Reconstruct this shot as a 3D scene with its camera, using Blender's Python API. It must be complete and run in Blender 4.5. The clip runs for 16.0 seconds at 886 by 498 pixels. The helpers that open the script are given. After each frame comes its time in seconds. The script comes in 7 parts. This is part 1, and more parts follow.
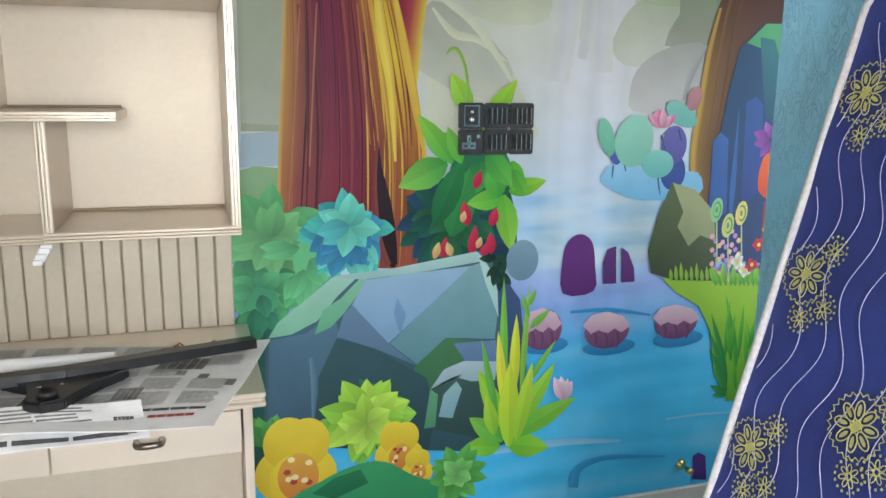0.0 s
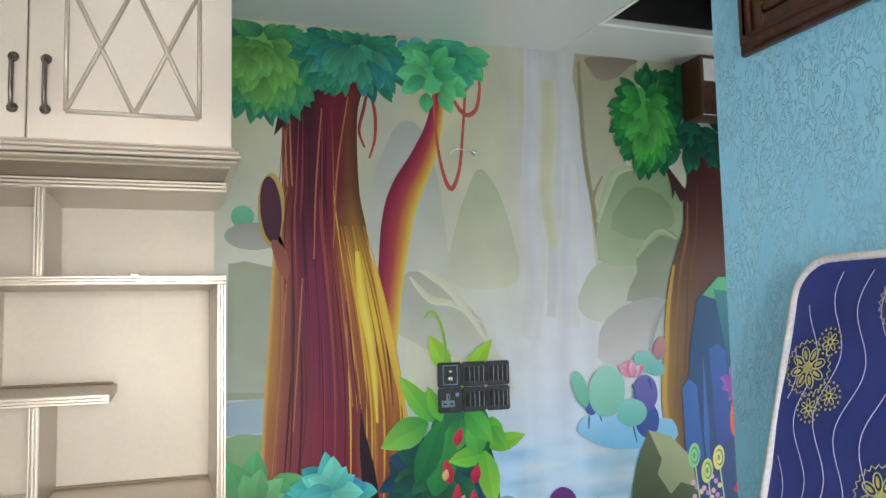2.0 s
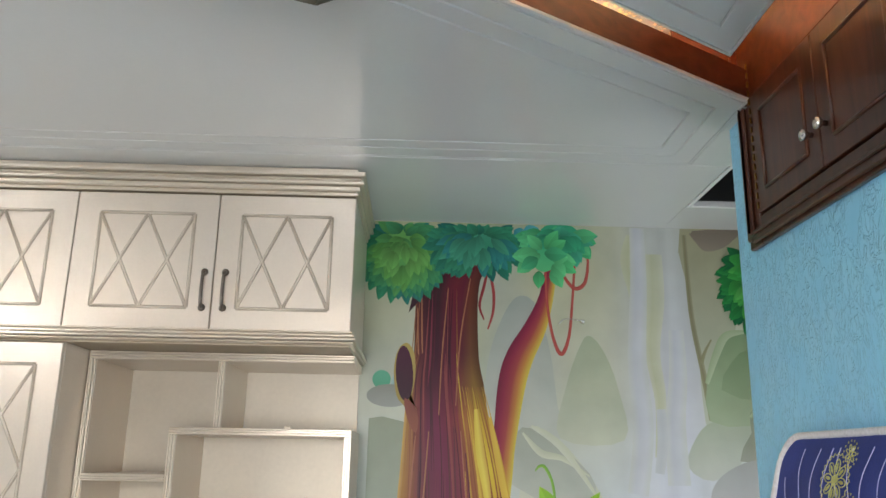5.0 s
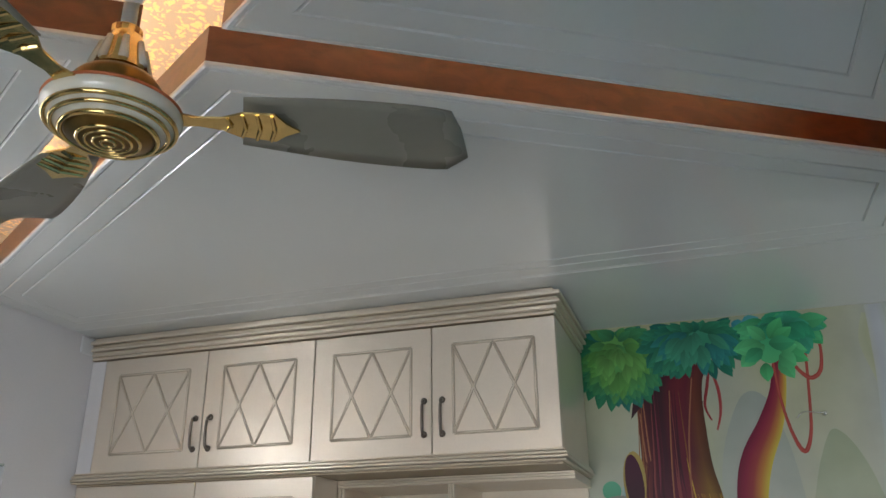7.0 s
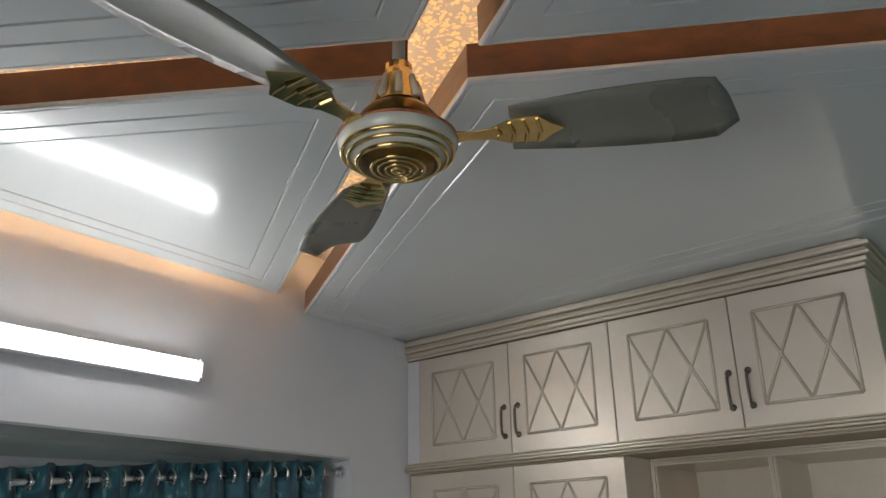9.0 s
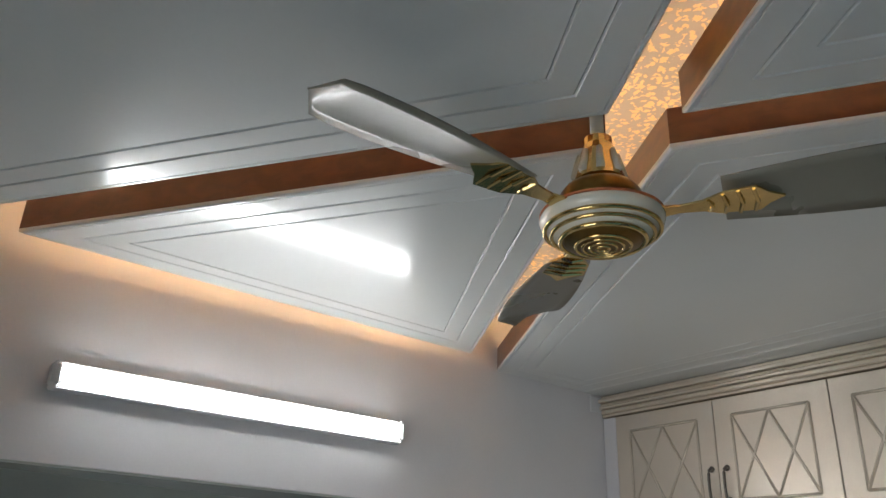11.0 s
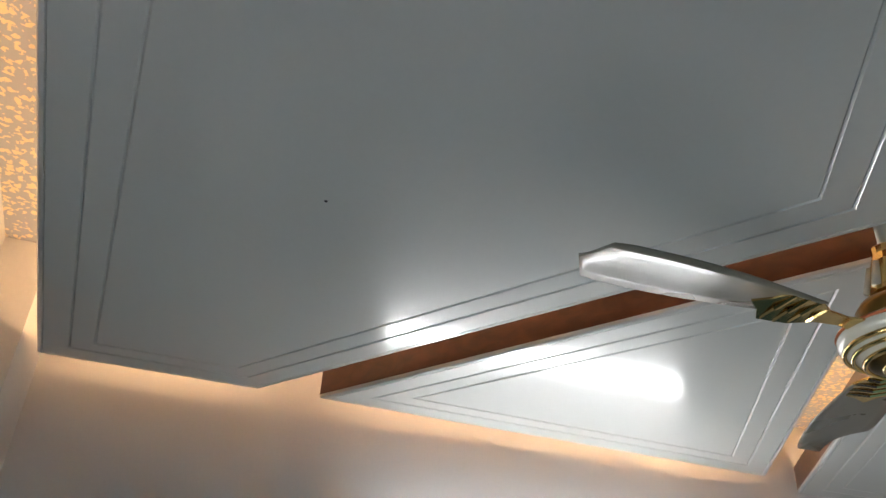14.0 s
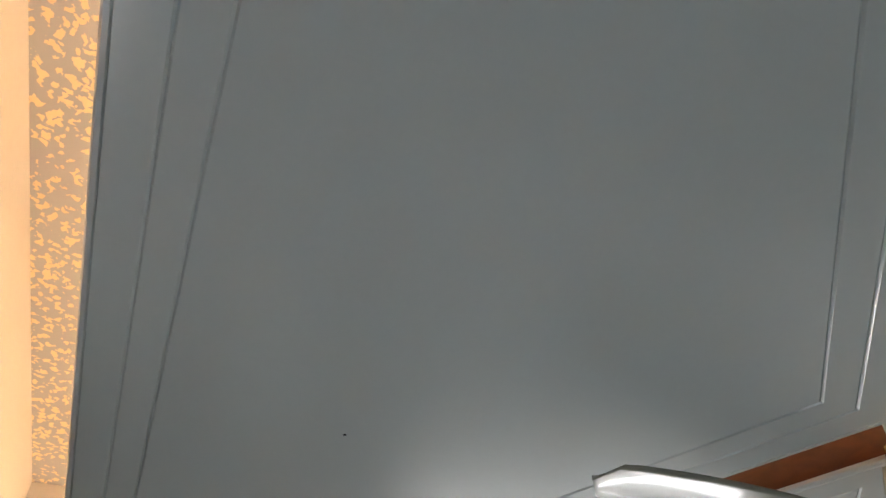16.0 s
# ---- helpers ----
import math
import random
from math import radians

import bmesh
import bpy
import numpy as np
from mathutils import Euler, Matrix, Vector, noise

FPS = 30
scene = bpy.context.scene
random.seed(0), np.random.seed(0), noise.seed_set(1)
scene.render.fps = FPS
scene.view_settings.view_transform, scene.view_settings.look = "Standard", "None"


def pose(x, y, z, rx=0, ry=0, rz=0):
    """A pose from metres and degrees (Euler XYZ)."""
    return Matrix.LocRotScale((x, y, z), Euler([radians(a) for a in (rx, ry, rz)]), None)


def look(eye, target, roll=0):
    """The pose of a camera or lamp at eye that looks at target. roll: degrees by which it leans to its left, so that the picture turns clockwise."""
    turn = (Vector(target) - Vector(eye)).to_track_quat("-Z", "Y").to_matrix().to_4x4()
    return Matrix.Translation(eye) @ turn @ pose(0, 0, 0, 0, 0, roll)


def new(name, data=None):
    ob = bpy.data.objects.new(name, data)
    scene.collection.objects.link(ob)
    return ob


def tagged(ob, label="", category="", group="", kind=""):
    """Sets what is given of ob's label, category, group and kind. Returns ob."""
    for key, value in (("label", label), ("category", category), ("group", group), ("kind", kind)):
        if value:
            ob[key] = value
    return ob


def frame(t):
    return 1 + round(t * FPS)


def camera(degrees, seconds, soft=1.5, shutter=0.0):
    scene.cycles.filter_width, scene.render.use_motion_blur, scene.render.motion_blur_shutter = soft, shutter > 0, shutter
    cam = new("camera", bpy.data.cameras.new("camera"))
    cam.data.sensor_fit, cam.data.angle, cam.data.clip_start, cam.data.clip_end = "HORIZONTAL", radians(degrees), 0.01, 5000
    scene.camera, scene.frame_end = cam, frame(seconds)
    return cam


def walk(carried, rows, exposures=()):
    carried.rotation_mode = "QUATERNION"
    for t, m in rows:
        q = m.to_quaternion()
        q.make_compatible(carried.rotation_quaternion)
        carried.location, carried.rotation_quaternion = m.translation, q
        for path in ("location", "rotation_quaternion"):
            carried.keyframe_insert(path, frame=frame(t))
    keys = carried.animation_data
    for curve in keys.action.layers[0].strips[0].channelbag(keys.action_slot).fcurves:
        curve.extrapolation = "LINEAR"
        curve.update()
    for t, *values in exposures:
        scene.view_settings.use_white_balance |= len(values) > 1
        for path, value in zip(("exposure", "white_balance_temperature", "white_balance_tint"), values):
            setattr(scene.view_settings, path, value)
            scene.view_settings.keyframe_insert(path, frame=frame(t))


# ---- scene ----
cam = camera(58.6, 16.0)

PATH = [
    (0, (-0.821, 0.347, 1.591), (-0.219, 2.214, 1.201), 0.6),
    (0.5, (-0.837, 0.33, 1.635), (-0.237, 2.225, 1.417), -1.0),
    (1, (-0.848, 0.311, 1.672), (-0.243, 2.216, 1.61), -1.6),
    (1.5, (-0.856, 0.291, 1.692), (-0.214, 2.183, 1.768), -1.6),
    (2, (-0.858, 0.252, 1.703), (-0.19, 2.129, 1.88), -1.3),
    (2.5, (-0.83, 0.201, 1.726), (-0.2, 2.08, 1.997), 0.6),
    (3, (-0.752, 0.042, 1.736), (-0.306, 1.957, 2.104), 2.7),
    (3.2, (-0.73, -0.013, 1.741), (-0.334, 1.908, 2.134), 2.7),
    (5.3, (-0.436, -0.314, 1.736), (-0.486, 1.605, 2.298), 1.3),
    (5.5, (-0.403, -0.322, 1.738), (-0.534, 1.582, 2.334), 1.6),
    (6, (-0.377, -0.38, 1.752), (-0.64, 1.491, 2.409), 0.3),
    (6.5, (-0.346, -0.409, 1.764), (-0.737, 1.416, 2.483), -0.9),
    (7, (-0.267, -0.397, 1.76), (-0.837, 1.365, 2.516), -0.6),
    (7.5, (-0.235, -0.405, 1.771), (-0.964, 1.307, 2.506), -0.8),
    (8, (-0.214, -0.397, 1.762), (-1.124, 1.231, 2.485), -1.2),
    (8.5, (-0.232, -0.42, 1.755), (-1.287, 1.118, 2.477), -1.3),
    (9, (-0.251, -0.446, 1.756), (-1.432, 0.998, 2.478), -1.0),
    (9.5, (-0.253, -0.454, 1.75), (-1.562, 0.87, 2.48), -0.7),
    (9.7, (-0.255, -0.468, 1.752), (-1.612, 0.807, 2.482), -0.5),
    (11.8, (-0.29, -0.515, 1.885), (-1.805, 0.431, 2.786), 3.6),
    (12, (-0.283, -0.535, 1.884), (-1.82, 0.34, 2.817), 4.0),
    (12.5, (-0.265, -0.574, 1.892), (-1.874, 0.099, 2.871), 4.9),
    (13, (-0.265, -0.588, 1.893), (-1.889, 0.034, 2.88), 5.3),
    (13.5, (-0.265, -0.553, 1.897), (-1.885, 0.085, 2.882), 4.9),
    (14, (-0.252, -0.571, 1.899), (-1.899, -0.069, 2.916), 3.7),
    (14.5, (-0.245, -0.584, 1.909), (-1.887, -0.213, 2.989), 1.6),
    (15, (-0.217, -0.581, 1.909), (-1.784, -0.251, 3.108), 0.7),
    (15.5, (-0.192, -0.577, 1.894), (-1.648, -0.239, 3.222), 0.8),
    (16, (-0.155, -0.585, 1.9), (-1.534, -0.229, 3.304), 1.3),
]
EXPOSURES = [(0, 1.85, 6550, 10), (2, 1.85, 6550, 10), (3, 1.9, 6550, 11), (5.5, 1.6, 6500, 11), (7, 1.05, 6450, 10), (8, 0.7, 6450, 10), (9.5, 0.55, 6450, 10), (12, 0.68, 6500, 9), (14, 0.78, 6500, 9), (15, 0.88, 6550, 9), (16, 0.85, 6650, 9)]
walk(cam, [(t, look(eye, target, roll)) for t, eye, target, roll in PATH], EXPOSURES)

# ---- light ----
world = bpy.data.worlds.new("world")
scene.world = world
world.use_nodes = True
wn = world.node_tree
sky = wn.nodes.new("ShaderNodeTexSky")
sky.sky_type = "NISHITA"
sky.sun_disc = False
sky.sun_elevation, sky.sun_rotation = radians(38), radians(200)
wn.links.new(sky.outputs[0], wn.nodes["Background"].inputs[0])
wn.nodes["Background"].inputs[1].default_value = 0.12


def area_lamp(name, m, sx, sy, watts, color, spread=180):
    lamp = bpy.data.lights.new(name, "AREA")
    lamp.shape, lamp.size, lamp.size_y, lamp.energy, lamp.color = "RECTANGLE", sx, sy, watts, color
    lamp.spread = radians(spread)
    ob = new(name, lamp)
    ob.matrix_world = m
    return ob


# sky at an assumed south window and behind the curtained west window; added fill in the passage
# unseen window assumed here; tilt and spread keep its light off the ceiling
area_lamp("assumed_south_daylight", pose(-0.86, -1.15, 1.58, 66, 0, 12), 0.84, 1.1, 13.5, (0.92, 0.95, 1.0), 124)
area_lamp("west_window_daylight", pose(-2.87, 0.45, 1.48, 90, 0, -90), 2.4, 0.72, 0.9, (0.92, 1.0, 0.96))
# added fill in front of the closed passage wall, to lift the mural's right side
area_lamp("passage_fill", pose(1.57, 2.2, 1.35, 90, 0, 90), 0.8, 1.3, 3.5, (0.9, 0.97, 1.0))

# ---- materials ----


def tree(name):
    m = bpy.data.materials.new(name)
    m.use_nodes = True
    return m, m.node_tree, m.node_tree.nodes["Principled BSDF"]


def mat(name, color, rough=0.5, metal=0.0, vary=0.1, scale=6.0, fine=60.0, bump=0.05, coat=0.0, stretch=(1, 1, 1), rvary=0.08):
    """Paint or lacquer with two scales of variation, gloss variation and a fine relief."""
    m, t, b = tree(name)
    co = t.nodes.new("ShaderNodeTexCoord")
    mp = t.nodes.new("ShaderNodeMapping")
    mp.inputs["Scale"].default_value = stretch
    t.links.new(co.outputs["Object"], mp.inputs[0])
    big = t.nodes.new("ShaderNodeTexNoise")
    big.inputs["Scale"].default_value = scale
    big.inputs["Detail"].default_value = 4
    small = t.nodes.new("ShaderNodeTexNoise")
    small.inputs["Scale"].default_value = fine
    small.inputs["Detail"].default_value = 3
    for n in (big, small):
        t.links.new(mp.outputs[0], n.inputs["Vector"])
    mixf = t.nodes.new("ShaderNodeMath")
    mixf.operation = "MULTIPLY_ADD"
    mixf.inputs[1].default_value = 0.35
    t.links.new(small.outputs["Fac"], mixf.inputs[0])
    t.links.new(big.outputs["Fac"], mixf.inputs[2])
    ramp = t.nodes.new("ShaderNodeValToRGB")
    ramp.color_ramp.elements[0].position, ramp.color_ramp.elements[1].position = 0.42, 0.92
    ramp.color_ramp.elements[0].color = (*[c * (1 - vary) for c in color], 1)
    ramp.color_ramp.elements[1].color = (*[min(1, c * (1 + vary)) for c in color], 1)
    t.links.new(mixf.outputs[0], ramp.inputs[0])
    t.links.new(ramp.outputs[0], b.inputs["Base Color"])
    rr = t.nodes.new("ShaderNodeMath")
    rr.operation = "MULTIPLY_ADD"
    rr.inputs[1].default_value, rr.inputs[2].default_value = rvary, rough - rvary / 2
    t.links.new(big.outputs["Fac"], rr.inputs[0])
    t.links.new(rr.outputs[0], b.inputs["Roughness"])
    b.inputs["Metallic"].default_value = metal
    b.inputs["Coat Weight"].default_value = coat
    b.inputs["Coat Roughness"].default_value = 0.08
    if bump:
        bp = t.nodes.new("ShaderNodeBump")
        bp.inputs["Strength"].default_value = bump
        bp.inputs["Distance"].default_value = 0.004
        t.links.new(small.outputs["Fac"], bp.inputs["Height"])
        t.links.new(bp.outputs[0], b.inputs["Normal"])
    return m


def glow(name, color, strength):
    m, t, b = tree(name)
    b.inputs["Base Color"].default_value = (*color, 1)
    b.inputs["Emission Color"].default_value = (*color, 1)
    b.inputs["Emission Strength"].default_value = strength
    return m


def wood(name, dark, light, rough=0.3, axis=0, scale=5.0, coat=0.3):
    m, t, b = tree(name)
    co = t.nodes.new("ShaderNodeTexCoord")
    mp = t.nodes.new("ShaderNodeMapping")
    s = [scale * 6] * 3
    s[axis] = scale * 0.5
    mp.inputs["Scale"].default_value = s
    t.links.new(co.outputs["Object"], mp.inputs[0])
    n = t.nodes.new("ShaderNodeTexNoise")
    n.inputs["Scale"].default_value, n.inputs["Detail"].default_value = 1.0, 8
    n.inputs["Distortion"].default_value = 0.6
    t.links.new(mp.outputs[0], n.inputs["Vector"])
    r = t.nodes.new("ShaderNodeValToRGB")
    r.color_ramp.elements[0].color, r.color_ramp.elements[1].color = (*dark, 1), (*light, 1)
    r.color_ramp.elements[0].position, r.color_ramp.elements[1].position = 0.35, 0.7
    t.links.new(n.outputs["Fac"], r.inputs[0])
    t.links.new(r.outputs[0], b.inputs["Base Color"])
    b.inputs["Roughness"].default_value = rough
    b.inputs["Coat Weight"].default_value, b.inputs["Coat Roughness"].default_value = coat, 0.12
    bp = t.nodes.new("ShaderNodeBump")
    bp.inputs["Strength"].default_value, bp.inputs["Distance"].default_value = 0.08, 0.003
    t.links.new(n.outputs["Fac"], bp.inputs["Height"])
    t.links.new(bp.outputs[0], b.inputs["Normal"])
    return m


def gold_wallpaper():
    """Greyish paper strewn with irregular gold flakes of two sizes."""
    m, t, b = tree("gold_fleck_wallpaper")
    co = t.nodes.new("ShaderNodeTexCoord")
    warp = t.nodes.new("ShaderNodeTexNoise")
    warp.inputs["Scale"].default_value = 38
    add = t.nodes.new("ShaderNodeMixRGB")
    add.blend_type, add.inputs[0].default_value = "ADD", 0.035
    t.links.new(co.outputs["Object"], warp.inputs["Vector"])
    t.links.new(co.outputs["Object"], add.inputs[1])
    t.links.new(warp.outputs["Color"], add.inputs[2])
    v = t.nodes.new("ShaderNodeTexVoronoi")
    v.inputs["Scale"].default_value = 56
    v2 = t.nodes.new("ShaderNodeTexNoise")
    v2.inputs["Scale"].default_value, v2.inputs["Detail"].default_value = 88, 2
    big = t.nodes.new("ShaderNodeTexNoise")
    big.inputs["Scale"].default_value = 9
    for n in (v, v2, big):
        t.links.new(add.outputs[0], n.inputs["Vector"])
    a = t.nodes.new("ShaderNodeMath")
    a.operation = "MULTIPLY_ADD"
    a.inputs[1].default_value = 0.55
    t.links.new(big.outputs["Fac"], a.inputs[0])
    t.links.new(v2.outputs["Fac"], a.inputs[2])
    s = t.nodes.new("ShaderNodeMath")
    s.operation = "SUBTRACT"
    t.links.new(a.outputs[0], s.inputs[0])
    t.links.new(v.outputs["Distance"], s.inputs[1])
    r = t.nodes.new("ShaderNodeValToRGB")
    r.color_ramp.elements[0].position, r.color_ramp.elements[1].position = 0.36, 0.4
    t.links.new(s.outputs[0], r.inputs[0])
    mx = t.nodes.new("ShaderNodeMixRGB")
    mx.inputs[1].default_value, mx.inputs[2].default_value = (0.4, 0.41, 0.47, 1), (0.82, 0.66, 0.44, 1)
    t.links.new(r.outputs[0], mx.inputs[0])
    t.links.new(mx.outputs[0], b.inputs["Base Color"])
    b.inputs["Roughness"].default_value = 0.42
    return m


def blue_texture():
    """Blue wall paint over rolled plaster with worm-like ridges."""
    m, t, b = tree("blue_textured_paint")
    co = t.nodes.new("ShaderNodeTexCoord")
    mp = t.nodes.new("ShaderNodeMapping")
    mp.inputs["Scale"].default_value = (1, 1.1, 0.55)
    t.links.new(co.outputs["Object"], mp.inputs[0])
    n = t.nodes.new("ShaderNodeTexNoise")
    n.inputs["Scale"].default_value, n.inputs["Detail"].default_value, n.inputs["Distortion"].default_value = 46, 2.5, 1.3
    t.links.new(mp.outputs[0], n.inputs["Vector"])
    d = t.nodes.new("ShaderNodeMath")
    d.operation = "SUBTRACT"
    d.inputs[1].default_value = 0.5
    t.links.new(n.outputs["Fac"], d.inputs[0])
    ab = t.nodes.new("ShaderNodeMath")
    ab.operation = "ABSOLUTE"
    t.links.new(d.outputs[0], ab.inputs[0])
    r = t.nodes.new("ShaderNodeValToRGB")
    r.color_ramp.elements[0].position, r.color_ramp.elements[1].position = 0.0, 0.055
    r.color_ramp.elements[0].color, r.color_ramp.elements[1].color = (1, 1, 1, 1), (0, 0, 0, 1)
    t.links.new(ab.outputs[0], r.inputs[0])
    n2 = t.nodes.new("ShaderNodeTexNoise")
    n2.inputs["Scale"].default_value = 14
    t.links.new(mp.outputs[0], n2.inputs["Vector"])
    mul = t.nodes.new("ShaderNodeMath")
    mul.operation = "MULTIPLY"
    r2 = t.nodes.new("ShaderNodeValToRGB")
    r2.color_ramp.elements[0].position, r2.color_ramp.elements[1].position = 0.34, 0.56
    t.links.new(n2.outputs["Fac"], r2.inputs[0])
    t.links.new(r.outputs[0], mul.inputs[0])
    t.links.new(r2.outputs[0], mul.inputs[1])
    bp = t.nodes.new("ShaderNodeBump")
    bp.inputs["Strength"].default_value, bp.inputs["Distance"].default_value = 0.75, 0.005
    t.links.new(mul.outputs[0], bp.inputs["Height"])
    t.links.new(bp.outputs[0], b.inputs["Normal"])
    mx = t.nodes.new("ShaderNodeMixRGB")
    mx.inputs[1].default_value, mx.inputs[2].default_value = (0.27, 0.68, 0.96, 1), (0.37, 0.76, 0.98, 1)
    t.links.new(n2.outputs["Fac"], mx.inputs[0])
    t.links.new(mx.outputs[0], b.inputs["Base Color"])
    b.inputs["Roughness"].default_value = 0.17
    return m


def curtain_cloth():
    m, t, b = tree("teal_leaf_cloth")
    co = t.nodes.new("ShaderNodeTexCoord")
    mp = t.nodes.new("ShaderNodeMapping")
    mp.inputs["Scale"].default_value = (1, 1, 0.6)
    t.links.new(co.outputs["Object"], mp.inputs[0])
    n = t.nodes.new("ShaderNodeTexNoise")
    n.inputs["Scale"].default_value, n.inputs["Detail"].default_value, n.inputs["Distortion"].default_value = 11, 3, 2.2
    t.links.new(mp.outputs[0], n.inputs["Vector"])
    w = t.nodes.new("ShaderNodeTexNoise")
    w.inputs["Scale"].default_value = 380
    t.links.new(co.outputs["Object"], w.inputs["Vector"])
    r = t.nodes.new("ShaderNodeValToRGB")
    e = r.color_ramp.elements
    e[0].position, e[0].color = 0.38, (0.008, 0.035, 0.05, 1)
    e[1].position, e[1].color = 0.62, (0.02, 0.13, 0.16, 1)
    x = r.color_ramp.elements.new(0.5)
    x.color = (0.012, 0.075, 0.1, 1)
    x = r.color_ramp.elements.new(0.66)
    x.color = (0.16, 0.27, 0.24, 1)
    t.links.new(n.outputs["Fac"], r.inputs[0])
    t.links.new(r.outputs[0], b.inputs["Base Color"])
    b.inputs["Roughness"].default_value = 0.6
    b.inputs["Sheen Weight"].default_value = 0.25
    bp = t.nodes.new("ShaderNodeBump")
    bp.inputs["Strength"].default_value, bp.inputs["Distance"].default_value = 0.2, 0.001
    t.links.new(w.outputs["Fac"], bp.inputs["Height"])
    t.links.new(bp.outputs[0], b.inputs["Normal"])
    return m


def print_paint(name, rough):
    """Printed colour held in the mesh, under a satin film with faint relief."""
    m, t, b = tree(name)
    at = t.nodes.new("ShaderNodeVertexColor")
    at.layer_name = "paint"
    co = t.nodes.new("ShaderNodeTexCoord")
    n = t.nodes.new("ShaderNodeTexNoise")
    n.inputs["Scale"].default_value, n.inputs["Detail"].default_value = 7, 5
    t.links.new(co.outputs["Object"], n.inputs["Vector"])
    hs = t.nodes.new("ShaderNodeHueSaturation")
    v = t.nodes.new("ShaderNodeMath")
    v.operation = "MULTIPLY_ADD"
    v.inputs[1].default_value, v.inputs[2].default_value = 0.28, 0.68
    t.links.new(n.outputs["Fac"], v.inputs[0])
    t.links.new(v.outputs[0], hs.inputs["Value"])
    t.links.new(at.outputs["Color"], hs.inputs["Color"])
    t.links.new(hs.outputs[0], b.inputs["Base Color"])
    b.inputs["Roughness"].default_value = rough
    b.inputs["Specular IOR Level"].default_value = 0.22
    f = t.nodes.new("ShaderNodeTexNoise")
    f.inputs["Scale"].default_value = 260
    t.links.new(co.outputs["Object"], f.inputs["Vector"])
    bp = t.nodes.new("ShaderNodeBump")
    bp.inputs["Strength"].default_value, bp.inputs["Distance"].default_value = 0.05, 0.002
    t.links.new(f.outputs["Fac"], bp.inputs["Height"])
    t.links.new(bp.outputs[0], b.inputs["Normal"])
    return m


GREY = mat("grey_gloss_ceiling_paint", (0.67, 0.685, 0.665), 0.36, vary=0.03, scale=1.2, fine=90, bump=0.03, coat=0.7)
GREY.node_tree.nodes["Principled BSDF"].inputs["Coat Roughness"].default_value = 0.12
GREY.node_tree.nodes["Principled BSDF"].inputs["Specular IOR Level"].default_value = 0.5
SOFFIT = mat("green_grey_gloss_soffit", (0.5, 0.53, 0.48), 0.16, vary=0.08, scale=5, fine=120, bump=0.02, coat=0.6)
WHITE_EDGE = mat("white_ceiling_trim", (0.8, 0.8, 0.78), 0.35, vary=0.04)
WALL = mat("lilac_white_wall_paint", (0.7, 0.68, 0.68), 0.5, vary=0.05, scale=2, fine=120, bump=0.06)
CREAM = mat("champagne_lacquer", (0.72, 0.63, 0.52), 0.36, metal=0.45, vary=0.06, scale=3, fine=150, bump=0.02, coat=0.18, rvary=0.03)
CREAM.node_tree.nodes["Principled BSDF"].inputs["Coat Roughness"].default_value = 0.14
CREAM_EDGE = mat("champagne_moulding", (0.7, 0.61, 0.49), 0.28, metal=0.4, vary=0.04, scale=3, fine=90, bump=0.02, coat=0.2, rvary=0.02)
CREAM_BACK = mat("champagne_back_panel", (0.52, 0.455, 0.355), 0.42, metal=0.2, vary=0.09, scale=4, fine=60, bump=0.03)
# brown for painted shade at beads and moulding grooves, and for the inner lips
SHADE_AND_LIP = mat("brown_shade_and_lip", (0.36, 0.28, 0.18), 0.45, vary=0.08, scale=6, rvary=0.02)
GLAZE = mat("brown_glaze_in_groove", (0.3, 0.225, 0.13), 0.45, vary=0.2, scale=20)
SIDE_WOOD = wood("reddish_brown_veneer", (0.08, 0.018, 0.007), (0.145, 0.034, 0.012), 0.28, axis=0)
LOFT_WOOD = wood("dark_stained_wood", (0.038, 0.012, 0.006), (0.1, 0.03, 0.014), 0.3, axis=2)
BLUE = blue_texture()
PAPER_SLAB = gold_wallpaper()
CURTAIN = curtain_cloth()
LED = glow("warm_led_strip", (1.0, 0.62, 0.31), 19)
TUBE = glow("tube_diffuser", (0.97, 0.985, 1.0), 15.5)
PLASTIC = mat("white_plastic", (0.7, 0.7, 0.7), 0.35, vary=0.04)
BLACK = mat("black_plastic", (0.012, 0.012, 0.013), 0.35, vary=0.3, scale=30, fine=200, bump=0.06)
SWITCH = mat("dark_grey_switch_plate", (0.045, 0.047, 0.05), 0.25, vary=0.2, scale=40)
SILVER = mat("chrome", (0.7, 0.7, 0.68), 0.18, metal=1.0, vary=0.08)
PEWTER = mat("antique_pewter_handle", (0.2, 0.17, 0.14), 0.32, metal=1.0, vary=0.25, scale=40)
GOLD = mat("polished_brass", (0.62, 0.46, 0.19), 0.16, metal=1.0, vary=0.1, scale=30)
OLDGOLD = mat("dark_brass", (0.2, 0.12, 0.035), 0.3, metal=1.0, vary=0.15, scale=30)
FAN_CREAM = mat("ivory_fan_enamel", (0.62, 0.6, 0.5), 0.22, vary=0.05, coat=0.3)
# ivory darkened to hold the shade on the blades' undersides
BLADE = mat("shaded_ivory_blade", (0.2, 0.19, 0.15), 0.28, vary=0.06, coat=0.2)
FLOOR = mat("pale_floor_tile", (0.42, 0.4, 0.37), 0.25, vary=0.08, scale=2)
DARK = mat("dark_void_board", (0.012, 0.011, 0.01), 0.8, vary=0.3)
SKIRT = mat("grey_stone_skirting", (0.5, 0.49, 0.48), 0.4, vary=0.1, scale=8)
PRINT = print_paint("mural_print", 0.42)
CLOTH_PRINT = print_paint("quilt_print", 0.75)
NEWS = mat("newsprint", (0.74, 0.73, 0.71), 0.85, vary=0.12, scale=14, fine=300, bump=0.1)
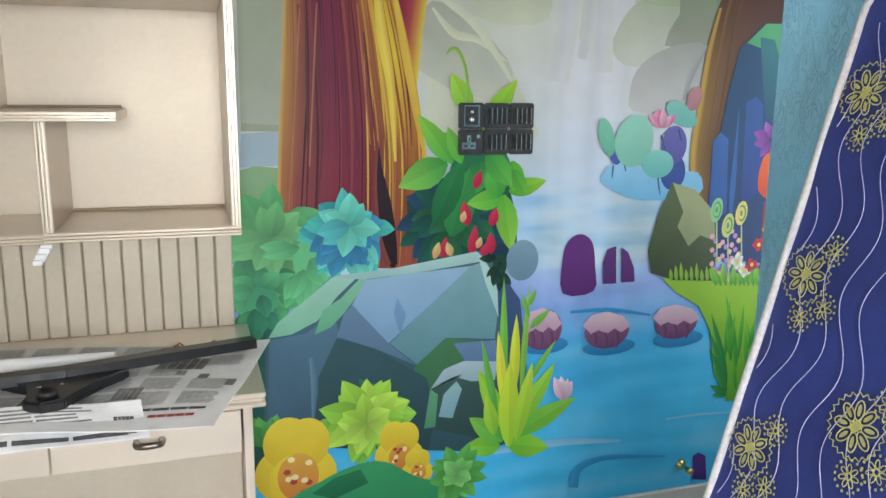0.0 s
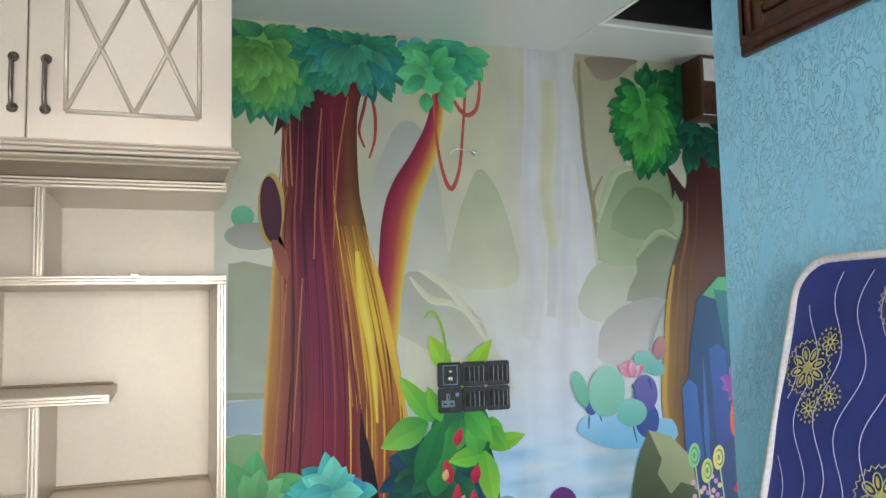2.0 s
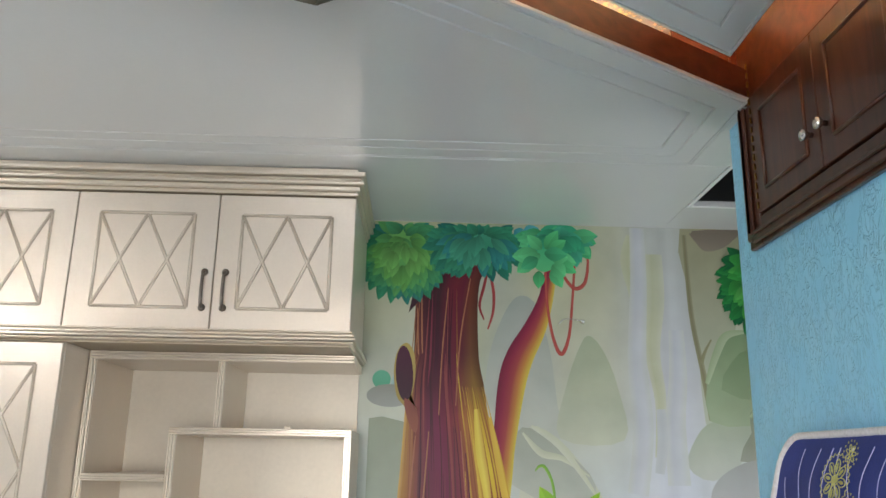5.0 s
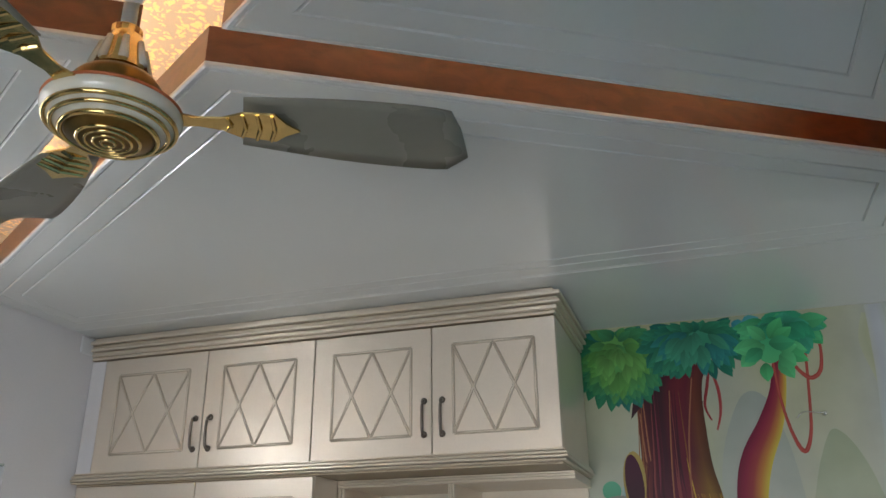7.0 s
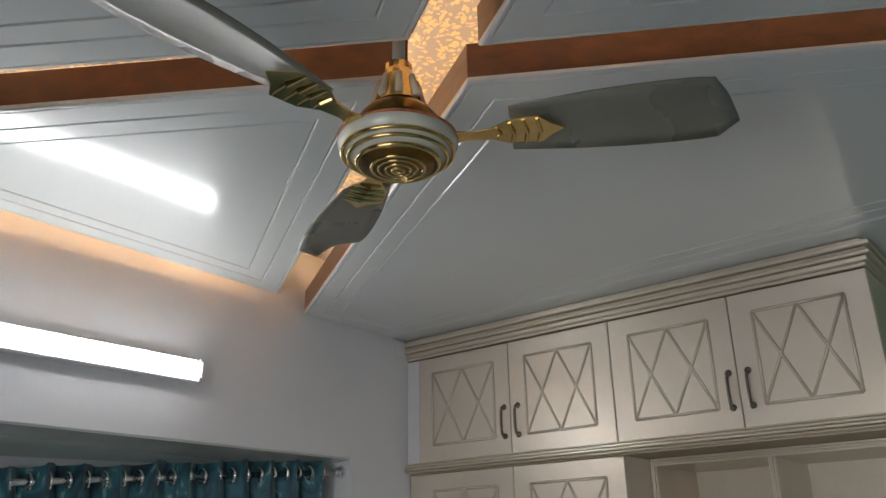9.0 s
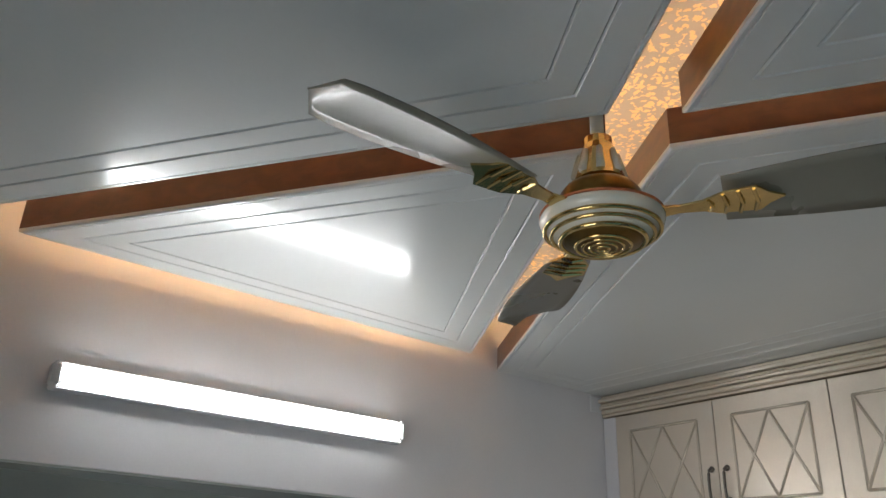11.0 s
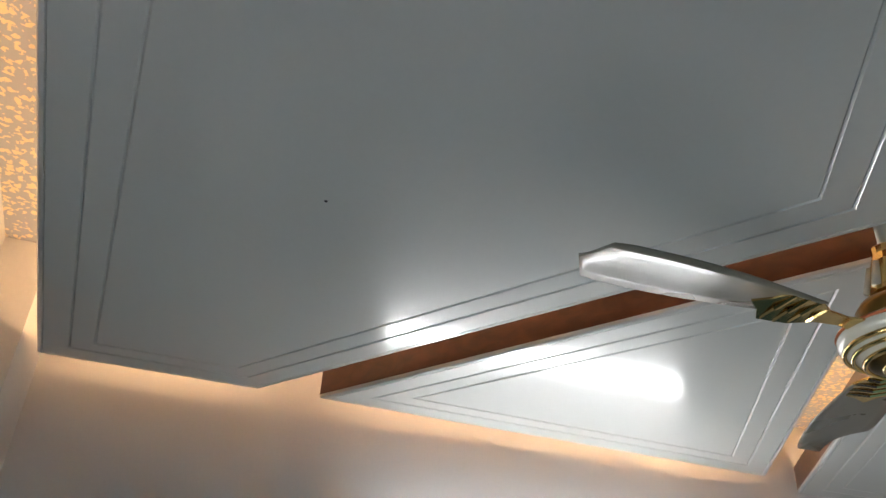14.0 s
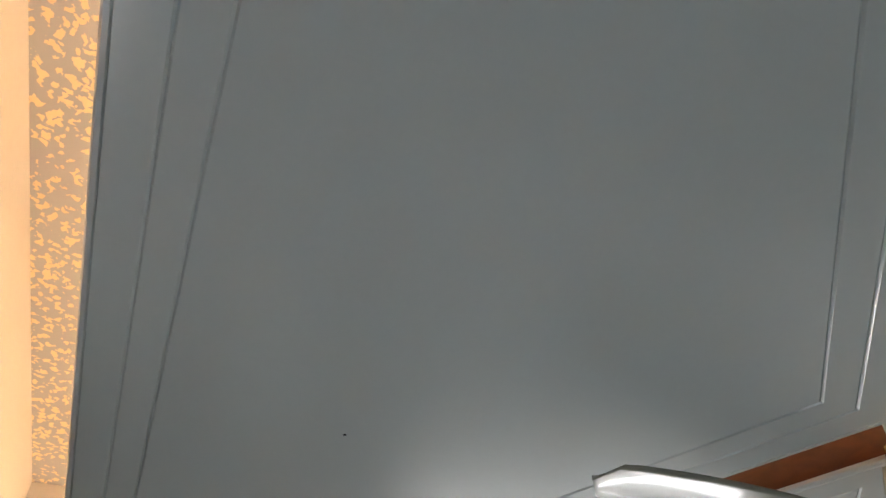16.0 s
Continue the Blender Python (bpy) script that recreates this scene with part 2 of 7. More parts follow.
INK = mat("printing_ink", (0.09, 0.09, 0.09), 0.85, vary=0.4, scale=60, fine=500)
RED_INK = mat("red_printing_ink", (0.35, 0.07, 0.05), 0.85, vary=0.3, scale=60)
WHITE_PAPER = mat("white_paper", (0.75, 0.75, 0.74), 0.7, vary=0.06, scale=10)
ORANGE = mat("orange_net_cloth", (0.42, 0.13, 0.05), 0.8, vary=0.4, scale=60, fine=200, bump=0.3)

# ---- helpers ----


def part(name, bm, material, parent=None, label="", smooth=False):
    me = bpy.data.meshes.new(name)
    bmesh.ops.recalc_face_normals(bm, faces=bm.faces)
    bm.to_mesh(me)
    bm.free()
    me.materials.append(material)
    if smooth:
        for p in me.polygons:
            p.use_smooth = True
    ob = new(name, me)
    if parent is not None:
        ob.parent = parent
    if label:
        tagged(ob, label)
    return ob


def thing(name, at, label, category, group="", kind=""):
    ob = new(name)
    ob.empty_display_size = 0.1
    ob.matrix_world = at if isinstance(at, Matrix) else Matrix.Translation(at)
    return tagged(ob, label, category, group, kind)


def box(x0, x1, y0, y1, z0, z1, bevel=0.0, bm=None, segs=1):
    own = bmesh.new()
    bmesh.ops.create_cube(own, size=1)
    for v in own.verts:
        v.co = ((x0 + x1) / 2 + v.co.x * (x1 - x0), (y0 + y1) / 2 + v.co.y * (y1 - y0), (z0 + z1) / 2 + v.co.z * (z1 - z0))
    if bevel:
        bmesh.ops.bevel(own, geom=own.edges[:], offset=bevel, segments=segs, affect="EDGES")
    return own if bm is None else merge(bm, own)


def merge(bm, other, m=None):
    vs = [bm.verts.new(m @ v.co if m else v.co) for v in other.verts]
    other.verts.index_update()
    for f in other.faces:
        try:
            bm.faces.new([vs[v.index] for v in f.verts])
        except ValueError:
            pass
    other.free()
    return bm


def prism(poly, z0, z1, bm=None):
    bm = bm or bmesh.new()
    lo = [bm.verts.new((x, y, z0)) for x, y in poly]
    hi = [bm.verts.new((x, y, z1)) for x, y in poly]
    bm.faces.new(lo)
    bm.faces.new(hi)
    for i in range(len(poly)):
        j = (i + 1) % len(poly)
        bm.faces.new((lo[i], lo[j], hi[j], hi[i]))
    return bm


def lathe(profile, n=48, bm=None):
    """Turns (radius, z) pairs about the z axis."""
    bm = bm or bmesh.new()
    rings = [[bm.verts.new((r * math.cos(2 * math.pi * k / n), r * math.sin(2 * math.pi * k / n), z)) for k in range(n)] for r, z in profile]
    for a, b in zip(rings, rings[1:]):
        for k in range(n):
            j = (k + 1) % n
            bm.faces.new((a[k], a[j], b[j], b[k]))
    bm.faces.new(rings[0])
    bm.faces.new(rings[-1])
    return bm


def spline(points, n=8, closed=False):
    """Catmull-Rom through the points."""
    P = [Vector(p) for p in points]
    m = len(P)
    out = []
    for i in range(m if closed else m - 1):
        p0, p1, p2, p3 = (P[(i + k) % m] if closed else P[max(0, min(m - 1, i + k))] for k in (-1, 0, 1, 2))
        for s in range(n):
            u = s / n
            out.append(0.5 * (2 * p1 + (p2 - p0) * u + (2 * p0 - 5 * p1 + 4 * p2 - p3) * u * u + (3 * p1 - p0 - 3 * p2 + p3) * u ** 3))
    if not closed:
        out.append(P[-1])
    return out


def pipe(points, r, n=8, bm=None, closed=False):
    """A round tube along the points."""
    bm = bm or bmesh.new()
    P = [Vector(p) for p in points]
    rings = []
    for i, p in enumerate(P):
        a = P[i - 1] if (i or closed) else p
        b = P[(i + 1) % len(P)] if (i < len(P) - 1 or closed) else p
        d = (b - a).normalized()
        side = d.cross(Vector((0, 0, 1)) if abs(d.z) < 0.9 else Vector((0, 1, 0))).normalized()
        up = side.cross(d)
        rr = r[i] if isinstance(r, (list, tuple)) else r
        rings.append([bm.verts.new(p + (side * math.cos(2 * math.pi * k / n) + up * math.sin(2 * math.pi * k / n)) * rr) for k in range(n)])
    pairs = list(zip(rings, rings[1:])) + ([(rings[-1], rings[0])] if closed else [])
    for a, b in pairs:
        for k in range(n):
            j = (k + 1) % n
            bm.faces.new((a[k], a[j], b[j], b[k]))
    if not closed:
        bm.faces.new(rings[0])
        bm.faces.new(rings[-1])
    return bm


def inset(poly, d):
    """The convex polygon moved in by d on every side."""
    n = len(poly)
    area = sum(poly[i][0] * poly[(i + 1) % n][1] - poly[(i + 1) % n][0] * poly[i][1] for i in range(n))
    s = 1 if area > 0 else -1
    lines = []
    for i in range(n):
        (x0, y0), (x1, y1) = poly[i], poly[(i + 1) % n]
        k = math.hypot(x1 - x0, y1 - y0)
        nx, ny = -(y1 - y0) / k * s, (x1 - x0) / k * s
        lines.append((nx, ny, nx * x0 + ny * y0 + d))
    out = []
    for i in range(n):
        (a, b, c), (e, f, g) = lines[i - 1], lines[i]
        det = a * f - b * e
        out.append(((c * f - b * g) / det, (a * g - c * e) / det))
    return out


# ---- setting ----
WEST, NORTH, EAST, SOUTH, LEVEL, SLAB = -2.626, 2.76, 0.392, -1.145, 2.67, 2.925


def structure(name, bm, material, label, category):
    return tagged(part(name, bm, material), label, category, kind="structure")


structure("floor", box(-2.9, 1.75, -1.4, 3.0, -0.1, 0), FLOOR, "pale glossy tiled floor of a small bedroom", "floor")
structure("wall_north", box(-2.9, 1.75, NORTH, 2.96, 0, 3.0), WALL, "plastered wall behind the mural and the cabinets", "wall")

# west wall with its window opening
bm = box(WEST - 0.34, WEST, SOUTH - 0.25, -0.95, 0, 3.0)
box(WEST - 0.34, WEST, 1.848, NORTH, 0, 3.0, bm=bm)
box(WEST - 0.34, WEST, -0.95, 1.848, 2.127, 3.0, bm=bm)
box(WEST - 0.34, WEST, -0.95, 1.848, 0, 1.05, bm=bm)
box(WEST - 0.34, WEST - 0.29, -0.95, 1.848, 1.9, 2.127, bm=bm)
structure("wall_west", bm, WALL, "lilac white painted wall with a curtained window recess", "wall")
bm = box(WEST - 0.278, WEST - 0.002, -0.948, 1.846, 2.119, 2.126)
for v in bm.verts:
    if v.co.z < 2.12 and v.co.x < WEST - 0.2:
        v.co.z -= 0.02 if v.co.y > 0 else 0.1
structure("window_soffit", bm, SOFFIT, "green grey glossy soffit over the curtained recess", "soffit")
# south wall, slightly out of square, with an assumed, unseen window opening, and a pier in its corner


def south(x0, x1, z0, z1, bm, thick=0.25):
    y0, y1 = SOUTH + 0.085 * (x0 + 2.3), SOUTH + 0.085 * (x1 + 2.3)
    return prism([(x0, y0 - thick), (x1, y1 - thick), (x1, y1), (x0, y0)], z0, z1, bm)


bm = bmesh.new()
for x0, x1 in ((WEST, -1.3), (-0.42, EAST + 0.2)):
    south(x0, x1, 0, 3.0, bm)
for x0, x1 in ((-1.3, -0.42),):
    south(x0, x1, 2.15, 3.0, bm)
    south(x0, x1, 0, 1.0, bm)
structure("wall_south", bm, WALL, "pale wall washed orange by hidden strip light", "wall")
structure("wall_pier", box(WEST, -2.33, SOUTH - 0.1, -1.03, 0, SLAB), WALL, "plastered corner pier beside the curtain", "wall")
structure("wall_east", box(EAST, EAST + 0.12, SOUTH + 0.1, 1.785, 0, SLAB, 0.004), BLUE, "sky blue wall with rough worm-textured paint", "wall")
bm = box(1.6, 1.75, 1.6, NORTH, 0, 3.0)
box(EAST + 0.12, 1.6, 1.5, 1.65, 0, 3.0, bm=bm)
structure("wall_passage", bm, WALL, "plain walls closing the short passage", "wall")
structure("ceiling_slab", box(-2.9, 1.75, -1.4, NORTH, SLAB, SLAB + 0.15), PAPER_SLAB, "slab papered in grey with gold flecks above the panels", "ceiling")

# flat ceiling along the mural, with the hatch opening left free
HX0, HX1, HY0, HY1 = 0.5, 0.98, 2.06, 2.48
bm = box(WEST, HX0, 2.063, NORTH, LEVEL, LEVEL + 0.03, 0.002)
box(HX0, 1.6, HY1, NORTH, LEVEL, LEVEL + 0.03, bm=bm)
box(HX1, 1.6, HY0, HY1, LEVEL, LEVEL + 0.03, bm=bm)
box(0.373, 1.6, 1.65, HY0, LEVEL, LEVEL + 0.03, bm=bm)
structure("ceiling", bm, GREY, "grey glossy flat ceiling above cabinets and mural", "ceiling")
hatch = thing("ceiling_hatch", (HX0, HY0, LEVEL), "open black ceiling hatch with a white rim", "hatch")
bm = bmesh.new()
for x0, x1, y0, y1 in ((0, 0.016, 0, 0.42), (0.464, 0.48, 0, 0.42), (0.016, 0.464, 0, 0.016), (0.016, 0.464, 0.404, 0.42)):
    box(x0, x1, y0, y1, -0.004, 0.02, 0.002, bm)
part("rim", bm, WHITE_EDGE, hatch, "white painted rim")
bm = bmesh.new()
for x0, x1, y0, y1 in ((0.016, 0.022, 0.016, 0.404), (0.458, 0.464, 0.016, 0.404), (0.022, 0.458, 0.016, 0.022), (0.022, 0.458, 0.398, 0.404)):
    box(x0, x1, y0, y1, 0.02, 0.24, bm=bm)
box(0.016, 0.464, 0.016, 0.404, 0.24, 0.25, bm=bm)
part("shaft", bm, DARK, hatch, "black unlit shaft")


def ceiling_panel(name, poly, sides, strips, label):
    """A hanging panel with two incised border lines; sides: edges with a veneered upstand; strips: edges with a light strip on top."""
    ob = thing(name, (0, 0, 0), label, "ceiling panel", "hanging ceiling panels", "structure")
    bm = bmesh.new()
    g = 0.0045
    steps = [(0, 0.012), (0, 0.004), (0.004, 0)]
    for d in (0.013, 0.078, 0.138):
        w = 0.0038 if d > 0.02 else 0.002
        steps += [(d - w, 0), (d, g), (d + w, 0)]
    rings = []
    for d, dz in steps:
        rings.append([bm.verts.new((x, y, LEVEL + dz)) for x, y in (inset(poly, d) if d else poly)])
    n = len(poly)
    for a, b in zip(rings, rings[1:]):
        for i in range(n):
            j = (i + 1) % n
            bm.faces.new((a[i], a[j], b[j], b[i]))
    bm.faces.new(rings[-1])
    bm.faces.new(rings[0])
    part("panel", bm, GREY, ob)
    inner = inset(poly, 0.012)
    for i in sides:
        a, b = poly[i], poly[(i + 1) % n]
        c, d = inner[i], inner[(i + 1) % n]
        part("upstand", prism([a, b, d, c], LEVEL + 0.012, LEVEL + 0.095), SIDE_WOOD, ob, "reddish brown veneered upstand")
    for i in strips:
        p, q = inset(poly, 0.05), inset(poly, 0.062)
        a, b, c, d = p[i], p[(i + 1) % n], q[(i + 1) % n], q[i]
        part("light_strip", prism([a, b, c, d], LEVEL + 0.014, LEVEL + 0.02), LED, ob, "warm glowing strip")
    return ob


A_POLY = [(WEST + 0.002, 1.564), (-1.096, 0.678), (0.375, 1.597), (0.375, 2.06), (WEST + 0.002, 2.06)]
B_POLY = [(-2.453, -0.245), (-1.18, 0.585), (-2.502, 1.327)]
C_POLY = [(-2.457, -1.007), (0.24, -0.757), (0.24, -0.308), (-1.094, 0.493), (-2.459, -0.42)]
D_POLY = [(-1.005, 0.595), (0.235, -0.16), (0.235, 1.369)]
ceiling_panel("ceiling_panel", A_POLY, (0, 1), (0, 1), "grey glossy hanging panel with incised border beside the cabinets")
ceiling_panel("ceiling_panel", B_POLY, (0, 1), (0, 1, 2), "grey glossy triangular hanging panel with incised border")
ceiling_panel("ceiling_panel", C_POLY, (2, 3), (0, 2, 3, 4), "large grey glossy hanging panel with incised border")
ceiling_panel("ceiling_panel", D_POLY, (0, 2), (0, 1, 2), "grey glossy triangular hanging panel beside the dark loft cupboard")
structure("skirting", box(-0.66, 1.6, NORTH - 0.014, NORTH - 0.001, 0, 0.095, 0.003), SKIRT, "grey stone skirting under the mural", "skirting")

# ---- window and curtains ----
win = thing("window_1", (WEST - 0.312, 0.449, 1.05), "white framed window hidden behind teal curtains", "window", kind="structure")
bm = bmesh.new()
for y0, y1, z0, z1 in ((-1.385, 1.385, 0, 0.05), (-1.385, 1.385, 0.8, 0.85), (-1.385, -1.335, 0.05, 0.8), (1.335, 1.385, 0.05, 0.8), (-0.025, 0.025, 0.05, 0.8)):
    box(-0.03, 0.03, y0, y1, z0, z1, 0.004, bm)
part("window_frame", bm, PLASTIC, win)
GLASS, gt, gb = tree("window_glass")
gb.inputs["Transmission Weight"].default_value = 1
gb.inputs["Roughness"].default_value = 0.02
for y0, y1 in ((-1.335, -0.025), (0.025, 1.335)):
    p = part("pane", box(-0.003, 0.003, y0, y1, 0.05, 0.8), GLASS, win)
    p.visible_shadow = False


def curtain(name, m, width, height, pleats, depth, label, rod=True):
    """Eyelet curtain hanging along +x from its top edge, with its rod."""
    ob = thing(name, m, label, "curtain")
    rnd = random.Random(7)
    bm = bmesh.new()
    cols, rows = pleats * 10 + 1, 14
    ph = [rnd.uniform(-0.25, 0.25) for _ in range(pleats + 2)]
    amp = [rnd.uniform(0.75, 1.2) for _ in range(pleats + 2)]
    lift = [rnd.uniform(-0.006, 0.012) for _ in range(pleats + 2)]
    grid = []
    for i in range(cols):
        u = i / (cols - 1)
        k = u * pleats
        j, fr = int(k), k - int(k)
        q = ph[j] * (1 - fr) + ph[j + 1] * fr
        a = amp[j] * (1 - fr) + amp[j + 1] * fr
        s = math.sin(2 * math.pi * k + q)
        y = depth * a * math.copysign(abs(s) ** 0.75, s)
        x = u * width + 0.25 * depth * math.sin(4 * math.pi * k + q)
        top = (lift[j] * (1 - fr) + lift[j + 1] * fr) + 0.004 * math.cos(2 * math.pi * k)
        grid.append([bm.verts.new((x + 0.01 * math.sin(r * 0.5 + j), y * (1 + 0.12 * math.sin(r * 0.4 + j)), top - height * r / (rows - 1))) for r in range(rows)])
    back = [[bm.verts.new((v.co.x, v.co.y + 0.003, v.co.z)) for v in col] for col in grid]
    for i in range(cols - 1):
        for r in range(rows - 1):
            bm.faces.new((grid[i][r], grid[i + 1][r], grid[i + 1][r + 1], grid[i][r + 1]))
            bm.faces.new((back[i][r], back[i][r + 1], back[i + 1][r + 1], back[i + 1][r]))
        bm.faces.new((grid[i][0], back[i][0], back[i + 1][0], grid[i + 1][0]))
    part("cloth", bm, CURTAIN, ob, smooth=True)
    for k in range(pleats * 2):
        x = (k + 0.5 * 0) / (pleats * 2) * width + 0.012
        ring = [(x, 0.024 * math.cos(a), -0.045 + 0.024 * math.sin(a)) for a in (2 * math.pi * j / 16 for j in range(16))]
        part("eyelet", pipe(ring, 0.006, 6, closed=True), SILVER, ob, smooth=True)
    if rod:
        part("rod", pipe([(-0.05, 0, -0.045), (width + 0.03, 0, -0.045)], 0.0115, 12), SILVER, ob, "chrome curtain rod", smooth=True)
        fin = lathe([(0.004, 0.0), (0.016, 0.002), (0.02, 0.012), (0.012, 0.02), (0.022, 0.032), (0.026, 0.044), (0.018, 0.056), (0.006, 0.062)], 20)
        bmesh.ops.transform(fin, matrix=pose(-0.05, 0, -0.045, 0, -90, 0), verts=fin.verts)
        part("finial", fin, SILVER, ob, "turned chrome finial", smooth=True)
    return ob


curtain("curtain", pose(WEST - 0.06, 1.75, 2.112, 0, 4.6, -94.5), 2.3, 1.0, 20, 0.033, "dark teal leaf-patterned eyelet curtain in the window recess")
curtain("curtain", pose(-2.29, SOUTH + 0.04, 2.58, 0, 0, 4.9), 1.0, 1.7, 10, 0.026, "dark teal leaf-patterned curtain hanging below the orange-lit ceiling", False)

# tube light on the west wall
tl = thing("tube_light", (WEST, 0.515, 2.352), "glowing white tube light batten on the pale wall", "tube light")
part("housing", box(0.001, 0.04, -0.575, 0.575, -0.036, 0.042, 0.004), PLASTIC, tl)
prof = [(0.041 + 0.018 * math.cos(a), 0.003 + 0.032 * math.sin(a)) for a in np.linspace(-math.pi / 2, math.pi / 2, 12)]
bm = bmesh.new()
r0 = [bm.verts.new((x, -0.55, z)) for x, z in prof]
r1 = [bm.verts.new((x, 0.55, z)) for x, z in prof]
for i in range(len(prof) - 1):
    bm.faces.new((r0[i], r0[i + 1], r1[i + 1], r1[i]))
bm.faces.new(r0)
bm.faces.new(r1)
bm.faces.new((r0[0], r0[-1], r1[-1], r1[0]))
part("diffuser", bm, TUBE, tl, "glowing white diffuser")
for y0, y1 in ((-0.58, -0.55), (0.55, 0.58)):
    part("end_cap", box(0.001, 0.066, y0, y1, -0.034, 0.04, 0.012, segs=3), PLASTIC, tl)
jb = thing("junction_box", (WEST, 2.138, 2.628), "small grey square cover plate high on the wall", "cover plate")
part("cover", box(0.001, 0.009, -0.035, 0.035, -0.035, 0.035, 0.003), PLASTIC, jb)

# ---- cabinets ----
FRONT = 2.183


def bead(a, b, r, bm):
    """A low rounded bead on a front that faces -y, from a to b (x, z)."""
    return pipe([(a[0], 0, a[1]), (b[0], 0, b[1])], r, 6, bm)


def door(parent, x0, x1, z0, z1, handle_x, handle_z, hl=0.115):
    d = part("door", box(x0 + 0.0015, x1 - 0.0015, FRONT, FRONT + 0.018, z0 + 0.0015, z1 - 0.0015, 0.002), CREAM, parent)
    px0, px1, pz0, pz1 = x0 + 0.079, x1 - 0.077, z0 + 0.069, z1 - 0.07
    xm = (px0 + px1) / 2
    bm = bmesh.new()
    segs = [((px0, pz0), (px1, pz0)), ((px0, pz1), (px1, pz1)), ((px0, pz0), (px0, pz1)), ((px1, pz0), (px1, pz1))]
    n = max(1, round((pz1 - pz0) / 0.31))
    for k in range(n):
        a, b = pz0 + (pz1 - pz0) * k / n, pz0 + (pz1 - pz0) * (k + 1) / n
        segs += [((px0, b), (xm, a)), ((xm, b), (px1, a)), ((px0, a), (xm, b)), ((xm, a), (px1, b))]
    for a, b in segs:
        gl = bmesh.new()
        bead(a, b, 0.0043, bm)
        u = Vector((b[0] - a[0], 0, b[1] - a[1])).normalized()
        w = Vector((-u.z, 0, u.x)) * 0.0055
        # flat brown strip under the bead paints the shade along both its sides
        A, B = Vector((a[0], FRONT - 0.0006, a[1])), Vector((b[0], FRONT - 0.0006, b[1]))
        gl.faces.new([gl.verts.new(q) for q in (A + w, B + w, B - w, A - w)])
        part("bead_shade_line", gl, SHADE_AND_LIP, d, "brown line painted as shade beside the beading")
    bmesh.ops.translate(bm, verts=bm.verts, vec=(0, FRONT, 0))
    part("lattice_bead", bm, CREAM_EDGE, d, "raised diamond lattice beading", smooth=True)
    bm = bmesh.new()
    h = hl / 2
    pipe(spline([(handle_x, FRONT - 0.001, handle_z - h), (handle_x, FRONT - 0.022, handle_z - h + 0.008), (handle_x, FRONT - 0.027, handle_z), (handle_x, FRONT - 0.022, handle_z + h - 0.008), (handle_x, FRONT - 0.001, handle_z + h)], 5), 0.0055, 8, bm)
    for s in (-1, 1):
        merge(bm, lathe([(0.011, 0), (0.012, 0.004), (0.008, 0.009)], 14), pose(handle_x, FRONT, handle_z + s * h, 90, 0, 0))
    part("handle", bm, PEWTER, d, "antique pewter bow handle", smooth=True)
    return d


def moulding(name, parent, x0, x1, steps, material=None):
    """Stacked strips (front y, z0, z1) with eased edges, returned along the end that stands free."""
    bm = bmesh.new()
    for y, z0, z1, ext in steps:
        box(x0, x1 + ext, y, NORTH - 0.001, z0 + 0.0012, z1 - 0.0012, min(0.003, (z1 - z0) * 0.3), bm)
    # brown core paints shade into the gaps between the strips
    part("groove_shade_core", box(x0 + 0.001, x1 - 0.003, max(s[0] for s in steps) + 0.003, NORTH - 0.002, steps[0][1] if steps[0][1] < steps[-1][1] else steps[-1][1], steps[-1][2] if steps[0][1] < steps[-1][1] else steps[0][2]), SHADE_AND_LIP, parent, "brown core painted as shade in the moulding grooves")
    return part(name, bm, material or CREAM_EDGE, parent)


XD = (-2.553, -2.068, -1.606, -1.148, -0.703)
for k, (a, b) in enumerate(((0, 2), (2, 4))):
    u = thing("upper_cabinet", (0, 0, 0), "champagne lacquered upper cabinet with lattice doors under the ceiling", "cabinet", "upper cabinets")
    x0 = WEST + 0.003 if k == 0 else XD[a] + 0.001
    part("body", box(x0, XD[b] - 0.001, FRONT + 0.02, NORTH - 0.002, 2.122, 2.57, 0.002), CREAM, u)
    if k == 0:
        part("filler", box(x0, XD[0] - 0.002, FRONT + 0.004, FRONT + 0.0195, 2.122, 2.57), WALL, u, "painted filler strip against the wall")
    door(u, XD[a], XD[a + 1], 2.122, 2.57, XD[a + 1] - 0.028, 2.249)
    door(u, XD[a + 1], XD[b], 2.122, 2.57, XD[a + 1] + 0.038, 2.249)
crown = thing("cornice", (0, 0, 0), "stepped champagne cornice between cabinet doors and ceiling", "moulding")
moulding("crown_strip", crown, WEST + 0.003, -0.705, [(2.178, 2.574, 2.588, 0.006), (2.17, 2.588, 2.607, 0.013), (2.158, 2.607, 2.622, 0.026), (2.166, 2.622, 2.634, 0.018), (2.15, 2.634, 2.652, 0.03), (2.175, 2.652, 2.669, 0.004)])
low = thing("ledge_moulding", (0, 0, 0), "ribbed champagne ledge moulding under the upper doors", "moulding")
moulding("ledge_strip", low, WEST + 0.003, -0.705, [(2.176, 2.116, 2.126, 0.008), (2.166, 2.104, 2.116, 0.016), (2.16, 2.092, 2.104, 0.02), (2.168, 2.083, 2.092, 0.012), (2.2, 2.077, 2.083, -0.002)])
tall = thing("tall_cabinet", (0, 0, 0), "champagne lacquered tall cabinet with lattice doors", "cabinet")
part("body", box(WEST + 0.003, -1.59, FRONT + 0.02, NORTH - 0.002, 0.0, 2.076, 0.002), CREAM, tall)
door(tall, XD[0], XD[1], 1.0, 2.074, XD[1] - 0.033, 1.45)
door(tall, XD[1], -1.588, 1.0, 2.074, XD[1] + 0.033, 1.45)
